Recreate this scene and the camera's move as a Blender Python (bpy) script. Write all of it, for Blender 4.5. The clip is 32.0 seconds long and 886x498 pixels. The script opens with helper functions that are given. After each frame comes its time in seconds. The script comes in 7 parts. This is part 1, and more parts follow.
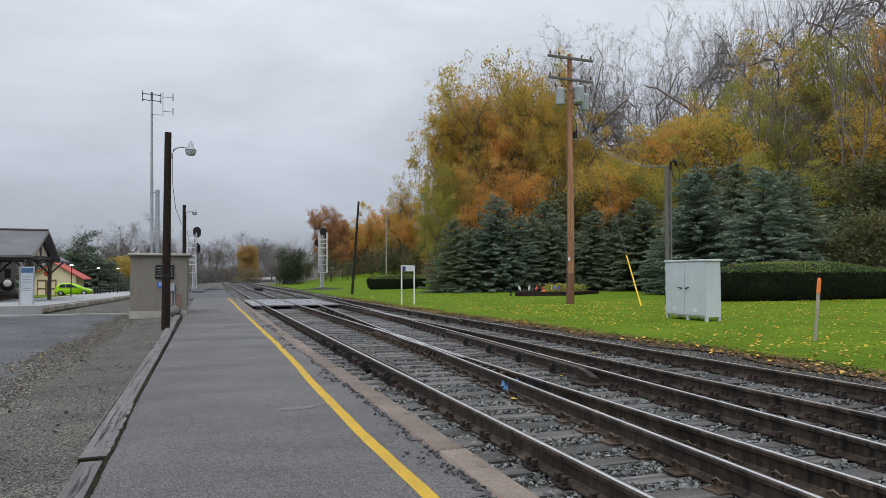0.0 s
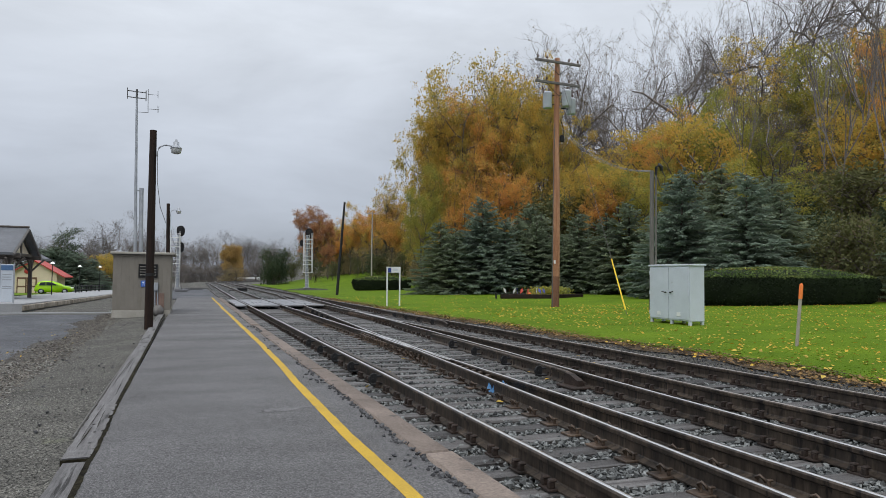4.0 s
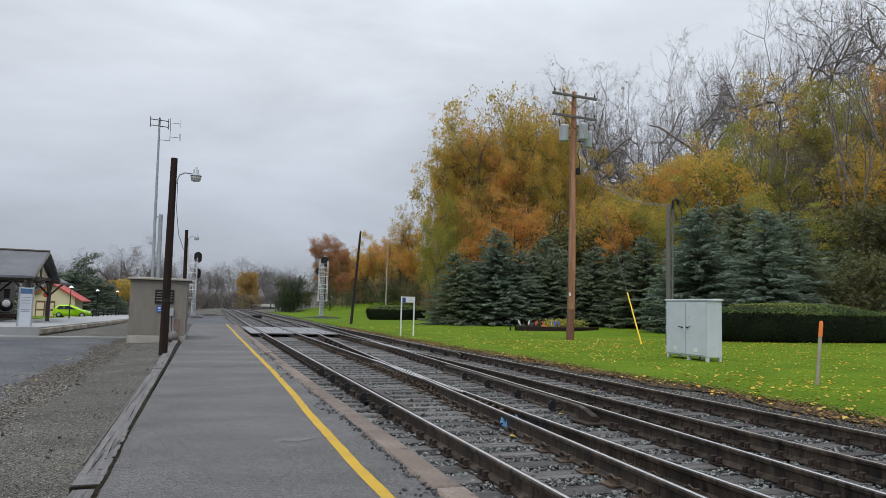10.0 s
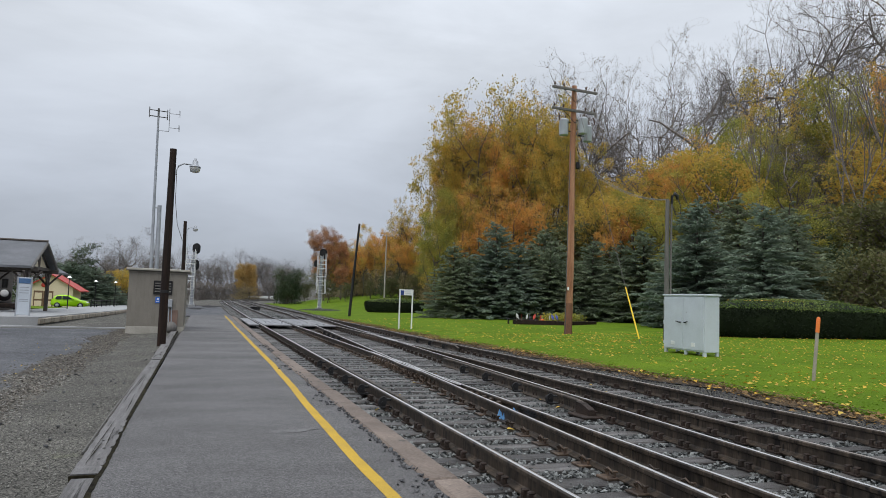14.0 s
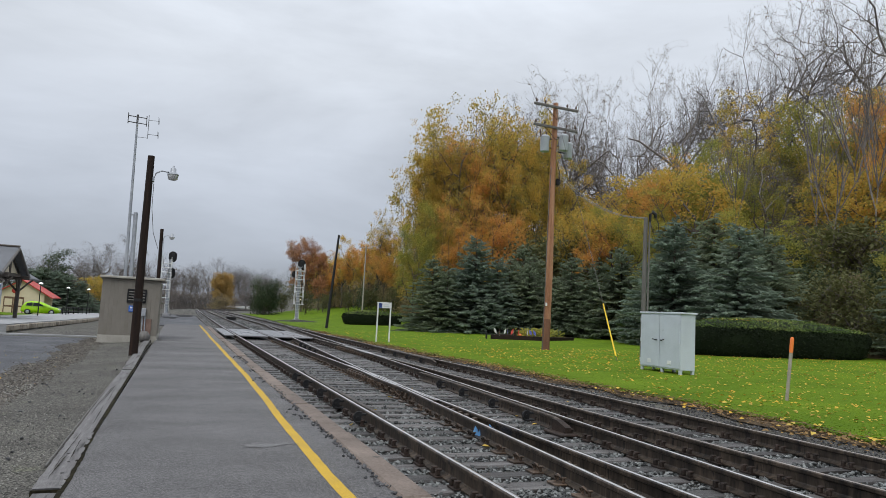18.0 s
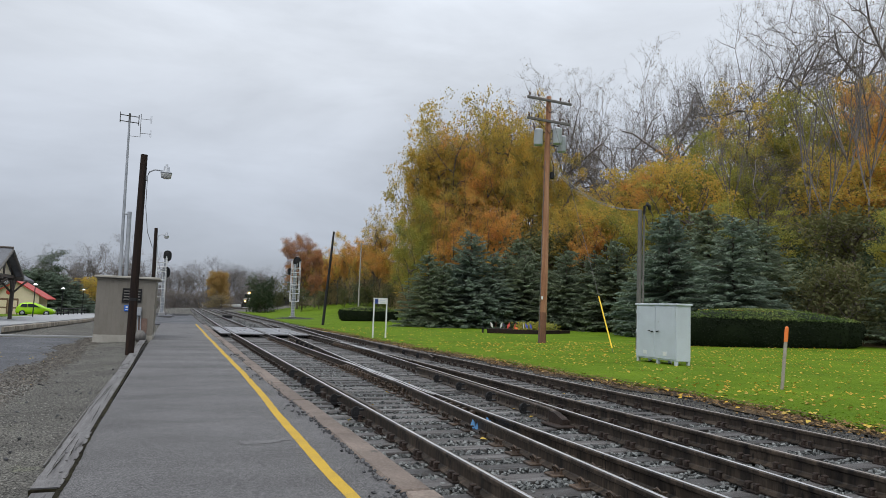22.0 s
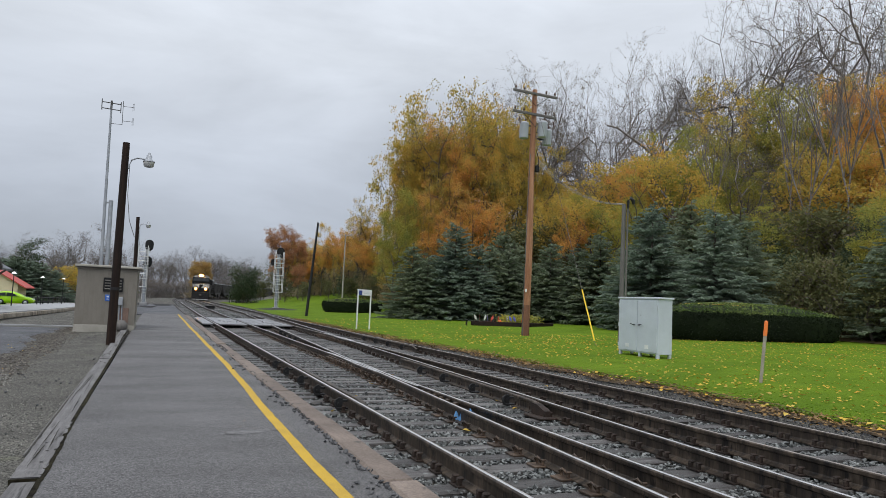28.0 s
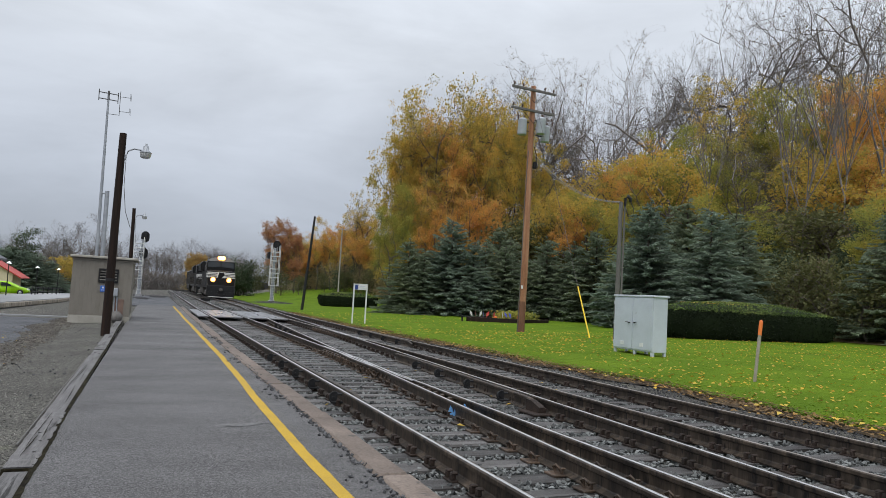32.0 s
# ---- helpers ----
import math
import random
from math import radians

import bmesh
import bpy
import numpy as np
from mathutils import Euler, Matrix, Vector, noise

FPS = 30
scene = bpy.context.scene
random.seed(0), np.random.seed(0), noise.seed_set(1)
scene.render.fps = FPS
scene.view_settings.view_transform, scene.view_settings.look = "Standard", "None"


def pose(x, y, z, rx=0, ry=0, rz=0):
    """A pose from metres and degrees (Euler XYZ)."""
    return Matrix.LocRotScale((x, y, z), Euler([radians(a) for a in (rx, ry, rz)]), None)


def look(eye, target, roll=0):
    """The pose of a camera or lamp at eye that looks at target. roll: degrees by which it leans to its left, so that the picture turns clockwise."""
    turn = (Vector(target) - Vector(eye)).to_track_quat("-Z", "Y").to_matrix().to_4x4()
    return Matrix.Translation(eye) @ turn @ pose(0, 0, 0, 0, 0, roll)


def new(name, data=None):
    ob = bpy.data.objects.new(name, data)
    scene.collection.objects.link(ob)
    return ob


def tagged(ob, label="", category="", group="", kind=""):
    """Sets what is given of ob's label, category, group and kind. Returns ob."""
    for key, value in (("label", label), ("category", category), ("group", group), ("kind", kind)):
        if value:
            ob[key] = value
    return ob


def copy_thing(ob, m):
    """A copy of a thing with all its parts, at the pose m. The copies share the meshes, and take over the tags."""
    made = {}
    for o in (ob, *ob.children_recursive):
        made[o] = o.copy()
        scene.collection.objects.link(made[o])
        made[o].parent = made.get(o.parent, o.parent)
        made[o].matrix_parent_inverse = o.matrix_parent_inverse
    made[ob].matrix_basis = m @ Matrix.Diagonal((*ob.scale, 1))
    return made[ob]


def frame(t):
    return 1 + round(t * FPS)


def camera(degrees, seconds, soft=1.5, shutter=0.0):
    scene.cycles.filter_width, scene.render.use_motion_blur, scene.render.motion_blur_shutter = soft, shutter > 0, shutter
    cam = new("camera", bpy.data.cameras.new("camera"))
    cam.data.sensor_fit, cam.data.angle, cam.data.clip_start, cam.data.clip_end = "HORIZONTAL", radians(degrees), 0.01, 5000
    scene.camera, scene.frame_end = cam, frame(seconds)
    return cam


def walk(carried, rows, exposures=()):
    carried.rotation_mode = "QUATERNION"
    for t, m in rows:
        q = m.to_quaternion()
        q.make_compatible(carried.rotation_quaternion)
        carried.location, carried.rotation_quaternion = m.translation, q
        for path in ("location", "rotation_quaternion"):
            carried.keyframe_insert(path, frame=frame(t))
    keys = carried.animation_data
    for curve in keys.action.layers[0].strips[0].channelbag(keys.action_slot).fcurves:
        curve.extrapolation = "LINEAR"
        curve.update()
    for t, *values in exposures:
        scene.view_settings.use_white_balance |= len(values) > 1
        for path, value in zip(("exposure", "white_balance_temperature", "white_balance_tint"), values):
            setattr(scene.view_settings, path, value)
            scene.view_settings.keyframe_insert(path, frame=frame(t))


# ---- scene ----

cam = camera(66.06, 32.0, soft=0.65)
walk(cam, [
    (0, pose(0.029, -0.008, 1.434, 92.289, 0.042, -19.134)),
    (0.5, pose(0.026, 0.005, 1.435, 92.340, -0.000, -19.195)),
    (1, pose(0.025, -0.000, 1.434, 92.351, -0.245, -19.278)),
    (1.5, pose(0.022, -0.011, 1.435, 92.409, -0.457, -19.162)),
    (2, pose(0.023, 0.018, 1.435, 92.386, -0.400, -19.173)),
    (2.5, pose(-0.004, 0.022, 1.436, 92.368, -0.509, -19.944)),
    (3, pose(-0.035, 0.011, 1.433, 92.238, -0.114, -20.296)),
    (3.5, pose(-0.003, -0.002, 1.440, 92.337, -0.451, -20.492)),
    (5.5, pose(0.005, 0.021, 1.443, 93.374, -0.504, -20.182)),
    (6, pose(-0.003, 0.018, 1.439, 93.900, -0.692, -20.446)),
    (6.5, pose(0.005, 0.028, 1.444, 94.018, -0.635, -20.383)),
    (7, pose(0.007, 0.008, 1.450, 94.764, -0.822, -19.670)),
    (7.5, pose(-0.003, 0.022, 1.448, 94.874, -0.819, -20.056)),
    (8, pose(0.001, 0.002, 1.446, 94.514, -1.172, -20.334)),
    (8.5, pose(-0.003, -0.006, 1.446, 94.551, -1.316, -20.207)),
    (9, pose(0.005, -0.010, 1.449, 94.563, -1.443, -19.725)),
    (9.5, pose(0.006, -0.011, 1.455, 94.777, -1.577, -19.334)),
    (10, pose(0.006, 0.004, 1.454, 94.955, -1.528, -19.182)),
    (10.5, pose(0.003, -0.006, 1.450, 94.992, -1.270, -18.923)),
    (11, pose(-0.000, -0.000, 1.450, 94.982, -1.535, -19.010)),
    (11.5, pose(0.000, 0.004, 1.454, 94.870, -1.437, -19.068)),
    (12, pose(0.001, -0.004, 1.452, 94.822, -1.575, -19.307)),
    (12.5, pose(-0.004, -0.012, 1.453, 94.582, -1.284, -19.312)),
    (13, pose(-0.004, -0.014, 1.448, 94.364, -1.716, -19.567)),
    (13.5, pose(-0.005, -0.017, 1.451, 94.365, -1.883, -19.417)),
    (14, pose(-0.001, -0.002, 1.451, 94.390, -1.975, -19.333)),
    (14.5, pose(-0.000, 0.021, 1.450, 94.240, -1.968, -19.462)),
    (16.5, pose(0.002, 0.021, 1.452, 94.337, -2.401, -21.405)),
    (17, pose(-0.007, 0.015, 1.453, 94.482, -2.593, -21.400)),
    (17.5, pose(0.003, 0.003, 1.457, 94.793, -2.920, -21.224)),
    (18, pose(0.020, 0.035, 1.467, 95.585, -2.971, -21.145)),
    (18.5, pose(0.005, -0.012, 1.454, 96.214, -2.572, -21.114)),
    (19, pose(0.009, -0.039, 1.455, 96.048, -2.171, -20.673)),
    (19.5, pose(0.011, -0.028, 1.453, 96.012, -2.159, -19.704)),
    (20, pose(0.013, -0.017, 1.456, 95.982, -2.042, -19.725)),
    (20.5, pose(0.010, 0.004, 1.456, 95.629, -2.199, -20.288)),
    (21, pose(0.012, 0.006, 1.454, 95.524, -2.103, -20.570)),
    (21.5, pose(0.015, 0.027, 1.455, 95.322, -2.059, -21.098)),
    (22, pose(0.019, 0.021, 1.456, 95.193, -2.113, -21.460)),
    (22.5, pose(0.009, 0.020, 1.450, 95.108, -2.268, -21.677)),
    (23, pose(0.023, 0.032, 1.453, 94.916, -2.420, -21.951)),
    (23.5, pose(0.019, 0.016, 1.453, 94.906, -2.336, -22.021)),
    (24, pose(0.010, 0.002, 1.452, 94.863, -2.513, -22.061)),
    (24.5, pose(0.013, 0.008, 1.453, 94.799, -2.452, -22.053)),
    (25, pose(0.014, 0.016, 1.451, 94.702, -2.327, -22.186)),
    (25.5, pose(0.014, 0.011, 1.452, 94.634, -2.325, -22.308)),
    (27.5, pose(0.012, 0.023, 1.453, 94.623, -2.447, -22.806)),
    (28, pose(0.009, 0.011, 1.453, 94.587, -2.545, -22.807)),
    (28.5, pose(0.004, -0.003, 1.449, 94.414, -2.743, -22.574)),
    (29, pose(0.014, 0.011, 1.449, 94.320, -2.729, -22.415)),
    (29.5, pose(0.016, 0.025, 1.452, 94.284, -2.857, -22.521)),
    (30, pose(0.012, 0.031, 1.453, 94.284, -2.896, -22.705)),
    (30.5, pose(0.011, 0.036, 1.453, 94.280, -3.108, -23.004)),
    (31, pose(0.013, 0.041, 1.448, 94.367, -3.200, -23.160)),
    (31.5, pose(0.007, 0.023, 1.449, 94.281, -3.340, -23.178)),
    (32, pose(0.011, 0.020, 1.447, 94.231, -3.288, -23.158)),
])

# ---- sky and light: overcast, brighter towards the zenith ----
world = bpy.data.worlds.new("overcast_sky")
scene.world = world
world.use_nodes = True
wn, wl = world.node_tree.nodes, world.node_tree.links
wn.clear()
w_out = wn.new("ShaderNodeOutputWorld")
w_sky = wn.new("ShaderNodeTexSky")
w_sky.sky_type, w_sky.sun_disc = "NISHITA", False
w_sky.sun_elevation, w_sky.sun_rotation = radians(48), radians(215)
w_bg1 = wn.new("ShaderNodeBackground")
w_bg1.inputs["Strength"].default_value = 0.06
wl.new(w_sky.outputs[0], w_bg1.inputs["Color"])
w_tc = wn.new("ShaderNodeTexCoord")
w_sep = wn.new("ShaderNodeSeparateXYZ")
wl.new(w_tc.outputs["Generated"], w_sep.inputs[0])


def w_math(op, a, b=None, c=None, clamp=False):
    n = wn.new("ShaderNodeMath")
    n.operation, n.use_clamp = op, clamp
    for i, v in enumerate((a, b, c)):
        if v is None:
            continue
        if isinstance(v, (int, float)):
            n.inputs[i].default_value = v
        else:
            wl.new(v, n.inputs[i])
    return n.outputs[0]


def w_noise(scale, stretch, detail, seed, rough=0.55):
    m = wn.new("ShaderNodeMapping")
    m.inputs["Scale"].default_value = (1, 1, stretch)
    m.inputs["Location"].default_value = (seed, seed * 0.7, seed * 0.3)
    wl.new(w_tc.outputs["Generated"], m.inputs[0])
    n = wn.new("ShaderNodeTexNoise")
    n.inputs["Scale"].default_value, n.inputs["Detail"].default_value = scale, detail
    n.inputs["Roughness"].default_value, n.inputs["Distortion"].default_value = rough, 0.4
    wl.new(m.outputs[0], n.inputs["Vector"])
    return n.outputs["Fac"]


elev = w_math("MAXIMUM", w_sep.outputs["Z"], 0.0)
rise = w_math("MULTIPLY_ADD", elev, 0.95, 0.565)                        # horizon to zenith
clouds = w_math("MULTIPLY_ADD", w_noise(2.1, 2.6, 5, 3.1), 0.70, 0.62)
streaks = w_math("MULTIPLY_ADD", w_noise(3.6, 4.5, 6, 7.7, 0.6), 0.22, 0.90)
low = w_math("SUBTRACT", 1.0, w_math("MULTIPLY", w_math("SUBTRACT", 0.16, elev, None, True), 1.6))
lum = w_math("MULTIPLY", w_math("MULTIPLY", rise, clouds), w_math("MULTIPLY", streaks, low))
w_tint = wn.new("ShaderNodeMix")
w_tint.data_type = "RGBA"
w_tint.inputs[6].default_value = (0.84, 0.925, 1.09, 1)
w_tint.inputs[7].default_value = (0.905, 0.965, 1.055, 1)
wl.new(w_math("MULTIPLY", elev, 3.0, None, True), w_tint.inputs[0])
w_vm = wn.new("ShaderNodeVectorMath")
w_vm.operation = "SCALE"
wl.new(w_tint.outputs[2], w_vm.inputs[0])
wl.new(lum, w_vm.inputs["Scale"])
w_bg2 = wn.new("ShaderNodeBackground")
w_bg2.inputs["Strength"].default_value = 1.0
wl.new(w_vm.outputs[0], w_bg2.inputs["Color"])
w_mix = wn.new("ShaderNodeMixShader")
w_mix.inputs[0].default_value = 0.9
wl.new(w_bg1.outputs[0], w_mix.inputs[1])
wl.new(w_bg2.outputs[0], w_mix.inputs[2])
wl.new(w_mix.outputs[0], w_out.inputs[0])

sun_data = bpy.data.lights.new("sun", "SUN")
sun_data.energy, sun_data.angle, sun_data.color = 1.5, radians(40), (1.0, 0.97, 0.92)
sun = new("sun", sun_data)
sun.matrix_world = look((0, 0, 60), (22, 30, 0))
scene.view_settings.exposure = -0.04


# ---- materials ----
def mat(name, a, b, scale=3.0, rough=0.8, bump=0.25, metal=0.0, fine=60.0, grain=0.35, stretch=(1, 1, 1), spots=None,
        vary=0.0, bdist=0.01, island=False, spec=0.5, rough2=None, bands=None, speck=None, tilt=0.0):
    """Two-scale noise material: a to b in large patches, fine grain in value and relief."""
    m = bpy.data.materials.new(name)
    m.use_nodes = True
    n, l = m.node_tree.nodes, m.node_tree.links
    bs = n["Principled BSDF"]
    tc, info = n.new("ShaderNodeTexCoord"), n.new("ShaderNodeObjectInfo")
    mp = n.new("ShaderNodeMapping")
    mp.inputs["Scale"].default_value = stretch
    l.new(tc.outputs["Object"], mp.inputs[0])

    mp2 = n.new("ShaderNodeMapping")
    mp2.inputs["Scale"].default_value = bands or stretch
    mp2.inputs["Rotation"].default_value = (0, 0, radians(tilt))
    l.new(tc.outputs["Object"], mp2.inputs[0])

    def noise_fac(sc, det, wide=False):
        t = n.new("ShaderNodeTexNoise")
        t.noise_dimensions = "4D"
        t.inputs["Scale"].default_value, t.inputs["Detail"].default_value = sc, det
        t.inputs["Roughness"].default_value = 0.62
        l.new((mp2 if wide else mp).outputs[0], t.inputs["Vector"])
        mul = n.new("ShaderNodeMath")
        mul.operation = "MULTIPLY"
        mul.inputs[1].default_value = 37.0
        l.new(info.outputs["Random"], mul.inputs[0])
        l.new(mul.outputs[0], t.inputs["W"])
        return t.outputs["Fac"]

    big, small = noise_fac(scale, 4, True), noise_fac(fine, 3)
    ramp = n.new("ShaderNodeMapRange")
    ramp.inputs[1].default_value, ramp.inputs[2].default_value = 0.34, 0.66
    l.new(big, ramp.inputs[0])
    mix = n.new("ShaderNodeMix")
    mix.data_type = "RGBA"
    mix.inputs[6].default_value, mix.inputs[7].default_value = (*a, 1), (*b, 1)
    l.new(ramp.outputs[0], mix.inputs[0])
    col = mix.outputs[2]
    if island:
        geo = n.new("ShaderNodeNewGeometry")
        l.new(geo.outputs["Random Per Island"], mix.inputs[0])
    if spots:
        colour, size, level = spots
        sr = n.new("ShaderNodeMapRange")
        sr.inputs[1].default_value, sr.inputs[2].default_value = level, level + 0.06
        l.new(noise_fac(size, 5), sr.inputs[0])
        m2 = n.new("ShaderNodeMix")
        m2.data_type = "RGBA"
        m2.inputs[7].default_value = (*colour, 1)
        l.new(sr.outputs[0], m2.inputs[0])
        l.new(col, m2.inputs[6])
        col = m2.outputs[2]
    val = n.new("ShaderNodeMapRange")
    val.inputs[1].default_value, val.inputs[2].default_value = 0.3, 0.7
    val.inputs[3].default_value, val.inputs[4].default_value = 1 - grain, 1 + grain
    l.new(small, val.inputs[0])
    sc = n.new("ShaderNodeVectorMath")
    sc.operation = "SCALE"
    l.new(col, sc.inputs[0])
    l.new(val.outputs[0], sc.inputs["Scale"])
    col = sc.outputs[0]
    if speck:
        size, depth = speck
        vo = n.new("ShaderNodeTexVoronoi")
        vo.inputs["Scale"].default_value = size
        l.new(tc.outputs["Object"], vo.inputs["Vector"])
        sep = n.new("ShaderNodeSeparateColor")
        l.new(vo.outputs["Color"], sep.inputs[0])
        sv = n.new("ShaderNodeMapRange")
        sv.inputs[3].default_value, sv.inputs[4].default_value = 1 - depth, 1 + depth
        l.new(sep.outputs[0], sv.inputs[0])
        s3 = n.new("ShaderNodeVectorMath")
        s3.operation = "SCALE"
        l.new(col, s3.inputs[0])
        l.new(sv.outputs[0], s3.inputs["Scale"])
        col = s3.outputs[0]
    if vary:
        vr = n.new("ShaderNodeMapRange")
        vr.inputs[3].default_value, vr.inputs[4].default_value = 1 - vary, 1 + vary
        l.new(info.outputs["Random"], vr.inputs[0])
        s2 = n.new("ShaderNodeVectorMath")
        s2.operation = "SCALE"
        l.new(col, s2.inputs[0])
        l.new(vr.outputs[0], s2.inputs["Scale"])
        col = s2.outputs[0]
    l.new(col, bs.inputs["Base Color"])
    bs.inputs["Metallic"].default_value = metal
    bs.inputs["Specular IOR Level"].default_value = spec
    if rough2 is None:
        bs.inputs["Roughness"].default_value = rough
    else:
        rr = n.new("ShaderNodeMapRange")
        rr.inputs[1].default_value, rr.inputs[2].default_value = 0.35, 0.65
        rr.inputs[3].default_value, rr.inputs[4].default_value = rough, rough2
        l.new(big, rr.inputs[0])
        l.new(rr.outputs[0], bs.inputs["Roughness"])
    if bump:
        bp = n.new("ShaderNodeBump")
        bp.inputs["Strength"].default_value, bp.inputs["Distance"].default_value = bump, bdist
        l.new(small, bp.inputs["Height"])
        l.new(bp.outputs[0], bs.inputs["Normal"])
    return m


def leaf_mat(name, cols, through_light=0.35, rough=0.6):
    """Leaves: one of several colours leaf by leaf, tree by tree shifted, light passing through."""
    m = bpy.data.materials.new(name)
    m.use_nodes = True
    n, l = m.node_tree.nodes, m.node_tree.links
    bs = n["Principled BSDF"]
    geo, info = n.new("ShaderNodeNewGeometry"), n.new("ShaderNodeObjectInfo")
    tc = n.new("ShaderNodeTexCoord")
    tx = n.new("ShaderNodeTexNoise")
    tx.noise_dimensions = "4D"
    tx.inputs["Scale"].default_value, tx.inputs["Detail"].default_value = 0.35, 3
    l.new(tc.outputs["Object"], tx.inputs["Vector"])
    k = n.new("ShaderNodeMath")
    k.operation = "MULTIPLY"
    k.inputs[1].default_value = 29.0
    l.new(info.outputs["Random"], k.inputs[0])
    l.new(k.outputs[0], tx.inputs["W"])
    a1 = n.new("ShaderNodeMath")
    a1.operation = "MULTIPLY_ADD"
    a1.inputs[1].default_value, a1.inputs[2].default_value = 2.2, -0.85
    l.new(tx.outputs["Fac"], a1.inputs[0])
    a2 = n.new("ShaderNodeMath")
    a2.operation = "MULTIPLY_ADD"
    a2.inputs[1].default_value = 0.45
    l.new(geo.outputs["Random Per Island"], a2.inputs[0])
    l.new(a1.outputs[0], a2.inputs[2])
    rp = n.new("ShaderNodeValToRGB")
    rp.color_ramp.interpolation = "LINEAR"
    els = rp.color_ramp.elements
    while len(els) < len(cols):
        els.new(0.5)
    for i, c in enumerate(cols):
        els[i].position = i / (len(cols) - 1)
        els[i].color = (*c, 1)
    l.new(a2.outputs[0], rp.inputs[0])
    l.new(rp.outputs[0], bs.inputs["Base Color"])
    bs.inputs["Roughness"].default_value = rough
    bs.inputs["Specular IOR Level"].default_value = 0.25
    if through_light:
        tr = n.new("ShaderNodeBsdfTranslucent")
        l.new(rp.outputs[0], tr.inputs["Color"])
        mx = n.new("ShaderNodeMixShader")
        mx.inputs[0].default_value = through_light
        l.new(bs.outputs[0], mx.inputs[1])
        l.new(tr.outputs[0], mx.inputs[2])
        l.new(mx.outputs[0], n["Material Output"].inputs[0])
    return m


def glow(name, colour, strength):
    m = bpy.data.materials.new(name)
    m.use_nodes = True
    bs = m.node_tree.nodes["Principled BSDF"]
    bs.inputs["Base Color"].default_value = (*colour, 1)
    bs.inputs["Emission Color"].default_value = (*colour, 1)
    bs.inputs["Emission Strength"].default_value = strength
    return m


def glass(name, tint=(0.03, 0.035, 0.04), rough=0.06):
    m = bpy.data.materials.new(name)
    m.use_nodes = True
    bs = m.node_tree.nodes["Principled BSDF"]
    bs.inputs["Base Color"].default_value = (*tint, 1)
    bs.inputs["Roughness"].default_value = rough
    bs.inputs["Specular IOR Level"].default_value = 0.8
    return m


M_ASPHALT = mat("worn_damp_asphalt", (0.071, 0.068, 0.068), (0.108, 0.104, 0.104), 0.9, 0.72, 0.9, fine=80, grain=0.85, bdist=0.01,
                spots=((0.165, 0.165, 0.17), 1.3, 0.68), rough2=0.6, bands=(0.42, 1.0, 1.0), speck=(100, 0.75), tilt=-14)
M_ROAD = mat("dark_damp_tarmac", (0.040, 0.042, 0.049), (0.082, 0.084, 0.093), 0.5, 0.7, 0.8, fine=40, grain=0.6, rough2=0.6, speck=(45, 0.8), spec=0.3)
M_DIRT = mat("grey_gravel_dirt", (0.066, 0.063, 0.056), (0.118, 0.113, 0.100), 0.7, 0.9, 0.7, fine=70, grain=0.7, bdist=0.015,
             spots=((0.10, 0.10, 0.075), 1.1, 0.6), speck=(75, 0.85), spec=0.2)
M_BALLAST = mat("ballast_bed_dark", (0.030, 0.031, 0.033), (0.078, 0.080, 0.083), 1.2, 0.9, 1.0, fine=26, grain=0.6, bdist=0.05, speck=(22, 0.8), spec=0.08)
M_STONE = mat("crushed_granite", (0.026, 0.028, 0.029), (0.245, 0.255, 0.25), 1.0, 0.8, 0.4, fine=40, grain=0.3, island=True, spec=0.25)
M_PEBBLE = mat("grey_pebbles", (0.05, 0.048, 0.043), (0.30, 0.29, 0.265), 1.0, 0.85, 0.3, fine=40, grain=0.25, island=True, spec=0.3)
M_GRASS = mat("mown_grass", (0.076, 0.136, 0.008), (0.124, 0.194, 0.012), 0.5, 0.85, 0.35, fine=60, grain=0.4, bdist=0.02, spec=0.06)
M_BLADE = leaf_mat("grass_blades", [(0.076, 0.138, 0.008), (0.104, 0.180, 0.010), (0.138, 0.214, 0.013)], 0.3)
M_FALLEN = leaf_mat("fallen_leaves", [(0.52, 0.25, 0.03), (0.64, 0.40, 0.05), (0.56, 0.42, 0.09), (0.30, 0.13, 0.04)], 0.15)
M_WOODS = mat("leaf_litter_slope", (0.05, 0.04, 0.022), (0.10, 0.075, 0.035), 0.4, 0.95, 0.8, fine=6, grain=0.5, bdist=0.1, spec=0.1)
M_TIE = mat("weathered_tie_timber", (0.030, 0.026, 0.024), (0.122, 0.116, 0.113), 2.0, 0.5, 0.6, fine=26, grain=0.45, stretch=(0.5, 7, 7), vary=0.5, spec=0.4)
M_TIMBER = mat("silvered_old_timber", (0.105, 0.10, 0.10), (0.185, 0.18, 0.179), 2.2, 0.7, 0.9, fine=22, grain=0.35, stretch=(9, 0.5, 9), vary=0.15,
               spots=((0.028, 0.026, 0.025), 1.7, 0.59), spec=0.3)
M_KERB = mat("brown_painted_kerb", (0.125, 0.098, 0.082), (0.205, 0.165, 0.138), 1.6, 0.75, 0.5, fine=50, grain=0.28, vary=0.16,
             spots=((0.085, 0.075, 0.068), 5.0, 0.62), spec=0.3)
M_YELLOW = mat("yellow_line_paint", (0.52, 0.335, 0.040), (0.43, 0.285, 0.050), 3.0, 0.7, 0.4, fine=120, grain=0.22, spec=0.15,
               spots=((0.22, 0.18, 0.08), 9.0, 0.67), bdist=0.004)
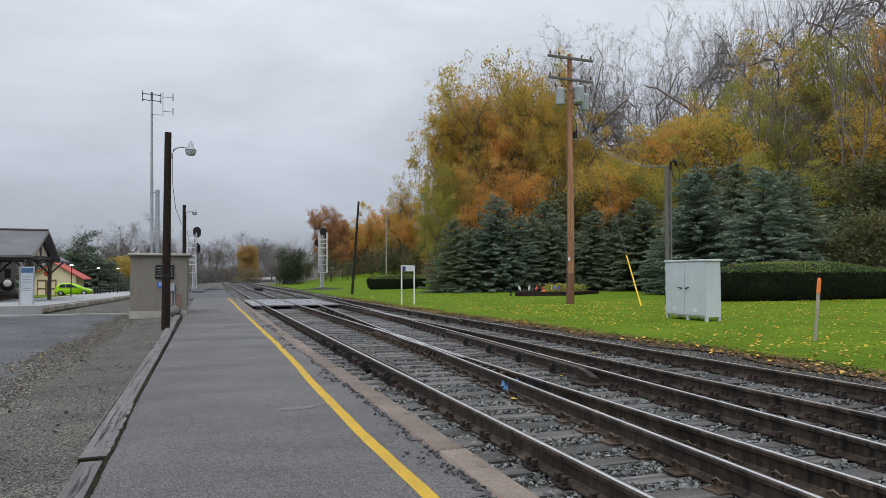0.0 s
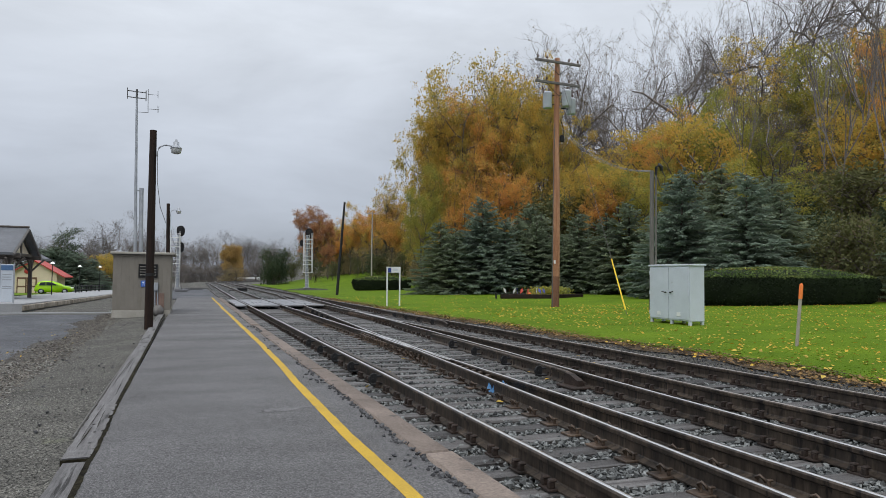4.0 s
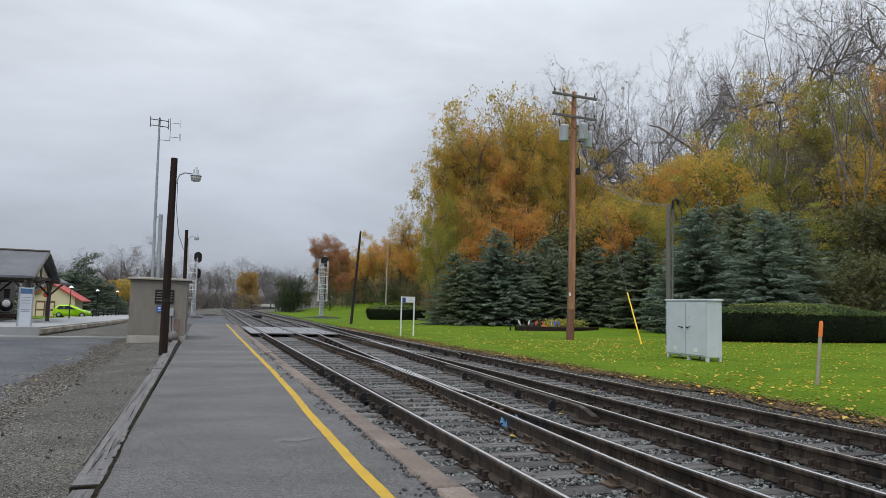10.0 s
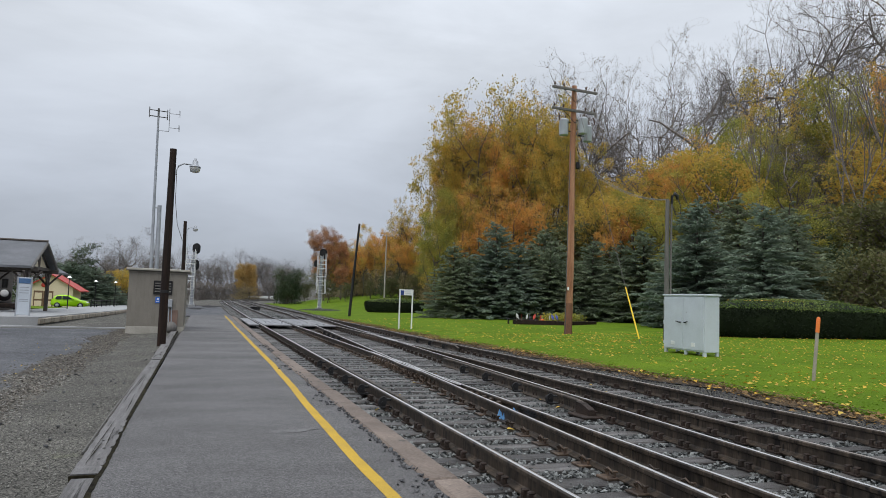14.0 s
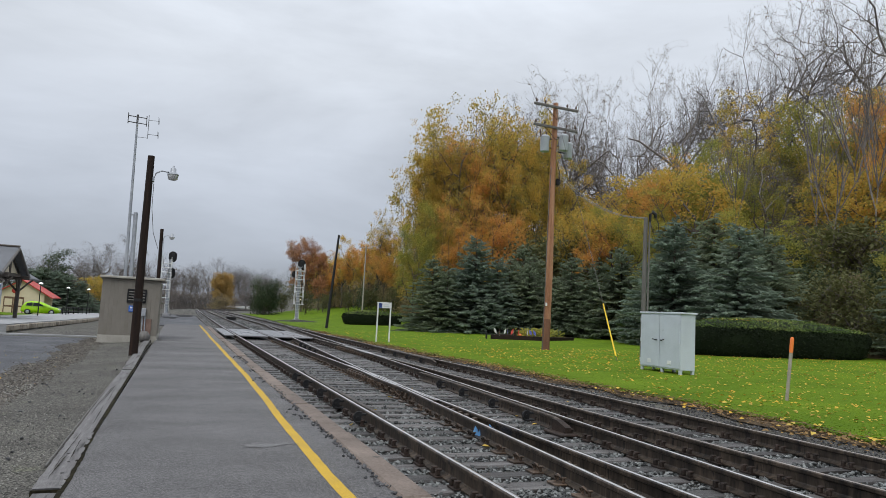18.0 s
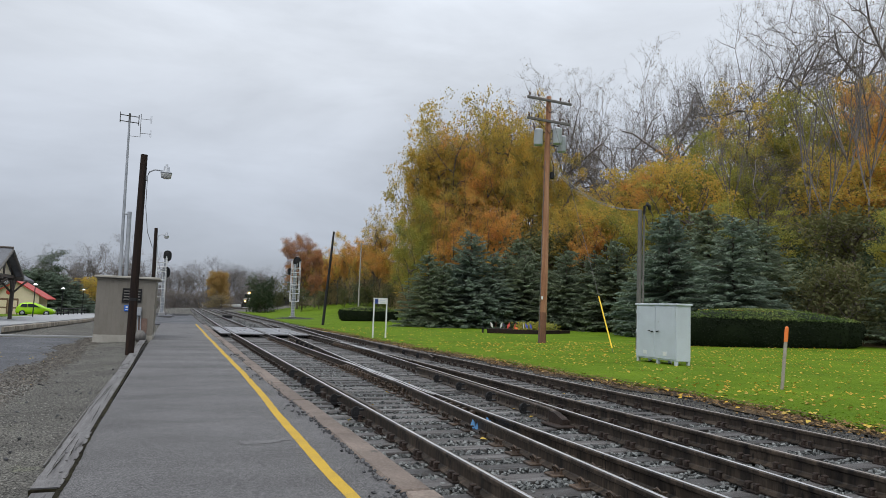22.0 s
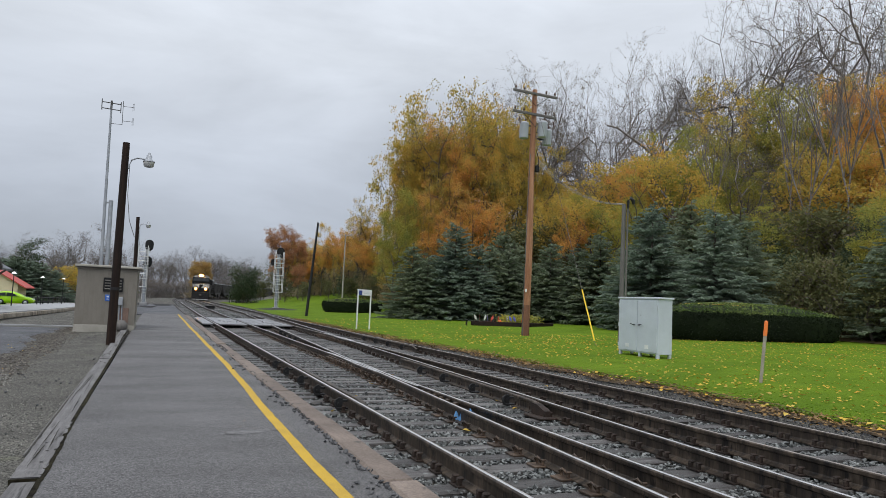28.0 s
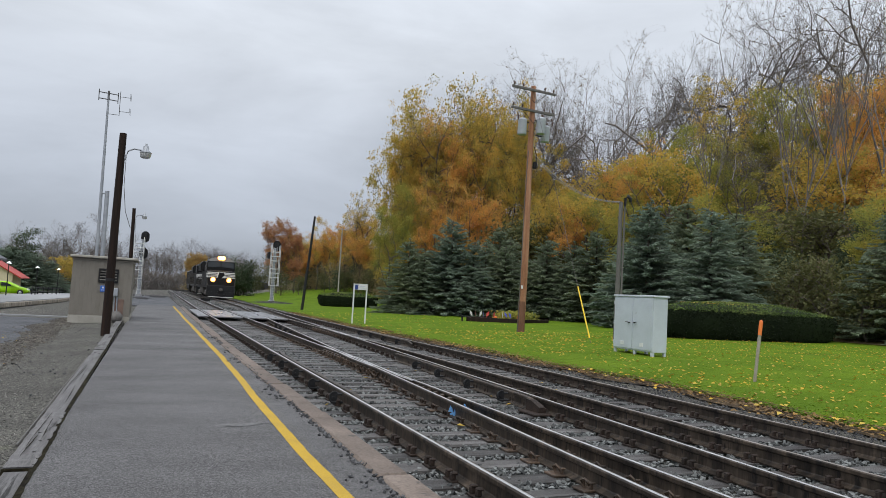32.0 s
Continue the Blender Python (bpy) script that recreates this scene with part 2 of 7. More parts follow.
M_RAIL = mat("rusty_rail_steel", (0.024, 0.0195, 0.0165), (0.088, 0.067, 0.050), 1.6, 0.5, 0.3, 0.2, fine=7, grain=0.62, stretch=(1, 3.2, 0.7), spots=((0.015, 0.013, 0.012), 5.0, 0.56), spec=0.3)
M_SHINE = mat("worn_rail_head", (0.62, 0.62, 0.63), (0.74, 0.73, 0.72), 3.0, 0.38, 0.03, 1.0, fine=60, grain=0.1, stretch=(8, 0.4, 1))
M_DULLHEAD = mat("dull_rail_head", (0.34, 0.30, 0.27), (0.48, 0.43, 0.40), 3.0, 0.36, 0.05, 0.9, fine=60, grain=0.15)
M_IRON = mat("rusty_iron", (0.018, 0.014, 0.012), (0.044, 0.030, 0.024), 6.0, 0.7, 0.4, 0.0, fine=60, grain=0.4, spec=0.25)
M_RIB = mat("oily_brown_castings", (0.030, 0.021, 0.016), (0.105, 0.072, 0.050), 9.0, 0.5, 0.3, 0.0, fine=40, grain=0.4, spec=0.4, vary=0.4)
M_PLANK = mat("damp_crossing_panel", (0.11, 0.11, 0.115), (0.18, 0.18, 0.19), 1.0, 0.38, 0.3, fine=40, grain=0.2, stretch=(5, 0.5, 1), vary=0.12, rough2=0.25)
M_CREOSOTE = mat("creosoted_pole_wood", (0.011, 0.008, 0.007), (0.030, 0.017, 0.012), 2.0, 0.75, 0.5, fine=40, grain=0.35, stretch=(6, 6, 0.4), spec=0.2)
M_POLE = mat("brown_pole_wood", (0.23, 0.092, 0.042), (0.44, 0.235, 0.135), 1.0, 0.8, 0.5, fine=30, grain=0.35, stretch=(7, 7, 0.35))
M_OLDPOLE = mat("grey_pole_wood", (0.10, 0.095, 0.09), (0.17, 0.16, 0.15), 1.3, 0.85, 0.5, fine=30, grain=0.3, stretch=(7, 7, 0.35))
M_GALV = mat("galvanised_steel", (0.27, 0.29, 0.32), (0.38, 0.40, 0.43), 3.0, 0.5, 0.1, 0.3, fine=30, grain=0.1)
M_WHITEP = mat("white_paint_worn", (0.62, 0.63, 0.63), (0.74, 0.74, 0.73), 2.0, 0.55, 0.15, fine=40, grain=0.08)
M_CAB = mat("pale_grey_cabinet_paint", (0.47, 0.51, 0.56), (0.54, 0.585, 0.64), 1.5, 0.5, 0.1, fine=30, grain=0.05, spots=((0.33, 0.35, 0.36), 4.0, 0.68))
M_DARKMETAL = mat("black_metal", (0.009, 0.009, 0.010), (0.020, 0.020, 0.021), 4.0, 0.55, 0.15, 0.0, fine=40, grain=0.2, spec=0.3)
M_SHED = mat("taupe_shed_cladding", (0.165, 0.150, 0.125), (0.205, 0.187, 0.160), 1.2, 0.7, 0.2, fine=30, grain=0.08)
M_SHEDTRIM = mat("beige_shed_trim", (0.30, 0.285, 0.245), (0.38, 0.36, 0.32), 2.0, 0.7, 0.2, fine=30, grain=0.1)
M_CONCRETE = mat("pale_concrete", (0.24, 0.245, 0.25), (0.33, 0.335, 0.345), 0.9, 0.7, 0.3, fine=50, grain=0.12)
M_SANDSTONE = mat("stone_wall_blocks", (0.22, 0.19, 0.15), (0.36, 0.32, 0.26), 2.0, 0.85, 0.5, fine=20, grain=0.2, vary=0.25)
M_TRANSF = mat("transformer_grey", (0.42, 0.45, 0.50), (0.50, 0.53, 0.58), 2.0, 0.45, 0.1, fine=30, grain=0.06)
M_PORC = mat("brown_porcelain", (0.06, 0.03, 0.02), (0.10, 0.05, 0.03), 5.0, 0.3, 0.0, fine=30, grain=0.1)
M_ORANGE = mat("orange_marker_paint", (0.75, 0.16, 0.02), (0.80, 0.20, 0.03), 4.0, 0.55, 0.1, fine=60, grain=0.08)
M_STAKE = mat("sun_bleached_fibre", (0.27, 0.235, 0.19), (0.38, 0.345, 0.29), 3.0, 0.7, 0.2, fine=60, grain=0.16)
M_GUARDY = mat("yellow_guy_guard", (0.85, 0.58, 0.02), (0.80, 0.52, 0.03), 4.0, 0.45, 0.0, fine=40, grain=0.05)
M_WIRE = mat("dark_cable", (0.05, 0.05, 0.05), (0.08, 0.08, 0.08), 4.0, 0.6, 0.0, fine=30, grain=0.1)
M_PALEWIRE = mat("pale_cable", (0.20, 0.21, 0.22), (0.28, 0.29, 0.30), 4.0, 0.6, 0.0, fine=30, grain=0.1)
M_BARK = mat("grey_brown_bark", (0.075, 0.062, 0.052), (0.165, 0.145, 0.128), 1.5, 0.9, 0.8, fine=14, grain=0.4, stretch=(3, 3, 0.6), bdist=0.04, vary=0.25, spec=0.15)
M_TWIG = mat("bare_twigs", (0.115, 0.102, 0.094), (0.215, 0.195, 0.182), 1.5, 0.9, 0.0, fine=10, grain=0.3, vary=0.2, spec=0.15)
M_LEAF_GOLD = leaf_mat("golden_olive_leaves", [(0.270, 0.258, 0.080), (0.425, 0.358, 0.090), (0.590, 0.435, 0.092), (0.690, 0.450, 0.095), (0.620, 0.370, 0.100)], 0.6)
M_LEAF_ORANGE = leaf_mat("orange_leaves", [(0.40, 0.31, 0.10), (0.60, 0.40, 0.11), (0.72, 0.405, 0.105), (0.70, 0.345, 0.10), (0.50, 0.265, 0.105)], 0.58)
M_LEAF_OLIVE = leaf_mat("olive_leaves", [(0.205, 0.240, 0.070), (0.315, 0.325, 0.078), (0.440, 0.400, 0.082), (0.560, 0.425, 0.086)], 0.58)
M_LEAF_TAN = leaf_mat("tan_olive_leaves", [(0.22, 0.20, 0.105), (0.32, 0.26, 0.14), (0.40, 0.295, 0.165), (0.235, 0.245, 0.105)], 0.5)
M_LEAF_WILLOW = leaf_mat("golden_brown_leaves", [(0.30, 0.21, 0.085), (0.40, 0.28, 0.10), (0.50, 0.33, 0.11), (0.42, 0.25, 0.10)], 0.45)
M_LEAF_RUST = leaf_mat("rust_leaves", [(0.28, 0.14, 0.08), (0.40, 0.19, 0.09), (0.46, 0.24, 0.11), (0.34, 0.21, 0.11)], 0.4)
M_LEAF_BROWN = leaf_mat("brown_scrub_leaves", [(0.112, 0.088, 0.060), (0.168, 0.132, 0.080), (0.224, 0.168, 0.088), (0.136, 0.124, 0.064)])
M_LEAF_UNDER = leaf_mat("dark_woodland_leaves", [(0.066, 0.078, 0.036), (0.105, 0.116, 0.048), (0.152, 0.148, 0.060), (0.136, 0.152, 0.054)], 0.4)
M_LEAF_HAZE = leaf_mat("grey_brown_twig_tips", [(0.15, 0.125, 0.105), (0.19, 0.155, 0.125), (0.23, 0.18, 0.13), (0.18, 0.15, 0.11)], 0.35)
M_SPRUCE = leaf_mat("blue_spruce_needles", [(0.175, 0.228, 0.178), (0.215, 0.274, 0.212), (0.255, 0.318, 0.244), (0.295, 0.352, 0.268)], 0.4, 0.85)
M_SPRUCE_G = leaf_mat("green_spruce_needles", [(0.182, 0.224, 0.156), (0.222, 0.270, 0.184), (0.262, 0.310, 0.204), (0.300, 0.330, 0.200)], 0.45, 0.85)
# Yew in shade: sides and core darkened to near black.
M_YEW_SHADED = leaf_mat("yew_hedge_shaded", [(0.004, 0.008, 0.003), (0.008, 0.014, 0.005), (0.014, 0.023, 0.008), (0.024, 0.037, 0.012)], 0.1, 0.9)
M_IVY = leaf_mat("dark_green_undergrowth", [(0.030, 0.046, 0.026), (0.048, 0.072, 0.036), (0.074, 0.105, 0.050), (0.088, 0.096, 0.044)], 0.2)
# The same yew under open sky: the light is put into the colour.
M_YEW_LIT = leaf_mat("yew_hedge_lit_top", [(0.071, 0.119, 0.028), (0.130, 0.190, 0.048), (0.203, 0.249, 0.067), (0.286, 0.286, 0.084)], 0.2)
M_BLACKP = mat("black_locomotive_paint", (0.006, 0.006, 0.0065), (0.013, 0.013, 0.013), 1.5, 0.5, 0.1, fine=20, grain=0.15, spec=0.25)
M_WHITEL = mat("white_locomotive_stripe", (0.62, 0.62, 0.60), (0.70, 0.70, 0.68), 1.5, 0.5, 0.05, fine=30, grain=0.08)
# Pale grey stands for bright sky reflected on the dark roofs.
M_ROOFTOP = mat("roof_sky_sheen", (0.34, 0.34, 0.35), (0.46, 0.46, 0.47), 1.5, 0.45, 0.1, fine=20, grain=0.12)
M_TRUCK = mat("dusty_bogie_steel", (0.06, 0.055, 0.05), (0.12, 0.11, 0.10), 2.0, 0.7, 0.3, fine=20, grain=0.25)
M_GLASS = glass("dark_window_glass")
M_HEADL = glow("lit_headlight", (1.0, 0.60, 0.22), 45.0)
M_DITCH = glow("lit_ditch_light", (1.0, 0.58, 0.20), 36.0)
# Halo round the lamp cores: their bloom modelled as a weak orange emission.
M_HALO = glow("warm_lamp_halo", (1.0, 0.38, 0.07), 2.6)


# ---- mesh builder ----
class Mesh:
    """Collects faces of simple forms; made into one mesh."""

    def __init__(self):
        self.v, self.f, self.sm = [], [], []

    def add(self, verts, faces, smooth=False, m=None):
        k = len(self.v)
        self.v += [tuple(m @ Vector(p)) if m else tuple(p) for p in verts]
        self.f += [tuple(i + k for i in q) for q in faces]
        self.sm += [smooth] * len(faces)
        return self

    def box(self, c, s, b=0.0, m=None):
        """Box at centre c of size s, edges chamfered by b."""
        hx, hy, hz = (d / 2 for d in s)
        b = min(b, 0.49 * min(s))
        vs = []
        if b <= 0:
            vs = [(c[0] + i * hx, c[1] + j * hy, c[2] + k * hz) for i in (-1, 1) for j in (-1, 1) for k in (-1, 1)]
            fs = [(0, 1, 3, 2), (4, 6, 7, 5), (0, 4, 5, 1), (2, 3, 7, 6), (0, 2, 6, 4), (1, 5, 7, 3)]
            return self.add(vs, fs, False, m)
        idx = {}
        for i in (-1, 1):
            for j in (-1, 1):
                for k in (-1, 1):
                    for a in range(3):
                        e = [hx - b, hy - b, hz - b]
                        e[a] += b
                        idx[i, j, k, a] = len(vs)
                        vs.append((c[0] + i * e[0], c[1] + j * e[1], c[2] + k * e[2]))
        fs = []
        for i in (-1, 1):
            fs.append([idx[i, j, k, 0] for j, k in ((-1, -1), (1, -1), (1, 1), (-1, 1))][::i])
            fs.append([idx[j, i, k, 1] for j, k in ((-1, -1), (1, -1), (1, 1), (-1, 1))][::-i])
            fs.append([idx[j, k, i, 2] for j, k in ((-1, -1), (1, -1), (1, 1), (-1, 1))][::i])
            for j in (-1, 1):
                fs.append([idx[i, j, -1, 0], idx[i, j, -1, 1], idx[i, j, 1, 1], idx[i, j, 1, 0]][::-i * j])
                fs.append([idx[i, -1, j, 0], idx[i, -1, j, 2], idx[i, 1, j, 2], idx[i, 1, j, 0]][::i * j])
                fs.append([idx[-1, i, j, 1], idx[-1, i, j, 2], idx[1, i, j, 2], idx[1, i, j, 1]][::-i * j])
                for k in (-1, 1):
                    fs.append([idx[i, j, k, 0], idx[i, j, k, 1], idx[i, j, k, 2]][::i * j * k])
        return self.add(vs, fs, False, m)

    def tube(self, pts, rad, n=8, caps=True, m=None, smooth=True):
        """Round bar along points, radius a number or one for each point."""
        pts = [Vector(p) for p in pts]
        rad = [rad] * len(pts) if isinstance(rad, (int, float)) else rad
        vs, fs = [], []
        for i, p in enumerate(pts):
            d = (pts[min(i + 1, len(pts) - 1)] - pts[max(i - 1, 0)]).normalized()
            up = Vector((0, 0, 1)) if abs(d.z) < 0.9 else Vector((1, 0, 0))
            u = d.cross(up).normalized()
            w = u.cross(d)
            vs += [p + rad[i] * (math.cos(2 * math.pi * k / n) * u + math.sin(2 * math.pi * k / n) * w) for k in range(n)]
        for i in range(len(pts) - 1):
            fs += [(i * n + k, i * n + (k + 1) % n, (i + 1) * n + (k + 1) % n, (i + 1) * n + k) for k in range(n)]
        self.add(vs, fs, smooth, m)
        if caps:
            self.add(vs[:n], [tuple(range(n))[::-1]], False, m)
            self.add(vs[-n:], [tuple(range(n))], False, m)
        return self

    def prism(self, outline, a, b, axis="x", m=None, smooth=False):
        """Outline of (u, v) pushed along an axis from a to b."""
        put = {"x": lambda u, v, t: (t, u, v), "y": lambda u, v, t: (u, t, v), "z": lambda u, v, t: (u, v, t)}[axis]
        n = len(outline)
        vs = [put(u, v, t) for t in (a, b) for u, v in outline]
        fs = [tuple(range(n))[::-1], tuple(range(n, 2 * n))]
        fs += [(i, (i + 1) % n, n + (i + 1) % n, n + i) for i in range(n)]
        return self.add(vs, fs, smooth, m)

    def lathe(self, prof, n=16, m=None, smooth=True):
        vs = [(r * math.cos(2 * math.pi * k / n), r * math.sin(2 * math.pi * k / n), z) for r, z in prof for k in range(n)]
        fs = [(i * n + k, i * n + (k + 1) % n, (i + 1) * n + (k + 1) % n, (i + 1) * n + k) for i in range(len(prof) - 1) for k in range(n)]
        return self.add(vs, fs, smooth, m)

    def data(self, name):
        me = bpy.data.meshes.new(name)
        me.from_pydata(self.v, [], self.f)
        me.polygons.foreach_set("use_smooth", self.sm)
        me.update()
        bm = bmesh.new()
        bm.from_mesh(me)
        bmesh.ops.recalc_face_normals(bm, faces=bm.faces)
        bm.to_mesh(me)
        bm.free()
        return me


def quick(name, verts, faces, smooth=False):
    """A large mesh from arrays, all faces with the same count of corners."""
    verts, faces = np.asarray(verts, np.float32), np.asarray(faces, np.int32)
    me = bpy.data.meshes.new(name)
    k = faces.shape[1]
    me.vertices.add(len(verts))
    me.vertices.foreach_set("co", verts.ravel())
    me.loops.add(faces.size)
    me.loops.foreach_set("vertex_index", faces.ravel())
    me.polygons.add(len(faces))
    me.polygons.foreach_set("loop_start", np.arange(0, faces.size, k, dtype=np.int32))
    me.update(calc_edges=True)
    me.polygons.foreach_set("use_smooth", np.full(len(faces), smooth))
    return me


def put(name, me, material, parent=None, label=""):
    if isinstance(me, Mesh):
        me = me.data(name)
    if material and not me.materials:
        me.materials.append(material)
    ob = new(name, me)
    if parent:
        ob.parent = parent
    if label:
        ob["label"] = label
    return ob


def part(name, me, material, parent, label=""):
    return put(name, me, material, parent, label)


def thing(name, m, label, category, group="", kind=""):
    ob = new(name)
    ob.matrix_world = m
    ob.empty_display_size = 0.2
    return tagged(ob, label, category, group, kind)


def solid(name, me, material, label, category, group="", kind="", m=None):
    ob = put(name, me, material)
    if m:
        ob.matrix_world = m
    return tagged(ob, label, category, group, kind)


def setting(name, me, material, label):
    return tagged(put(name, me, material), label, "", "", "structure")


# ---- lie of the land and the line of the railway ----
RAIL_Z, TIE_Z = 0.12, -0.065
BEND_Y, BEND_R = 134.0, 250.0
T1, T2, GAUGE = 3.302, 6.797, 1.505


def smooth01(t):
    t = min(1.0, max(0.0, t))
    return t * t * (3 - 2 * t)


DRIFT_Y, DRIFT = 40.0, 0.0085
BEND_C = (T2 + DRIFT * (BEND_Y - DRIFT_Y) + BEND_R * math.cos(DRIFT), BEND_Y - BEND_R * math.sin(DRIFT))


def line_x(offset, s):
    """Point of a line parallel to the railway, s metres along it; beyond BEND_Y it bends off to the right."""
    if s <= BEND_Y:
        return offset + DRIFT * max(0.0, s - DRIFT_Y), s, DRIFT if s > DRIFT_Y else 0.0
    a = DRIFT + (s - BEND_Y) / BEND_R
    r = BEND_R + T2 - offset
    return BEND_C[0] - r * math.cos(a), BEND_C[1] + r * math.sin(a), a


def bend_shift(y):
    """How far the line has moved to the right at y."""
    if y <= BEND_Y:
        return DRIFT * max(0.0, y - DRIFT_Y)
    a = math.asin(min(0.98, (y - BEND_C[1]) / BEND_R))
    return BEND_C[0] - BEND_R * math.cos(a) - T2


def edge_x(y):
    """Right-hand edge of the timbers along the back of the platform."""
    return -0.69 - 0.0075 * (y - 5) + 0.008 * math.sin(y * 0.5)


def wood_edge(y):
    """Where the wooded slope begins, for each y."""
    if y < 38:
        return 33.0
    if y < 54:
        return 33 - 10 * smooth01((y - 38) / 16)
    return 23.0 + 5 * smooth01((y - 62) / 12) - 7 * smooth01((y - 100) / 30)


def land(x, y):
    z = -0.07
    u = x - bend_shift(y)
    if u > 9:
        z += 0.018 * (u - 9)
        z += 0.16 * max(0.0, u - 14) * smooth01((y - 72) / 25)
        over = u - wood_edge(y)
        if over > 0:
            z += 0.19 * min(over, 80) * smooth01(over / 14)
    elif u < -2:
        z -= 0.013 * max(0.0, min(y, 110) - 30) * smooth01((-2 - u) / 5)
    return z


def grid(xs, ys, height, dz=0.0):
    xs, ys = list(xs), list(ys)
    vs = [(x, y, height(x, y) + dz) for y in ys for x in xs]
    n = len(xs)
    fs = [(j * n + i, j * n + i + 1, (j + 1) * n + i + 1, (j + 1) * n + i) for j in range(len(ys) - 1) for i in range(n - 1)]
    return vs, fs


def steps(*spans):
    """Values from a chain of (start, end, step)."""
    out = []
    for a, b, d in spans:
        k = max(1, round((b - a) / d))
        out += [a + (b - a) * i / k for i in range(k)]
    return out + [spans[-1][1]]


ground = setting("ground", quick("ground", *grid(steps((-1600, -200, 200), (-200, -40, 20), (-40, -16, 2), (-16, -2, 0.8), (-2, 9, 1), (9, 60, 2), (60, 160, 6), (160, 400, 40), (400, 1600, 200)),
                 steps((-300, -20, 40), (-20, 0, 3), (0, 50, 1.2), (50, 120, 3), (120, 260, 8), (260, 600, 40), (600, 2400, 300)), land, -0.06), True), M_DIRT,
                 "flat grey gravel and dirt beside the railway")


M_CINDERBED = mat("dark_cinder_ground", (0.022, 0.022, 0.024), (0.055, 0.054, 0.056), 0.6, 0.9, 0.9, fine=14, grain=0.5, bdist=0.05, spec=0.1)


def lawn_edge(y):
    return 9.95 - 0.8 * smooth01((y - 12) / 20) + 0.12 * math.sin(y * 0.7) + 0.08 * math.sin(y * 2.3) + 0.6 * smooth01((y - 60) / 30)


def sheet(name, xa, xb, n, ys, lift, material, label, lift_b=None):
    """Strip between two edges given as functions of y, laid on the land."""
    lift_b = lift if lift_b is None else lift_b
    ys = list(ys)
    vs, fs = [], []
    for y in ys:
        a, b = xa(y), xb(y)
        for i in range(n + 1):
            x = a + (b - a) * i / n
            vs.append((x, y, land(x, y) + lift + (lift_b - lift) * i / n))
    for j in range(len(ys) - 1):
        fs += [(j * (n + 1) + i, j * (n + 1) + i + 1, (j + 1) * (n + 1) + i + 1, (j + 1) * (n + 1) + i) for i in range(n)]
    return setting(name, quick(name, vs, fs, True), material, label)


lawn = sheet("lawn", lambda y: lawn_edge(y) + bend_shift(y), lambda y: wood_edge(y) + bend_shift(y) + 1.5, 16, steps((-10, 60, 0.8), (60, 130, 2)), 0.01, M_GRASS,
             "bright green mown lawn with scattered yellow leaves")
slope_floor = sheet("wooded_slope", lambda y: wood_edge(y) + bend_shift(y) + 0.6, lambda y: wood_edge(y) + bend_shift(y) + 95, 24, steps((-30, 260, 5)), 0.05, M_WOODS,
                    "steep slope of brown leaf litter under trees")
ballast_bed = sheet("ballast_bed", lambda y: 2.06 + bend_shift(y), lambda y: 9.75 + bend_shift(y), 8, steps((-12, 130, 3), (130, 400, 4)), -0.075, M_BALLAST,
                    "dark grey crushed stone ballast between the rails")

M_SOIL = mat("brown_verge_soil", (0.040, 0.032, 0.024), (0.105, 0.074, 0.044), 1.6, 0.95, 0.8, fine=30, grain=0.5, bdist=0.03, speck=(30, 0.5), spec=0.1)
sheet("verge_soil", lambda y: lawn_edge(y) - 0.55 + 0.2 * math.sin(y * 1.9) + bend_shift(y), lambda y: lawn_edge(y) + 0.14 + bend_shift(y), 3, steps((-6, 70, 0.4)), -0.031, M_SOIL, "brown soil and leaf litter along the lawn edge", 0.014)
mound_v = [(12.4, 76.6, land(12.4, 76.6) + 0.22)]
for i in range(28):
    a = 2 * math.pi * i / 28
    x, y = 12.4 + 2.3 * math.cos(a) * (1 + 0.1 * math.sin(3 * a)), 76.6 + 3.4 * math.sin(a) * (1 + 0.12 * math.cos(2 * a))
    mound_v.append((x, y, land(x, y) + 0.015))
setting("cinder_mound", quick("cinder_mound", mound_v, [(0, i + 1, (i + 1) % 28 + 1) for i in range(28)], True), M_BALLAST, "dark cinder mound round the signal foot")

def drive_edge(y):
    return -2.90 - 0.016 * (y - 12) + 0.16 * math.sin(y * 0.7) + 0.10 * math.sin(y * 1.7) + 0.07 * math.sin(y * 3.1)


for cx, cy, rx, ry, up in ((-0.7, 71.0, 0.9, 5.0, 0.10), (0.7, 83.0, 1.3, 6.5, 0.14), (-1.4, 86.0, 1.0, 5.0, 0.12)):
    vs = [(cx, cy, -0.085 + up)]
    for i in range(26):
        a = 2 * math.pi * i / 26
        k = 1 + 0.18 * math.sin(3 * a + cx) + 0.12 * math.sin(5 * a)
        vs.append((cx + rx * k * math.cos(a), cy + ry * k * math.sin(a), -0.085))
    setting("cinder_heap", quick("cinder_heap", vs, [(0, i + 1, (i + 1) % 26 + 1) for i in range(26)], True), M_CINDERBED, "low heap of dark cinders beside the line")


# left-hand yard: damp tarmac drive, raised walk behind a stone kerb wall
drive = sheet("drive", lambda y: -30.0, lambda y: drive_edge(y), 10, steps((9, 30, 0.5)), -0.055, M_ROAD, "dark damp tarmac drive with gravel edges")
M_BAND = mat("brown_leafy_gravel", (0.058, 0.054, 0.048), (0.108, 0.101, 0.089), 1.4, 0.9, 0.9, fine=24, grain=0.55, bdist=0.04, speck=(16, 0.6), spec=0.15)
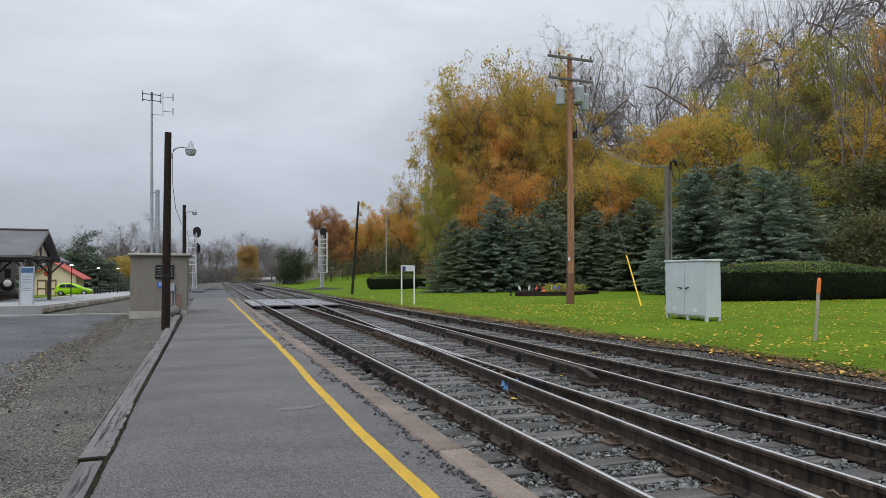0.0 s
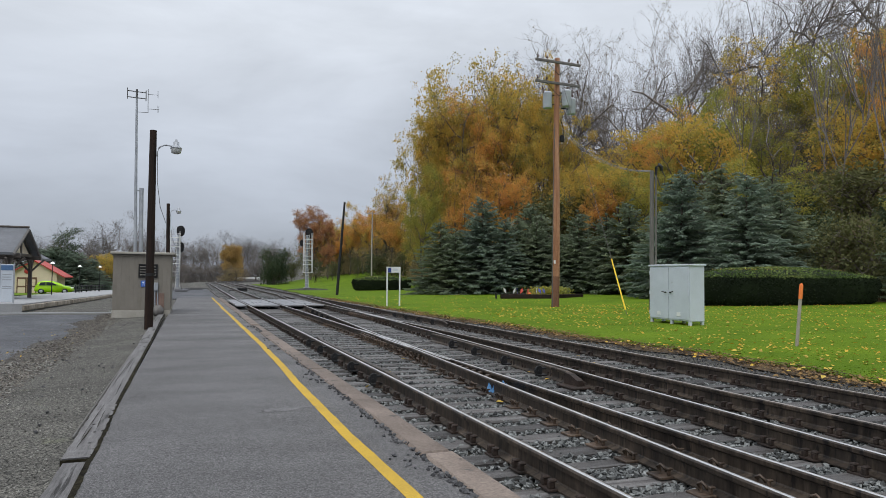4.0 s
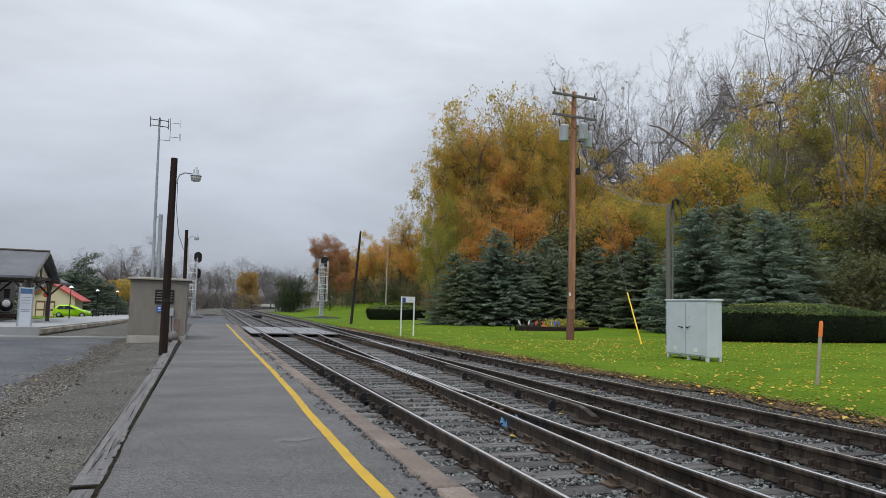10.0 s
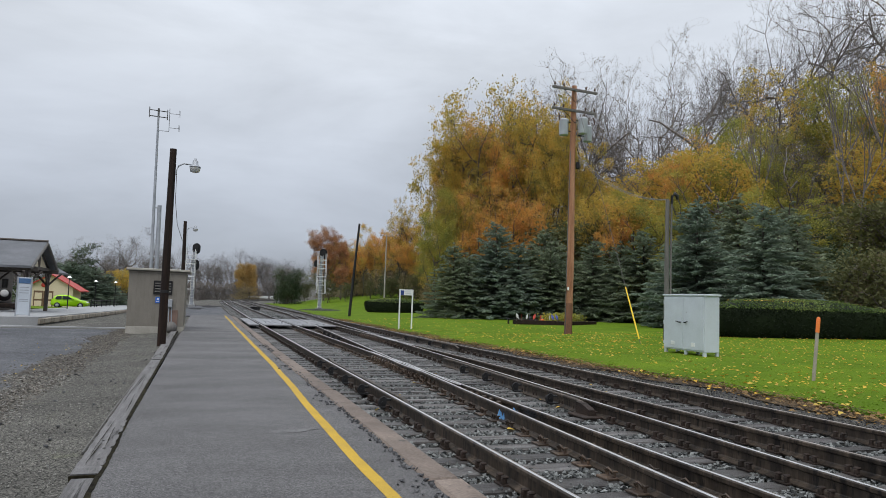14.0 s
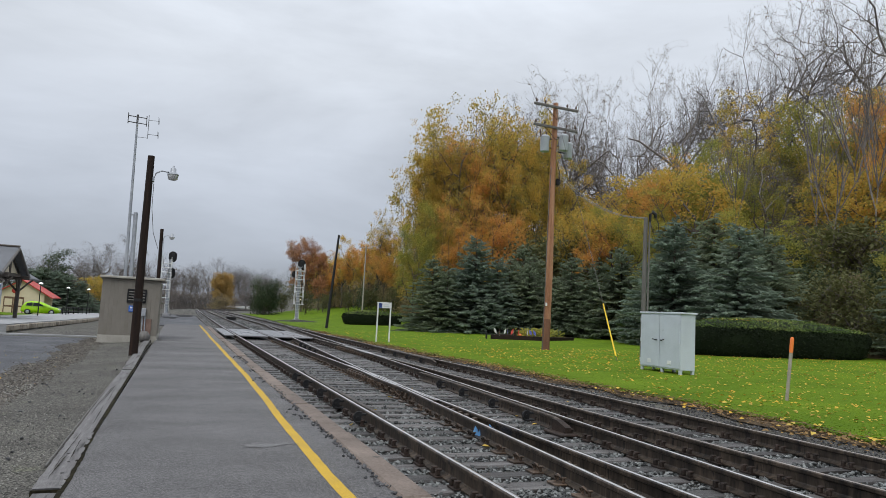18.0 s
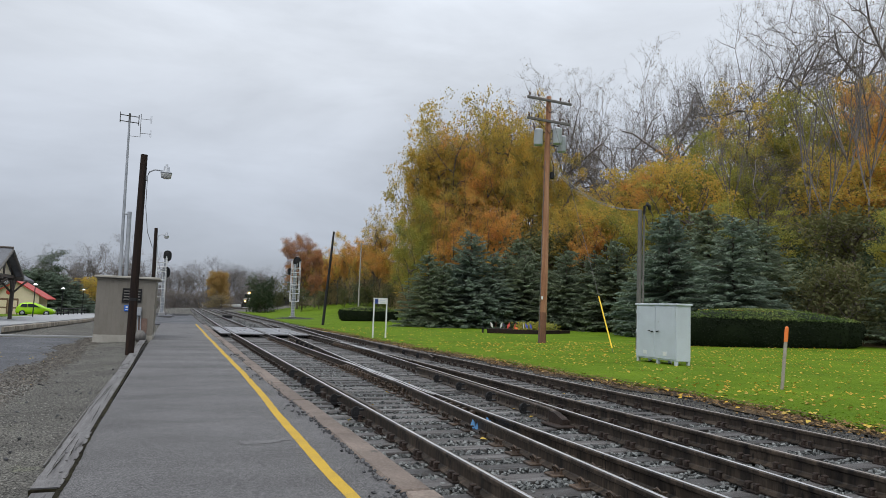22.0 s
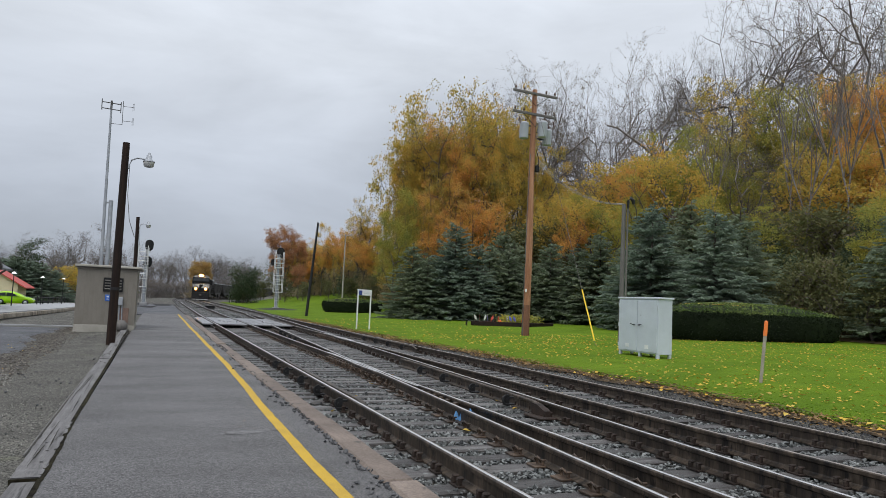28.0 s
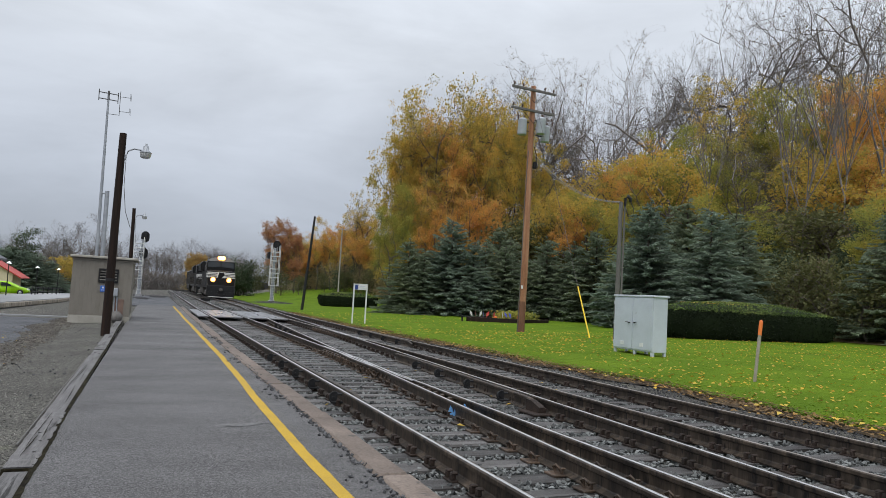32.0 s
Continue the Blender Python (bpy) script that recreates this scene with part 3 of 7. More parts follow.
sheet("gravel_band", lambda y: drive_edge(y) - 0.1, lambda y: max(drive_edge(y) + 0.2, -2.15 - 0.45 * smooth01((y - 17) / 11) + 0.14 * math.sin(y * 2.2) + 0.1 * math.sin(y * 5.1)), 3, steps((8, 30.8, 0.3)), -0.052, M_BAND, "band of brown gravel and leaf litter along the drive", -0.056)
sheet("yard_bank", lambda y: -2.35 + 0.1 * math.sin(y), lambda y: -0.80, 6, steps((-4, 27.4, 0.6)), -0.0595, M_DIRT, "grey gravel banked up to the edge timbers", 0.03)
far_drive = sheet("far_drive", lambda y: -5.6 - 0.02 * y, lambda y: -2.6, 3, steps((31.2, 130, 6)), -0.04, M_DIRT, "grey gravel lane beyond the shed")

plat = Mesh()
plat.box((0.565, 18.5, -0.16), (2.55, 59.0, 0.32), 0.01)
platform = setting("platform", plat, M_ASPHALT, "long low platform of worn grey asphalt")
path_on = Mesh()
path_on.box((0.2, 68, -0.13), (3.4, 40.0, 0.12), 0.02)
setting("platform_path", path_on, M_ROAD, "grey tarmac path running on from the platform end")

# yellow line: a thin wavering coat of paint
rng = random.Random(5)
yl_v, yl_f = [], []
ys = steps((-2, 47.8, 0.25))
for k, y in enumerate(ys):
    wob = 0.012 * math.sin(y * 0.55) + 0.006 * math.sin(y * 1.7 + 1) + rng.uniform(-0.003, 0.003)
    c = 1.425 + wob * 0.8 - 0.035 * math.exp(-((y - 7) / 3) ** 2) + 0.03 * math.exp(-((y - 18) / 6) ** 2)
    yl_v += [(c - 0.055, y, 0.003), (c + 0.055 + rng.uniform(-0.004, 0.004), y, 0.003)]
    if k:
        yl_f.append((2 * k - 2, 2 * k - 1, 2 * k + 1, 2 * k))
setting("platform_line", quick("platform_line", yl_v, yl_f), M_YELLOW, "worn yellow safety line painted along the platform")

# ---- tracks ----
RAIL_PROFILE = [(-0.07, -0.185), (0.07, -0.185), (0.07, -0.172), (0.018, -0.155), (0.010, -0.14), (0.010, -0.055), (0.034, -0.042), (0.036, -0.012),
                (0.028, -0.0025), (-0.028, -0.0025), (-0.036, -0.012), (-0.034, -0.042), (-0.010, -0.055), (-0.010, -0.14), (-0.018, -0.155), (-0.07, -0.172)]


def rail_mesh(name, pts, head_only=False):
    """Rail section swept along points (x, y, z of the rail top)."""
    prof = [(-0.017, -0.010), (0.017, -0.010), (0.017, -0.002), (0.010, 0.0008), (0.0, 0.0015), (-0.010, 0.0008), (-0.017, -0.002)] if head_only else RAIL_PROFILE
    vs, fs, n = [], [], len(prof)
    for i, p in enumerate(pts):
        a, b = pts[max(i - 1, 0)], pts[min(i + 1, len(pts) - 1)]
        d = Vector((b[0] - a[0], b[1] - a[1], 0)).normalized()
        for u, v in prof:
            vs.append((p[0] + d.y * u, p[1] - d.x * u, p[2] + v))
    for i in range(len(pts) - 1):
        fs += [(i * n + k, i * n + (k + 1) % n, (i + 1) * n + (k + 1) % n, (i + 1) * n + k) for k in range(n)]
    me = quick(name, vs, fs, head_only)
    return me


def lay_rail(track, pts, shiny=True, name="rail"):
    r = part(name, rail_mesh(name, pts), M_RAIL, track)
    if name == "guard_rail":
        return r
    part("rail_head", rail_mesh("rail_head", pts, True), M_SHINE if shiny else M_DULLHEAD, r, "bright worn running surface" if shiny else "")
    return r


def far_pts(x, y0=-12.0):
    return [(*line_x(x, s)[:2], RAIL_Z) for s in steps((y0, 132, 4), (132, 420, 5))]


def track_empty(name, label):
    return tagged(new(name), label, "", "", "structure")


track_1 = track_empty("track_1", "main track of rusty rails on weathered ties beside the platform")
track_2 = track_empty("track_2", "second main track of rusty rails on weathered ties")
crossover = track_empty("crossover_track", "crossover track running at a slight angle between two main tracks")
lay_rail(track_1, far_pts(T1 - GAUGE / 2))
lay_rail(track_1, far_pts(T1 + GAUGE / 2))
lay_rail(track_2, far_pts(T2 - GAUGE / 2), False)
lay_rail(track_2, far_pts(T2 + GAUGE / 2), False)


def cross_x(y):
    """Left rail of the crossover; it swings into the second track near y = 51."""
    return min(3.323 + 0.053 * y, T2 - GAUGE / 2 - 0.045)


lay_rail(crossover, [(cross_x(y), y, RAIL_Z + 0.002) for y in steps((-12, 50, 2))])
lay_rail(crossover, [(cross_x(y) + GAUGE, y, RAIL_Z + 0.002) for y in steps((-12, 50, 2))])


# frogs: wing rails beside each crossing of two rails
def wing(yc, x_main):
    for s, ya, yb in ((-1, -1.6, 3.2), (1, -3.4, 1.4)):
        lay_rail(crossover, [(x_main + 0.053 * (y if (y * s < 0) else 0) + s * 0.085 + (0.05 * s if abs(y) > 3 else 0), yc + y, RAIL_Z - 0.001)
                             for y in steps((ya, yb, 0.6))], True, "wing_rail")


wing(13.8, T1 + GAUGE / 2)
wing(22.9, T2 - GAUGE / 2)


rng_ribs = random.Random(14)
# guard rails, their flared ends, and the round-shouldered yokes that clamp them to the running rail
def yoke_mesh():
    m = Mesh()
    prof = [(0.105 * math.cos(a), 0.105 * math.sin(a)) for a in [math.pi * (0.42 + 1.16 * i / 12) for i in range(13)]]
    m.prism(prof + [(0.05, -0.10), (0.05, 0.10)], -0.036, 0.036, "y")
    rim = [(0.112 * math.cos(a), -0.038, 0.112 * math.sin(a)) for a in [math.pi * (0.45 + 1.1 * i / 10) for i in range(11)]]
    m.tube(rim, 0.013, 5)
    m.tube([(-0.03, -0.065, 0.0), (-0.03, 0.065, 0.0)], 0.026, 8)
    m.box((0.10, 0, 0.055), (0.11, 0.06, 0.045), 0.008)
    m.box((0.05, 0, -0.095), (0.24, 0.13, 0.035), 0.006)
    me = m.data("rail_yoke")
    me.materials.append(M_DARKMETAL)
    return me


YOKE = yoke_mesh()


def guard(x_of, ya, yb, side, brace_ys):
    def off(y):
        return 0.108 + 0.02 * smooth01((ya + 0.9 - y) / 0.9) + 0.06 * smooth01((y - yb + 0.9) / 0.9)
    pts = [(x_of(y) + side * off(y), y, RAIL_Z - 0.004 - 0.06 * smooth01((ya + 0.45 - y) / 0.45)) for y in steps((ya, yb, 0.15))]
    g = lay_rail(crossover, pts, False, "guard_rail")
    filler = Mesh()
    for y in steps((ya + 0.9, yb - 0.8, 0.75)):
        filler.box((x_of(y) + side * 0.055, y, RAIL_Z - 0.09), (0.07, 0.16, 0.06), 0.01)
    part("filler_block", filler, M_IRON, g)
    for y in brace_ys:
        ob = new("rail_yoke", YOKE)
        ob.parent = g
        ob.matrix_world = pose(x_of(y) - (0.145 if side > 0 else 0.31), y, RAIL_Z - 0.072) @ Matrix.Scale(0.68, 4)
        ob["label"] = "round-shouldered cast iron yoke"


guard(lambda y: T1 - GAUGE / 2, 8.75, 15.2, 1, (9.16, 10.5, 11.79, 13.18, 14.5))
guard(lambda y: cross_x(y) + GAUGE, 8.3, 15.4, -1, (9.25, 10.6, 12.1, 13.5))
guard(lambda y: cross_x(y), 22.0, 29.0, 1, (23.0, 24.4, 25.8, 27.2))
guard(lambda y: T2 + GAUGE / 2, 19.5, 27.0, -1, (20.4, 21.8, 23.2, 24.6))

# bolted flanks of the two frogs: upright ribs with square nuts along the web
rib = Mesh()
rib.prism([(-0.055, -0.075), (0.05, -0.075), (0.05, 0.065), (0.0, 0.06), (-0.04, 0.0)], -0.045, 0.045, "y")
rib.box((-0.05, 0, 0.02), (0.05, 0.045, 0.045), 0.008)
rib.tube([(-0.07, 0, -0.045), (-0.07, 0, 0.0)], 0.022, 6)
rib_me = rib.data("frog_rib")
rib_me.materials.append(M_RIB)
for x, ya, yb, d in ((T1 + GAUGE / 2, 8.9, 16.4, 0.262), (T2 - GAUGE / 2, 19.0, 26.6, 0.30)):
    for y in steps((ya, yb, d)):
        ob = new("frog_rib", rib_me)
        ob.parent = crossover
        ob.matrix_world = pose(x - 0.078, y + rng_ribs.uniform(-0.03, 0.03), RAIL_Z - 0.1, 0, 0, rng_ribs.uniform(-3, 3))

# ties: long timbers through the crossover, standard ones beyond, each with its own wear
rng = random.Random(11)
tie_meshes = {}


def tie_mesh(length, k):
    if (length, k) not in tie_meshes:
        r = random.Random(k * 7 + int(length * 10))
        m = Mesh()
        m.box((0, 0, -0.09), (length, 0.225, 0.18), 0.012)
        m.v = [(x + r.uniform(-.012, .012), y + r.uniform(-.012, .012), z + (r.uniform(-.008, .006) if z > -0.05 else 0)) for x, y, z in m.v]
        me = m.data("tie")
        me.materials.append(M_TIE)
        tie_meshes[length, k] = me
    return tie_meshes[length, k]


def lay_tie(track, x, y, length, turn=0.0):
    ob = new("tie", tie_mesh(length, rng.randrange(5)))
    ob.parent = track
    ob.matrix_world = pose(x, y, TIE_Z + rng.uniform(-0.012, 0.004), 0, 0, turn + rng.uniform(-1.0, 1.0))


far_ties = Mesh()
for track, c in ((track_1, T1), (track_2, T2)):
    y = 2.0
    while y < 330:
        yy = y + rng.uniform(-0.04, 0.04)
        if y < 75:
            if 32.4 < y < 40.0 and track is track_1:
                pass
            elif y < 33:
                long1 = 3.4 if track is track_1 else 3.0
                lay_tie(track, c + (0.42 if track is track_1 else -0.2) + rng.uniform(-0.08, 0.08), yy + (0.1 if track is track_2 else 0), long1)
            else:
                lay_tie(track, c + rng.uniform(-0.05, 0.05), yy, 2.6)
        else:
            px, py, a = line_x(c, yy)
            far_ties.box((0, 0, -0.06), (2.6, 0.22, 0.12), 0.0, pose(px, py, TIE_Z, 0, 0, -math.degrees(a)))
        y += 0.478
far_tie_ob = put("far_ties", far_ties, M_TIE)
far_tie_ob.parent = track_2
far_tie_ob["kind"] = "stuff"

# tie plates with spikes on the near rails
plate = Mesh()
plate.box((-0.02, 0, 0.010), (0.34, 0.18, 0.02), 0.004)
for sx in (-1, 1):
    plate.tube([(sx * 0.125, 0.0, 0.03), (sx * 0.135, 0.03, 0.075), (sx * 0.12, 0.0, 0.095), (sx * 0.115, -0.035, 0.07), (sx * 0.09, -0.02, 0.045)], 0.012, 4)
for sx in (-1, 1):
    for sy in (-0.055, 0.055):
        plate.box((sx * 0.092, sy, 0.045), (0.03, 0.022, 0.05), 0.006)
        plate.box((sx * 0.083, sy, 0.068), (0.048, 0.032, 0.016), 0.005)
plate_me = plate.data("tie_plate")
plate_me.materials.append(M_RIB)
small_plate = Mesh()
small_plate.box((0, 0, 0.010), (0.27, 0.17, 0.02), 0.004)
for sx in (-1, 1):
    for sy in (-0.05, 0.05):
        small_plate.box((sx * 0.10, sy * sx, 0.045), (0.05, 0.04, 0.06), 0.01)
        small_plate.box((sx * 0.09, sy * sx, 0.075), (0.06, 0.05, 0.022), 0.008)
small_me = small_plate.data("tie_plate")
small_me.materials.append(M_IRON)
for track, x_of, y_end, me in ((track_1, lambda y: T1 - GAUGE / 2, 31, small_me), (track_1, lambda y: T1 + GAUGE / 2, 31, plate_me),
                               (track_2, lambda y: T2 - GAUGE / 2, 38, small_me), (track_2, lambda y: T2 + GAUGE / 2, 38, small_me),
                               (crossover, lambda y: cross_x(y), 31, plate_me), (crossover, lambda y: cross_x(y) + GAUGE, 31, small_me)):
    y = 2.0
    while y < y_end:
        x = x_of(y)
        ob = new("tie_plate", me)
        ob.parent = track
        ob.matrix_world = pose(x, y + (0.1 if x > 5.2 else 0), TIE_Z - 0.003, 0, 0, rng.uniform(-2, 2))
        y += 0.478

# crossing panels: planks between and beside the rails
cross = track_empty("grade_crossing", "damp grey grade crossing panels laid level with the rails")
spans = [(2.02, 2.47), (2.66, 3.95), (4.16, 5.20), (5.24, 5.98)]
for a, b in spans:
    n = max(1, round((b - a) / 0.45))
    for i in range(n):
        w = (b - a) / n
        m = Mesh()
        m.box((a + w * (i + 0.5), 36.2, RAIL_Z - 0.035), (w - 0.012, 8.2, 0.06), 0.012)
        part("plank", m, M_PLANK, cross)

# small box between the tracks far along, and a lidded one near the switch
m = Mesh()
m.box((0, 0, 0.14), (0.9, 0.7, 0.28), 0.04)
m.box((0, 0, 0.31), (1.0, 0.8, 0.06), 0.02)
m.tube([(-0.45, 0, 0.12), (-1.3, 0, 0.10)], 0.03, 6)
solid("switch_machine", m, M_DARKMETAL, "low black switch machine lying between the tracks", "switch machine", m=pose(5.05, 72.0, -0.11))

# loose stones of the ballast: rough lumps, thick near the platform
def lumps(name, n, where, size, material, label, seed, owner=None):
    g = np.random.default_rng(seed)
    base = np.array([(1, 0, 0), (-1, 0, 0), (0, 1, 0), (0, -1, 0), (0, 0, 1), (0, 0, -1)], float)
    tri = np.array([(0, 2, 4), (2, 1, 4), (1, 3, 4), (3, 0, 4), (2, 0, 5), (1, 2, 5), (3, 1, 5), (0, 3, 5)])
    vs, fs = [], []
    pos = where(g, n)
    for i, p in enumerate(pos):
        s = size * g.uniform(0.55, 1.25)
        rot = np.linalg.qr(g.normal(size=(3, 3)))[0]
        v = (base * g.uniform(0.6, 1.25, (6, 1)) * s * np.array([1, 0.85, 0.7])) @ rot
        v[:, 2] = np.maximum(v[:, 2] * 0.8, -0.6 * s)
        vs.append(v + p)
        fs.append(tri + 6 * i)
    ob = put(name, quick(name, np.concatenate(vs), np.concatenate(fs)), material)
    tagged(ob, label, "", "", "stuff")
    return ob


def between_ties(g, x, y):
    """Most stones lie in the cribs between ties, few on top of them."""
    off = 2.0 + np.where(x > 5.1, 0.1, 0.0)
    k = np.round((y - off) / 0.478 - 0.5)
    crib = off + 0.478 * (k + 0.5) + g.uniform(-0.135, 0.135, len(y))
    return np.where(g.random(len(y)) < 0.90, crib, y)


def ballast_spots(g, n):
    y = 2.2 + 22 * g.random(n) ** 1.7
    x = g.uniform(2.12, 8.6, n)
    return np.stack([x, between_ties(g, x, y), np.full(n, -0.112) + g.uniform(-0.02, 0.04, n)], 1)


lumps("ballast_stones", 66000, ballast_spots, 0.033, M_STONE, "crushed grey ballast stones between ties", 21)


def far_ballast(g, n):
    y = 13 + 20.5 * g.random(n) ** 1.2
    x = g.uniform(2.12, 9.0, n)
    return np.stack([x, between_ties(g, x, y), np.full(n, -0.122) + g.uniform(-0.02, 0.03, n)], 1)


lumps("ballast_stones", 20000, far_ballast, 0.038, M_STONE, "crushed grey ballast stones between ties", 25)


def distant_ballast(g, n):
    y = 33 + 55 * g.random(n) ** 1.3
    return np.stack([g.uniform(2.1, 9.0, n) + DRIFT * np.maximum(0, y - DRIFT_Y), y, np.full(n, -0.10) + g.uniform(-0.02, 0.045, n)], 1)


lumps("ballast_stones", 16000, distant_ballast, 0.052, M_STONE, "crushed grey ballast stones along the far tracks", 27)


def crumbs(g, n):
    y = 2.5 + 26 * g.random(n) ** 1.6
    return np.stack([1.81 - np.abs(g.normal(0, 0.07, n)) * (0.5 + (np.sin(y * 2.1) + np.sin(y * 0.83)) ** 2 * 0.5), y, np.full(n, 0.008)], 1)


M_CINDER = mat("dark_cinders", (0.035, 0.035, 0.037), (0.13, 0.13, 0.135), 1, 0.9, 0.2, island=True, spec=0.12)
lumps("loose_stones", 700, crumbs, 0.03, M_CINDER, "loose grey stones strewn along the platform kerb", 22)


def yard_spots(g, n):
    y = 3 + 24 * g.random(n) ** 1.7
    x = -1.0 - (2.0 + 0.45 * y) * g.random(n)
    return np.stack([x, y, -0.126 + 0.085 * np.clip((x + 2.3) / 1.3, 0, 1)], 1)


lumps("yard_gravel", 17000, yard_spots, 0.0125, M_PEBBLE, "loose grey gravel in the yard beside the platform", 23)


def verge_spots(g, n):
    y = 4 + 50 * g.random(n) ** 1.5
    return np.stack([g.uniform(7.9, 9.75, n), y, np.full(n, -0.098)], 1)


lumps("verge_cinders", 9000, verge_spots, 0.024, M_CINDER, "dark cinders on the verge beside the track", 24)


def band_spots(g, n):
    y = 9 + 21.5 * g.random(n) ** 1.2
    a = np.array([drive_edge(b) for b in y])
    x = a + (-2.1 - 0.4 * np.clip((y - 17) / 11, 0, 1) - a) * g.normal(0.5, 0.36, n)
    return np.stack([x, y, np.full(n, -0.118)], 1)


M_BROWNSTONE = mat("brown_gravel_stones", (0.048, 0.043, 0.037), (0.225, 0.205, 0.18), 1, 0.9, 0.2, island=True, spec=0.2)
lumps("band_gravel", 4200, band_spots, 0.027, M_BROWNSTONE, "coarse brown gravel strewn along the drive edge", 26)



def coarse_spots(g, n):
    y = 7.6 + 6.5 * g.random(n)
    x = -2.1 - 2.4 * g.random(n) ** 1.3 + 0.2 * np.sin(y * 2.1)
    return np.stack([x, y, np.full(n, -0.122)], 1)


lumps("coarse_gravel", 3600, coarse_spots, 0.026, M_PEBBLE, "coarse grey gravel where the drive breaks up", 28)


def stray_spots(g, n):
    y = 3.5 + 22 * g.random(n) ** 1.3
    x = -0.95 - 1.6 * g.random(n)
    return np.stack([x, y, -0.12 + 0.085 * np.clip((x + 2.3) / 1.3, 0, 1)], 1)


lumps("stray_stones", 90, stray_spots, 0.03, M_CINDER, "single dark stones lying on the gravel", 29)

# pale scuffs on the asphalt
M_SCUFF = mat("pale_asphalt_scuff", (0.085, 0.083, 0.083), (0.20, 0.197, 0.197), 7.0, 0.75, 0.6, fine=42, grain=0.7, stretch=(1, 4, 1))
for cx, cy, lx, ly, turn in ((1.02, 7.62, 0.40, 0.075, 8), (0.95, 7.52, 0.30, 0.03, 4), (0.03, 12.45, 0.42, 0.04, 30), (-0.2, 15.9, 0.20, 0.14, 20), (0.25, 14.2, 0.30, 0.03, 12), (0.55, 19.5, 0.4, 0.05, 10)):
    vs = []
    for i in range(22):
        a = 2 * math.pi * i / 22
        k = 0.7 + 0.3 * math.sin(i * 2.7 + cx) * math.sin(i * 1.3)
        u, v = lx * k * math.cos(a), ly * (0.6 + 0.5 * k) * math.sin(a)
        c, q = math.cos(math.radians(turn)), math.sin(math.radians(turn))
        vs.append((cx + u * c - v * q, cy + u * q + v * c, 0.0035))
    setting("asphalt_scuff", quick("asphalt_scuff", vs, [tuple(range(22))]), M_SCUFF, "pale scuffed streak on the asphalt")

# mossy dirt in the seam between timbers and asphalt
M_SEAM = mat("seam_dirt_and_joint_shade", (0.010, 0.009, 0.007), (0.034, 0.030, 0.018), 5.0, 0.95, 0.6, fine=40, grain=0.6, spec=0.05)
rng = random.Random(31)
vs, fs = [], []
for k, y in enumerate(steps((-2, 32, 0.06))):
    w = 0.004 + 0.022 * max(0.0, math.sin(y * 1.1) * math.sin(y * 0.37)) + 0.004 * math.sin(y * 5.3 + 2 * math.sin(y)) + rng.uniform(0, 0.011)
    vs += [(edge_x(y) - 0.02, y, 0.003), (edge_x(y) + 0.012 + max(0.0, w), y, 0.003)]
    if k:
        fs.append((2 * k - 2, 2 * k - 1, 2 * k + 1, 2 * k))
setting("timber_seam", quick("timber_seam", vs, fs), M_SEAM, "mossy dirt seam beside the edge timbers")

# heavy toe block where the guard rail ends
m = Mesh()
m.prism([(-0.10, -0.06), (0.22, -0.06), (0.22, 0.11), (0.10, 0.105), (-0.10, 0.035)], -0.05, 0.05, "x", pose(5.10, 8.34, 0.0, 0, 0, 4))
m.box((5.06, 8.35, -0.055), (0.28, 0.46, 0.03), 0.008)
part("toe_block", m, M_IRON, crossover, "rusty cast toe block")


# ---- plants ----
def leaf_cards(points, size, g, flat=0.0, aspect=1.0):
    """Small bent leaf clumps, two triangles each side of a fold, at the given points."""
    n = len(points)
    a = g.normal(size=(n, 3))
    a[:, 2] *= 1 - flat
    a /= np.linalg.norm(a, axis=1, keepdims=True) + 1e-9
    b = np.cross(a, g.normal(size=(n, 3)))
    b /= np.linalg.norm(b, axis=1, keepdims=True) + 1e-9
    c = np.cross(a, b)
    s = (size * g.uniform(0.55, 1.3, n))[:, None]
    p = np.asarray(points)
    v = np.stack([p - a * s, p + b * s * 0.62 * aspect + c * s * 0.25, p + a * s, p - b * s * 0.62 * aspect + c * s * 0.25], 1).reshape(-1, 3)
    f = np.arange(4 * n).reshape(-1, 4)
    return v, f


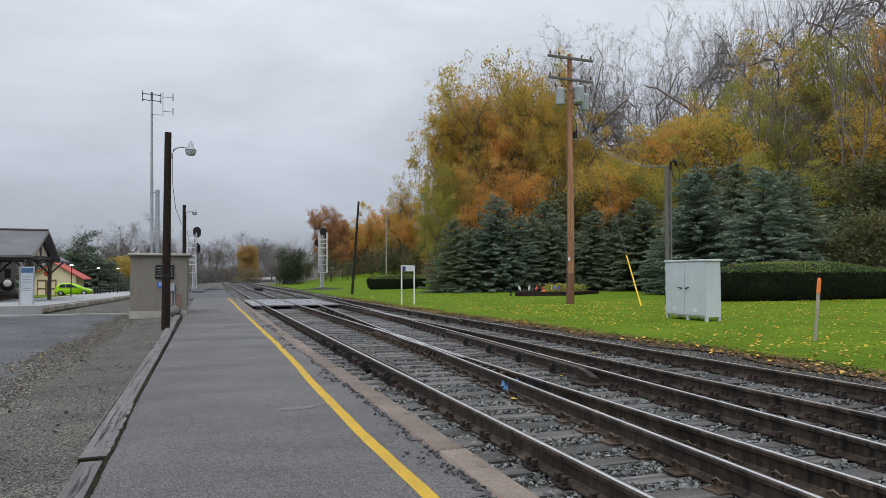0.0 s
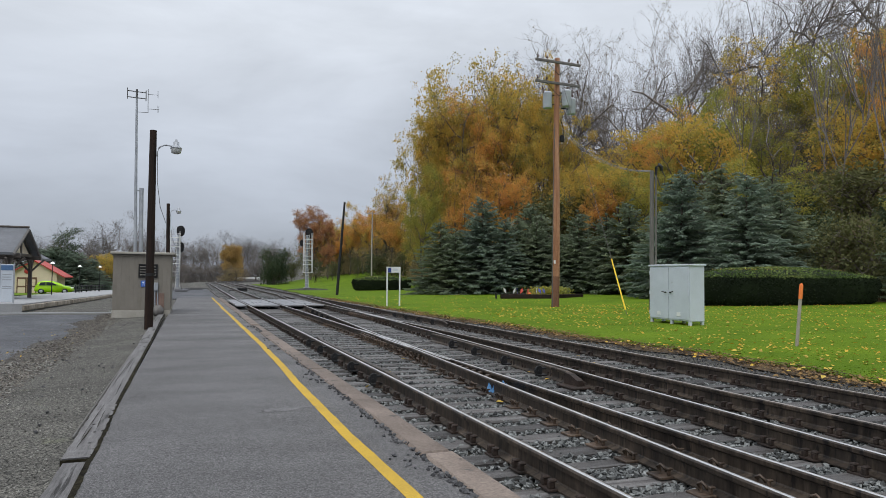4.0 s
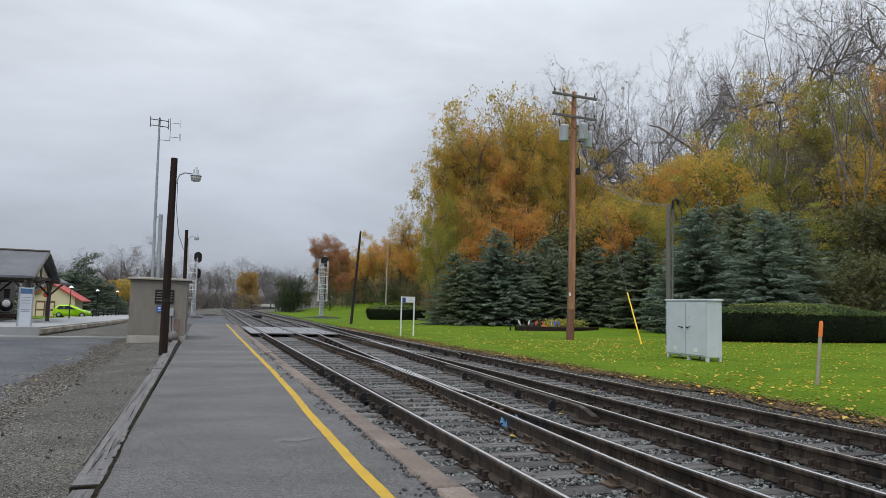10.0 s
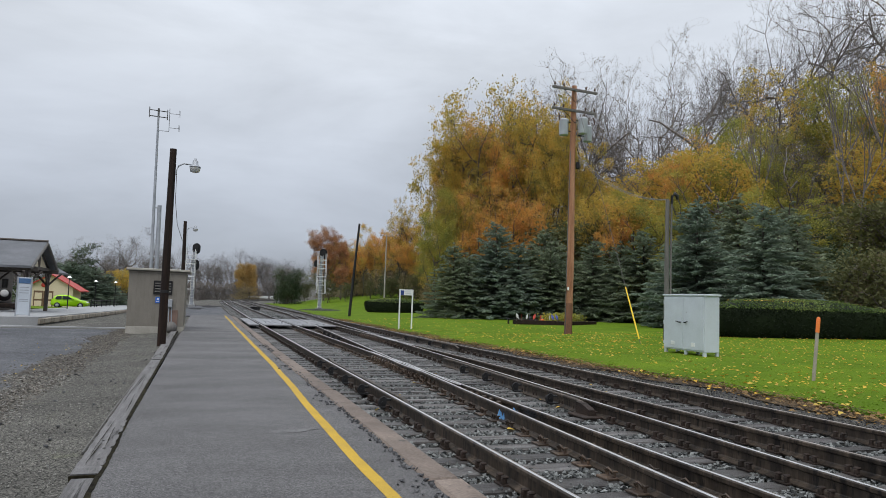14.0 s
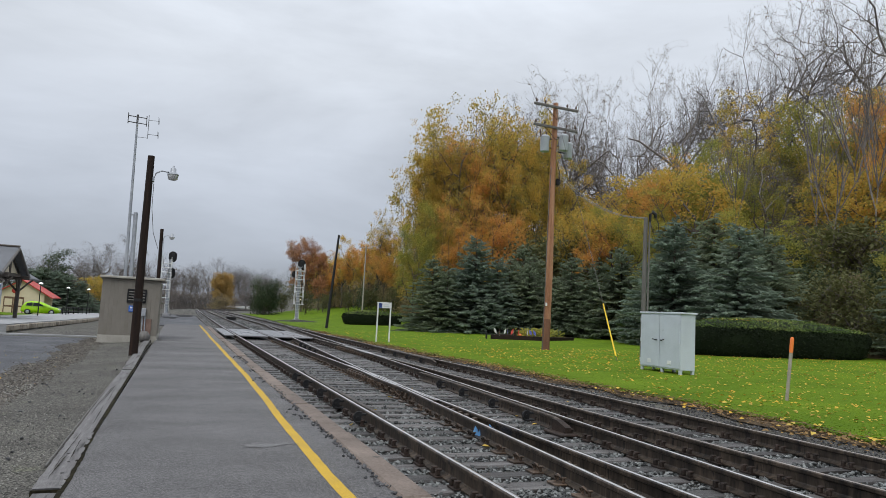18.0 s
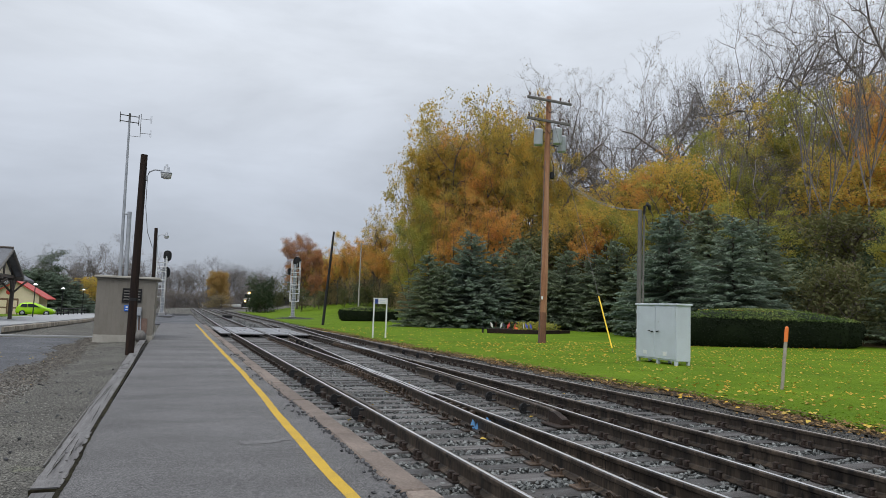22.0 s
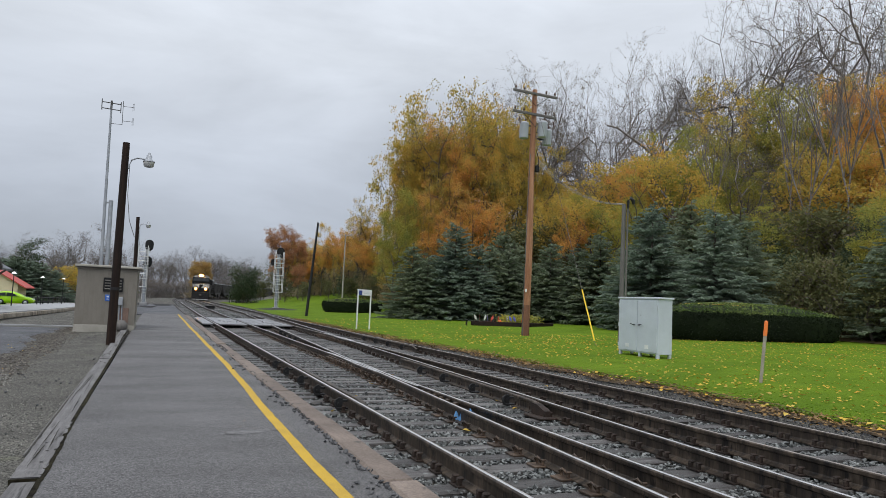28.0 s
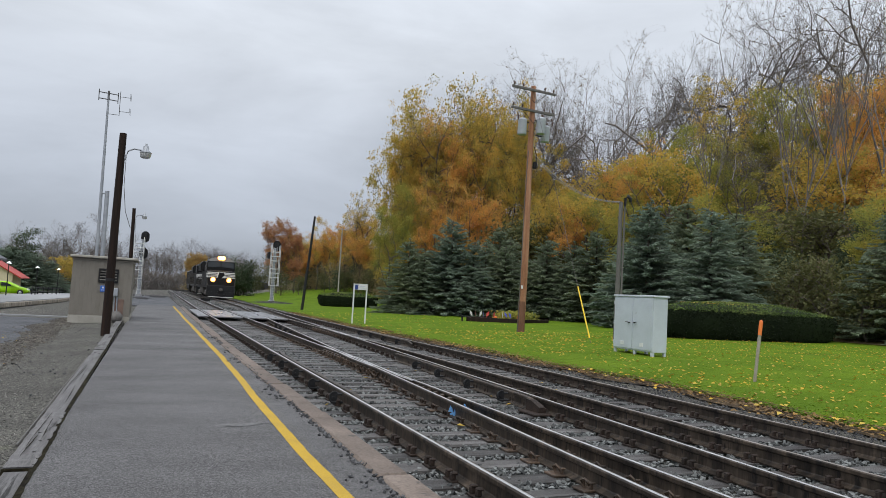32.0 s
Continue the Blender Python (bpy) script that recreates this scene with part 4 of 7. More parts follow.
class Wood:
    """Branch skeleton as tapered bars, with tips kept for leaves."""

    def __init__(self, seed):
        self.g, self.v, self.f, self.tips = np.random.default_rng(seed), [], [], []

    def bar(self, pts, r0, r1, n):
        k0, m = len(self.v), len(pts)
        for i, p in enumerate(pts):
            d = pts[min(i + 1, m - 1)] - pts[max(i - 1, 0)]
            d = d / (np.linalg.norm(d) + 1e-9)
            u = np.cross(d, (0.31, 0.12, 0.94) if abs(d[2]) < 0.9 else (1, 0.1, 0))
            u /= np.linalg.norm(u)
            w = np.cross(u, d)
            r = r0 + (r1 - r0) * i / (m - 1)
            self.v += [p + r * (math.cos(2 * math.pi * q / n) * u + math.sin(2 * math.pi * q / n) * w) for q in range(n)]
        for i in range(m - 1):
            self.f += [(k0 + i * n + q, k0 + i * n + (q + 1) % n, k0 + (i + 1) * n + (q + 1) % n, k0 + (i + 1) * n + q) for q in range(n)]

    def grow(self, p, d, length, r, level, levels, spread=0.75, up=0.25, kids=(3, 5), wig=0.18, thin=0.018, first=2):
        g = self.g
        seg = 5 if level == 0 else 4 if level < 3 else 3 if level < 4 else 2
        pts, dirs = [np.array(p)], [np.array(d)]
        for i in range(seg):
            d = d + g.normal(0, wig, 3) + np.array([0, 0, up * 0.25])
            d = d / np.linalg.norm(d)
            pts.append(pts[-1] + d * length / seg)
            dirs.append(d)
        self.bar(pts, r, r * (0.5 if level < levels else 0.3), 7 if level == 0 else 5 if level == 1 else 3)
        if level >= levels:
            self.tips += pts[1:]
            return
        if level >= levels - 1:
            self.tips += pts[1:]
        for k in range(int(g.integers(*kids)) + (3 if level == 0 else 0)):
            i = g.integers(first if level == 0 else 1, seg + 1)
            side = g.normal(size=3)
            side -= side.dot(dirs[i]) * dirs[i]
            side /= np.linalg.norm(side)
            nd = dirs[i] * (1 - spread * 0.6) + side * spread + np.array([0, 0, up])
            nd /= np.linalg.norm(nd)
            f = 0.48 + 0.28 * g.random()
            self.grow(pts[i], nd, length * f, max(thin, r * 0.52), level + 1, levels, spread, up, kids, wig, thin, first)


def tree_model(seed, height, levels=4, spread=0.75, leaves=0, leaf=0.2, lo=0.28, kids=(3, 5), up=0.3, wig=0.15, lean=0.0, cluster=0.5, girth=0.014, clump=34, thin=0.018, first=2, wide=0.42):
    """Meshes of a tree about as high as asked: bark and leaves."""
    w = Wood(seed)
    w.grow(np.zeros(3), np.array([lean, 0, 1.0]), height * 0.62, height * girth + 0.03, 0, levels, spread, up, kids, wig, thin, first)
    v = np.array(w.v)
    k = 0.95 * height / np.percentile(np.array(w.tips)[:, 2], 97)
    v *= k
    tips = np.array(w.tips) * k
    mid = tips.mean(axis=0)
    reach = wide * height

    def gather(p):
        """Centres the crown over the foot and rounds off limbs that reach too far."""
        q = p.copy()
        q[:, :2] -= mid[:2] * np.clip(p[:, 2:] / mid[2], 0, 1.2)
        r = np.linalg.norm(q[:, :2], axis=1, keepdims=True) + 1e-6
        q[:, :2] *= reach * np.tanh(r / reach) / r
        over = np.maximum(q[:, 2] - 0.9 * height, 0)
        q[:, 2] = np.minimum(q[:, 2], 0.9 * height) + 0.1 * height * np.tanh(over / (0.1 * height))
        return q

    v, tips = gather(v), gather(tips)
    bark = quick("trunk", v, w.f, True)
    crown = None
    if leaves:
        g = w.g
        tips = tips[tips[:, 2] > lo * height]
        centres = tips[g.integers(0, len(tips), max(20, leaves // clump))] + g.normal(0, 0.25, (max(20, leaves // clump), 3))
        pick = centres[g.integers(0, len(centres), leaves)] + g.normal(0, cluster, (leaves, 3)) * np.array([1, 1, 0.62])
        crown = quick("crown", *leaf_cards(pick, leaf, g))
    return bark, crown


def spruce_model(seed, height, radius):
    """Whorls of level branches that droop a little, each a spray of short needled twigs."""
    g = np.random.default_rng(seed)
    w = Wood(seed)
    w.bar([np.array([0, 0, 0.0]), np.array([0, 0, height * 0.5]), np.array([0, 0, height])], height * 0.016 + 0.03, 0.015, 6)
    p0, p1, wide = [], [], []
    z = height * 0.03
    while z < height * 0.985:
        t = z / height
        reach = radius * (1 - t) ** 0.72 * g.uniform(0.82, 1.12) + 0.10
        for _ in range(max(4, int(4 + 8 * (1 - t)))):
            a = g.uniform(0, 2 * math.pi)
            r = reach * g.uniform(0.55, 1.12)
            z0 = z + g.uniform(-0.03, 0.03) * height
            tip = z0 + r * (0.28 if t > 0.75 else 0.04 - 0.16 * (1 - t)) + g.normal(0, 0.16)
            m = max(3, int(r / 0.17))
            w.bar([np.array([0, 0, z0]), np.array([math.cos(a) * r * 0.9, math.sin(a) * r * 0.9, tip])], 0.022, 0.006, 3)
            for i in range(m):
                q = (i + 0.7) / m
                c = np.array([math.cos(a) * r * q, math.sin(a) * r * q, z0 + (tip - z0) * q - 0.12 * r * q * (1 - q)])
                for s in (-1, 1, 0):
                    tw = a + s * g.uniform(0.5, 1.05)
                    ln = g.uniform(0.18, 0.36) * (0.65 + 0.5 * (1 - t))
                    p0.append(c)
                    p1.append(c + np.array([math.cos(tw) * ln, math.sin(tw) * ln, g.uniform(-0.14, 0.07)]))
                    wide.append(g.uniform(0.035, 0.07))
        z += height * 0.017 + 0.02
    p0, p1, wide = np.array(p0), np.array(p1), np.array(wide)[:, None]
    d = (p1 - p0) / np.linalg.norm(p1 - p0, axis=1, keepdims=True)
    vs = []
    for axis in ((0, 0, 1.0), None):
        u = np.cross(d, np.array([0, 0, 1.0])) if axis else np.cross(np.cross(d, np.array([0, 0, 1.0])), d)
        u = u / np.linalg.norm(u, axis=1, keepdims=True) + g.normal(0, 0.3, d.shape)
        vs.append(np.stack([p0 - u * wide, p0 + u * wide, p1 + u * wide * 0.45, p1 - u * wide * 0.45], 1).reshape(-1, 3))
    vs = np.concatenate(vs)
    return quick("trunk", w.v, w.f, True), quick("crown", vs, np.arange(len(vs)).reshape(-1, 4))


def plant(name, models, m, label, category, group, bark, leaf, crown_label=""):
    trunk_me, crown_me = models
    ob = thing(name, m, label, category, group)
    part("trunk", trunk_me, bark, ob)
    if crown_me:
        part("crown", crown_me, leaf, ob)
    return ob


def plant_on(proto, x, y, height, base, turn, lift=0.0, slim=1.0):
    """Copy of a planted thing at a place, scaled to the height asked."""
    ob = copy_thing(proto, pose(x, y, land(x, y) - 0.05 + lift, 0, 0, turn))
    s = height / base
    ob.scale = (s * slim, s * slim, s)
    return ob


protos = {}
KINDS = {
    "gold": (31, dict(levels=4, leaves=15000, leaf=0.135, spread=0.85, cluster=0.46, lo=0.1, clump=36), M_LEAF_GOLD, "tall broadleaf tree with thick golden olive autumn foliage"),
    "gold2": (37, dict(levels=4, leaves=14000, leaf=0.135, spread=0.9, cluster=0.46, lo=0.1, clump=36), M_LEAF_GOLD, "broadleaf tree with golden and brown autumn foliage"),
    "orange": (41, dict(levels=4, leaves=13500, leaf=0.135, spread=0.85, cluster=0.46, lo=0.1, clump=34), M_LEAF_ORANGE, "broadleaf tree in bright orange autumn foliage"),
    "olive": (43, dict(levels=4, leaves=14000, leaf=0.135, spread=0.9, cluster=0.5, lo=0.05, clump=40), M_LEAF_OLIVE, "broadleaf tree with olive green turning foliage"),
    "rust": (148, dict(levels=4, leaves=13000, leaf=0.16, spread=0.8, cluster=0.5, lo=0.1, clump=34), M_LEAF_RUST, "broadleaf tree with rust red foliage"),
    "thin": (53, dict(levels=5, leaves=8500, leaf=0.12, spread=0.85, up=0.12, wig=0.2, girth=0.014, clump=14, cluster=0.32, lo=0.3, kids=(3, 5), thin=0.012), M_LEAF_GOLD, "tall half-bare tree with thin golden brown foliage"),
    "bare": (59, dict(levels=6, leaves=0, spread=0.68, kids=(2, 5), up=0.16, wig=0.18, girth=0.0105, thin=0.0105, wide=0.36), None, "tall bare leafless tree with fine grey twigs"),
    "bare2": (61, dict(levels=6, leaves=420, leaf=0.07, spread=0.74, kids=(2, 5), up=0.12, wig=0.2, girth=0.0115, cluster=0.12, clump=3, lo=0.55, thin=0.0105, wide=0.36), M_LEAF_BROWN, "bare tree with sparse dead foliage high up"),
    "umbrella": (101, dict(levels=6, leaves=500, leaf=0.06, spread=0.72, kids=(3, 5), up=0.10, wig=0.14, girth=0.0095, cluster=0.1, clump=3, lo=0.7, thin=0.0125, first=4, wide=0.2), M_LEAF_BROWN, "tall bare tree with a rounded crown of fine twigs"),
    "stem": (97, dict(levels=4, leaves=160, leaf=0.09, spread=0.5, kids=(2, 4), up=0.32, wig=0.08, girth=0.008, clump=4, cluster=0.25, lo=0.5, thin=0.014), M_LEAF_BROWN, "slender tall trunk with a sparse high crown"),
    "scrub": (67, dict(levels=3, clump=14, leaves=1900, leaf=0.11, spread=0.95, cluster=0.5, lo=0.0, up=0.12), M_LEAF_UNDER, "tangled dark olive brown undergrowth shrub"),
    "ivy": (71, dict(levels=3, leaves=3000, leaf=0.12, spread=1.0, cluster=0.55, lo=0.0, up=0.02, clump=12), M_IVY, "dense dark green evergreen shrub"),
    "brush": (73, dict(levels=5, clump=4, leaves=260, leaf=0.05, spread=0.75, cluster=0.2, lo=0.0, up=0.2, kids=(3, 5), thin=0.010), M_LEAF_HAZE, "leafless brown brushwood thicket"),
    "haze": (87, dict(levels=5, leaves=1500, leaf=0.075, spread=0.78, cluster=0.2, lo=0.2, up=0.14, wig=0.2, kids=(3, 5), clump=4, thin=0.014), M_LEAF_HAZE, "far-off tree with thin brown grey foliage"),
    "evergreen": (89, dict(levels=4, leaves=15000, leaf=0.22, spread=0.9, cluster=0.9, lo=0.05), M_IVY, "broad dark green evergreen tree behind the station"),
    "willow": (98, dict(levels=4, leaves=12000, leaf=0.26, spread=0.95, cluster=0.95, lo=0.02, clump=60, up=0.12), M_LEAF_WILLOW, "far-off rounded tree with dense golden brown foliage"),
    "thicket": (103, dict(levels=4, leaves=2600, leaf=0.10, spread=1.0, cluster=0.45, lo=0.0, up=0.06, clump=9, kids=(3, 5), thin=0.012), M_LEAF_TAN, "tangled tan and olive thicket"),
    "far": (79, dict(levels=5, leaves=0, spread=0.72, kids=(3, 5), up=0.16, wig=0.2, girth=0.011, thin=0.02), None, "far-off bare leafless tree"),
    "fargold": (80, dict(levels=3, leaves=4200, leaf=0.23, spread=0.9, cluster=0.8, lo=0.05), M_LEAF_GOLD, "far-off tree with golden foliage"),
}
BASE_H = {"thicket": 5.0, "scrub": 5.0, "ivy": 5.0, "brush": 5.0}
tree_rng = random.Random(77)


def tree(kind, x, y, h, slim=1.0):
    base = BASE_H.get(kind, 20.0)
    turn = tree_rng.uniform(0, 360)
    sink = -0.16 * h if base < 10 else 0.0
    if kind not in protos:
        seed, opts, leaf, label = KINDS[kind]
        o = dict(opts)
        if base < 10:
            o["cluster"] = 0.5
        cat = "shrub" if base < 10 else "tree"
        nm = "shrub" if base < 10 else "tree"
        t = plant(nm, tree_model(seed, base, **o), pose(x, y, land(x, y) - 0.05 + sink, 0, 0, turn), label, cat, "trees of the wooded slope", M_TWIG if leaf in (None, M_LEAF_HAZE, M_LEAF_BROWN) else M_BARK, leaf)
        s = h / base
        t.scale = (s * slim, s * slim, s)
        protos[kind] = t
        return t
    return plant_on(protos[kind], x, y, h, base, turn, sink, slim)


SPRUCES = {"blue": (81, M_SPRUCE, "blue spruce with drooping silvery branches"), "green": (83, M_SPRUCE_G, "dark green spruce with drooping branches")}


def spruce(kind, x, y, h, slim=1.0):
    turn = tree_rng.uniform(0, 360)
    if kind not in protos:
        seed, leaf, label = SPRUCES[kind]
        t = plant("spruce", spruce_model(seed, 8.0, 3.5), pose(x, y, land(x, y) - 0.05, 0, 0, turn), label, "spruce", "row of spruces behind the lawn", M_BARK, leaf)
        t.scale = (h / 8.0 * slim, h / 8.0 * slim, h / 8.0)
        protos[kind] = t
        return t
    return plant_on(protos[kind], x, y, h, 8.0, turn, 0.0, slim)


# ---- poles, signals and lineside things ----
def rot_bar(m, a, b, r, n=8):
    m.tube([a, b], r, n)
    return m


def utility_pole():
    ob = thing("utility_pole", pose(16.8, 29.4, land(16.8, 29.4), 0.3, 0.2, 0), "tall brown wooden utility pole with two crossarms", "utility pole")
    m = Mesh()
    m.tube([(0, 0, -0.3), (0.03, 0, 4), (-0.02, 0, 8), (0, 0, 12.3)], [0.19, 0.175, 0.15, 0.125], 14)
    part("shaft", m, M_POLE, ob)
    m = Mesh()
    m.tube([(0, 0, -0.3), (0.0, 0, 0.9), (0.006, 0, 1.5)], [0.196, 0.191, 0.186], 14, False)
    part("butt", m, mat("damp_pole_foot", (0.085, 0.035, 0.020), (0.19, 0.085, 0.048), 1.0, 0.7, 0.5, fine=30, grain=0.35, stretch=(7, 7, 0.35)), ob, "dark stained foot of the pole")
    m = Mesh()
    m.tube([(-0.2, -0.06, 0), (-0.2, -0.06, 6.5), (-0.15, -0.08, 9.0)], 0.018, 6)
    part("conduit", m, M_OLDPOLE, ob)
    for z, w, tilt in ((12.05, 2.5, 0.9), (11.0, 2.45, 0.9)):
        arm = Mesh()
        arm.box((0, 0, 0), (w, 0.10, 0.12), 0.01, pose(-0.05, -0.17, z, 0, tilt, 0))
        a = part("crossarm", arm, M_OLDPOLE, ob)
        for s in (-1.12, -0.62, 0.62, 1.12):
            ins = Mesh()
            ins.lathe([(0.0, 0.0), (0.02, 0.0), (0.02, 0.06), (0.05, 0.07), (0.055, 0.11), (0.03, 0.13), (0.045, 0.15), (0.03, 0.19), (0, 0.2)], 10,
                      pose(-0.05 + s, -0.17, z + 0.06 - s * 0.016))
            part("insulator", ins, M_PORC, a)
        br = Mesh()
        for s in (-1, 1):
            rot_bar(br, (s * 0.7, -0.2, z - 0.06 - s * 0.02), (0, -0.16, z - 0.62), 0.016, 5)
        part("brace", br, M_DARKMETAL, a)
    for x, y, z in ((-0.60, -0.12, 9.72), (0.36, -0.30, 9.86), (0.86, 0.10, 9.60)):
        t = Mesh()
        t.lathe([(0, 0), (0.21, 0.0), (0.225, 0.03), (0.225, 0.70), (0.235, 0.72), (0.235, 0.77), (0.14, 0.83), (0, 0.85)], 18, pose(x, y, z))
        b = part("transformer", t, M_TRANSF, ob, "pale grey can transformer")
        bush = Mesh()
        bush.lathe([(0.04, 0), (0.055, 0.03), (0.03, 0.06), (0.05, 0.09), (0.03, 0.12), (0.045, 0.15), (0.02, 0.22), (0, 0.22)], 8, pose(x + 0.08, y, z + 0.80))
        part("bushing", bush, M_PORC, b)
        for dz in (0.25, 0.7):
            hang = Mesh()
            rot_bar(hang, (x * 0.3, y * 0.3, z + dz), (x * 0.75, y * 0.75, z + dz), 0.03, 6)
            part("bracket", hang, M_DARKMETAL, b)
    for x in (-0.95, 0.55, 1.0):
        fuse = Mesh()
        fuse.tube([(x, -0.24, 10.75), (x + 0.03, -0.3, 10.4)], 0.035, 8)
        fuse.tube([(x, -0.24, 10.75), (x * 0.85, -0.2, 10.6), (x * 0.7, -0.15, 10.75)], 0.012, 5)
        part("fuse_cutout", fuse, M_PORC, ob)
    box = Mesh()
    box.box((0.24, -0.1, 8.3), (0.18, 0.16, 0.34), 0.03)
    box.tube([(0.3, -0.12, 8.4), (0.25, -0.2, 8.8), (0.1, -0.2, 9.2)], 0.02, 6)
    part("splice_box", box, M_DARKMETAL, ob)
    tag = Mesh()
    tag.box((-0.14, -0.15, 2.2), (0.10, 0.02, 0.16), 0.005, None)
    part("tag", tag, M_WHITEP, ob)


utility_pole()


def sag(a, b, drop, n=14):
    a, b = Vector(a), Vector(b)
    return [a.lerp(b, i / n) - Vector((0, 0, drop * 4 * (i / n) * (1 - i / n))) for i in range(n + 1)]


P2 = (18.35, 24.0)
POLE2_TOP = 6.15
m = Mesh()
m.tube(sag((17.0, 29.2, 8.9), (P2[0], P2[1], POLE2_TOP - 0.05), 0.6), 0.014, 6)
m.tube(sag((17.05, 29.2, 8.7), (P2[0], P2[1], POLE2_TOP - 0.08), 0.57), 0.012, 5)
solid("service_cable", m, M_PALEWIRE, "sagging grey service cable between two poles", "cable")

ob = thing("service_pole", pose(P2[0], P2[1], land(*P2), 0, 0.3, 0), "short weathered grey service pole behind the cabinet", "pole")
m = Mesh()
m.tube([(0, 0, -0.2), (0, 0, 3), (0, 0, POLE2_TOP - 0.15)], [0.105, 0.095, 0.085], 12)
part("shaft", m, M_OLDPOLE, ob)
m = Mesh()
m.tube([(0.13, -0.1, 0), (0.13, -0.1, POLE2_TOP - 0.3)], 0.04, 8)
part("conduit", m, M_OLDPOLE, ob)
m = Mesh()
m.tube([(0.13, -0.1, POLE2_TOP - 0.35), (0.14, -0.12, POLE2_TOP), (0.22, -0.16, POLE2_TOP + 0.10), (0.34, -0.18, POLE2_TOP), (0.36, -0.18, POLE2_TOP - 0.15)],
       [0.05, 0.06, 0.085, 0.08, 0.06], 10)
part("weatherhead", m, M_DARKMETAL, ob, "dark metal weatherhead")
m = Mesh()
m.tube([(0.34, -0.18, POLE2_TOP - 0.1), (0.52, -0.2, POLE2_TOP - 0.4), (0.5, -0.2, POLE2_TOP - 0.75), (0.3, -0.15, POLE2_TOP - 0.8), (0.15, -0.1, POLE2_TOP - 0.35)], 0.02, 6)
part("drip_loop", m, M_WIRE, ob)

ob = thing("guy_wire", pose(0, 0, 0), "steel guy wire with a bright yellow guard anchored in the lawn", "guy wire")
GA, GB = Vector((16.26, 22.82, land(16.26, 22.82))), Vector((16.8, 29.3, 12.15))
m = Mesh()
m.tube([GA, GB], 0.011, 5)
part("wire", m, M_OLDPOLE, ob)
m = Mesh()
m.tube([GA.lerp(GB, 0.015), GA.lerp(GB, 0.185)], [0.034, 0.028], 8)
part("guard", m, M_GUARDY, ob, "bright yellow plastic guard")

ob = thing("electrical_cabinet", pose(14.5, 17.1, land(14.5, 17.1)), "pale grey double-door metal cabinet on short legs on the lawn", "cabinet")
m = Mesh()
m.box((0.28, 0.98, 1.0), (0.56, 1.96, 1.74), 0.015)
part("body", m, M_CAB, ob)
m = Mesh()
m.box((0.28, 0.98, 1.89), (0.64, 2.04, 0.06), 0.012)
part("top", m, M_CAB, ob)
for k, y in enumerate((0.50, 1.46)):
    m = Mesh()
    m.box((-0.012, y, 1.0), (0.03, 0.93, 1.64), 0.008)
    d = part("door", m, M_CAB, ob)
    m = Mesh()
    yy = y + (0.36 if k == 0 else -0.36)
    m.tube([(-0.03, yy, 1.02), (-0.09, yy, 1.02)], 0.02, 8)
    m.tube([(-0.085, yy, 1.02), (-0.085, yy + (0.16 if k else -0.16), 1.05)], 0.014, 6)
    part("handle", m, M_DARKMETAL, d, "dark lever handle")
    for z in (0.35, 1.0, 1.65):
        m = Mesh()
        m.tube([(-0.03, y + (-0.47 if k == 0 else 0.47), z - 0.06), (-0.03, y + (-0.47 if k == 0 else 0.47), z + 0.06)], 0.014, 6)
        part("hinge", m, M_CAB, d)
    m = Mesh()
    m.box((-0.033, y, 0.34), (0.012, 0.17, 0.12), 0.004)
    part("vent_plate", m, M_WHITEP, d)
for x, y in ((0.05, 0.06), (0.51, 0.06), (0.05, 1.9), (0.51, 1.9), (0.05, 0.9), (0.51, 0.9)):
    m = Mesh()
    m.box((x, y, 0.05), (0.09, 0.09, 0.22), 0.008)
    part("leg", m, M_CAB, ob)

ob = thing("marker_stake", pose(12.66, 11.5, land(12.66, 11.5), 0, 6.6, 0), "leaning pale marker stake with an orange top", "marker")
m = Mesh()
m.tube([(0, 0, -0.1), (0, 0, 1.06)], 0.037, 12)
part("shaft", m, M_STAKE, ob)
m = Mesh()
m.tube([(0, 0, 1.06), (0, 0, 1.34), (0, 0, 1.39), (0, 0, 1.41)], [0.042, 0.042, 0.034, 0.012], 12)
part("cap", m, M_ORANGE, ob, "bright orange cap")
m = Mesh()
m.tube([(0, 0, 0.93), (0, 0, 1.02)], 0.0395, 12, False)
part("label_band", m, M_SHEDTRIM, ob)

ob = thing("station_sign", pose(9.62, 34.2, land(9.8, 34.2), 0, 0, -8), "small white and blue sign board on two pale posts", "sign")
for x in (0, 0.66):
    m = Mesh()
    m.box((x, 0, 0.98), (0.07, 0.07, 2.1), 0.008)
    part("post", m, M_WHITEP, ob)
m = Mesh()
m.box((0.33, -0.02, 1.88), (0.60, 0.03, 0.26), 0.006)
part("board", m, M_WHITEP, ob)
m = Mesh()
m.box((0.12, -0.04, 1.88), (0.17, 0.012, 0.24), 0.004)
part("emblem", m, mat("dark_blue_sign_paint", (0.02, 0.05, 0.20), (0.03, 0.06, 0.24), 3, 0.5, 0), ob, "dark blue emblem patch")
for z in (1.93, 1.85):
    m = Mesh()
    m.box((0.42, -0.038, z), (0.30, 0.006, 0.035))
    part("lettering_bar", m, M_CAB, ob)
m = Mesh()
m.box((0.33, 0, 2.03), (0.76, 0.09, 0.04), 0.008)
part("cap_rail", m, M_WHITEP, ob)


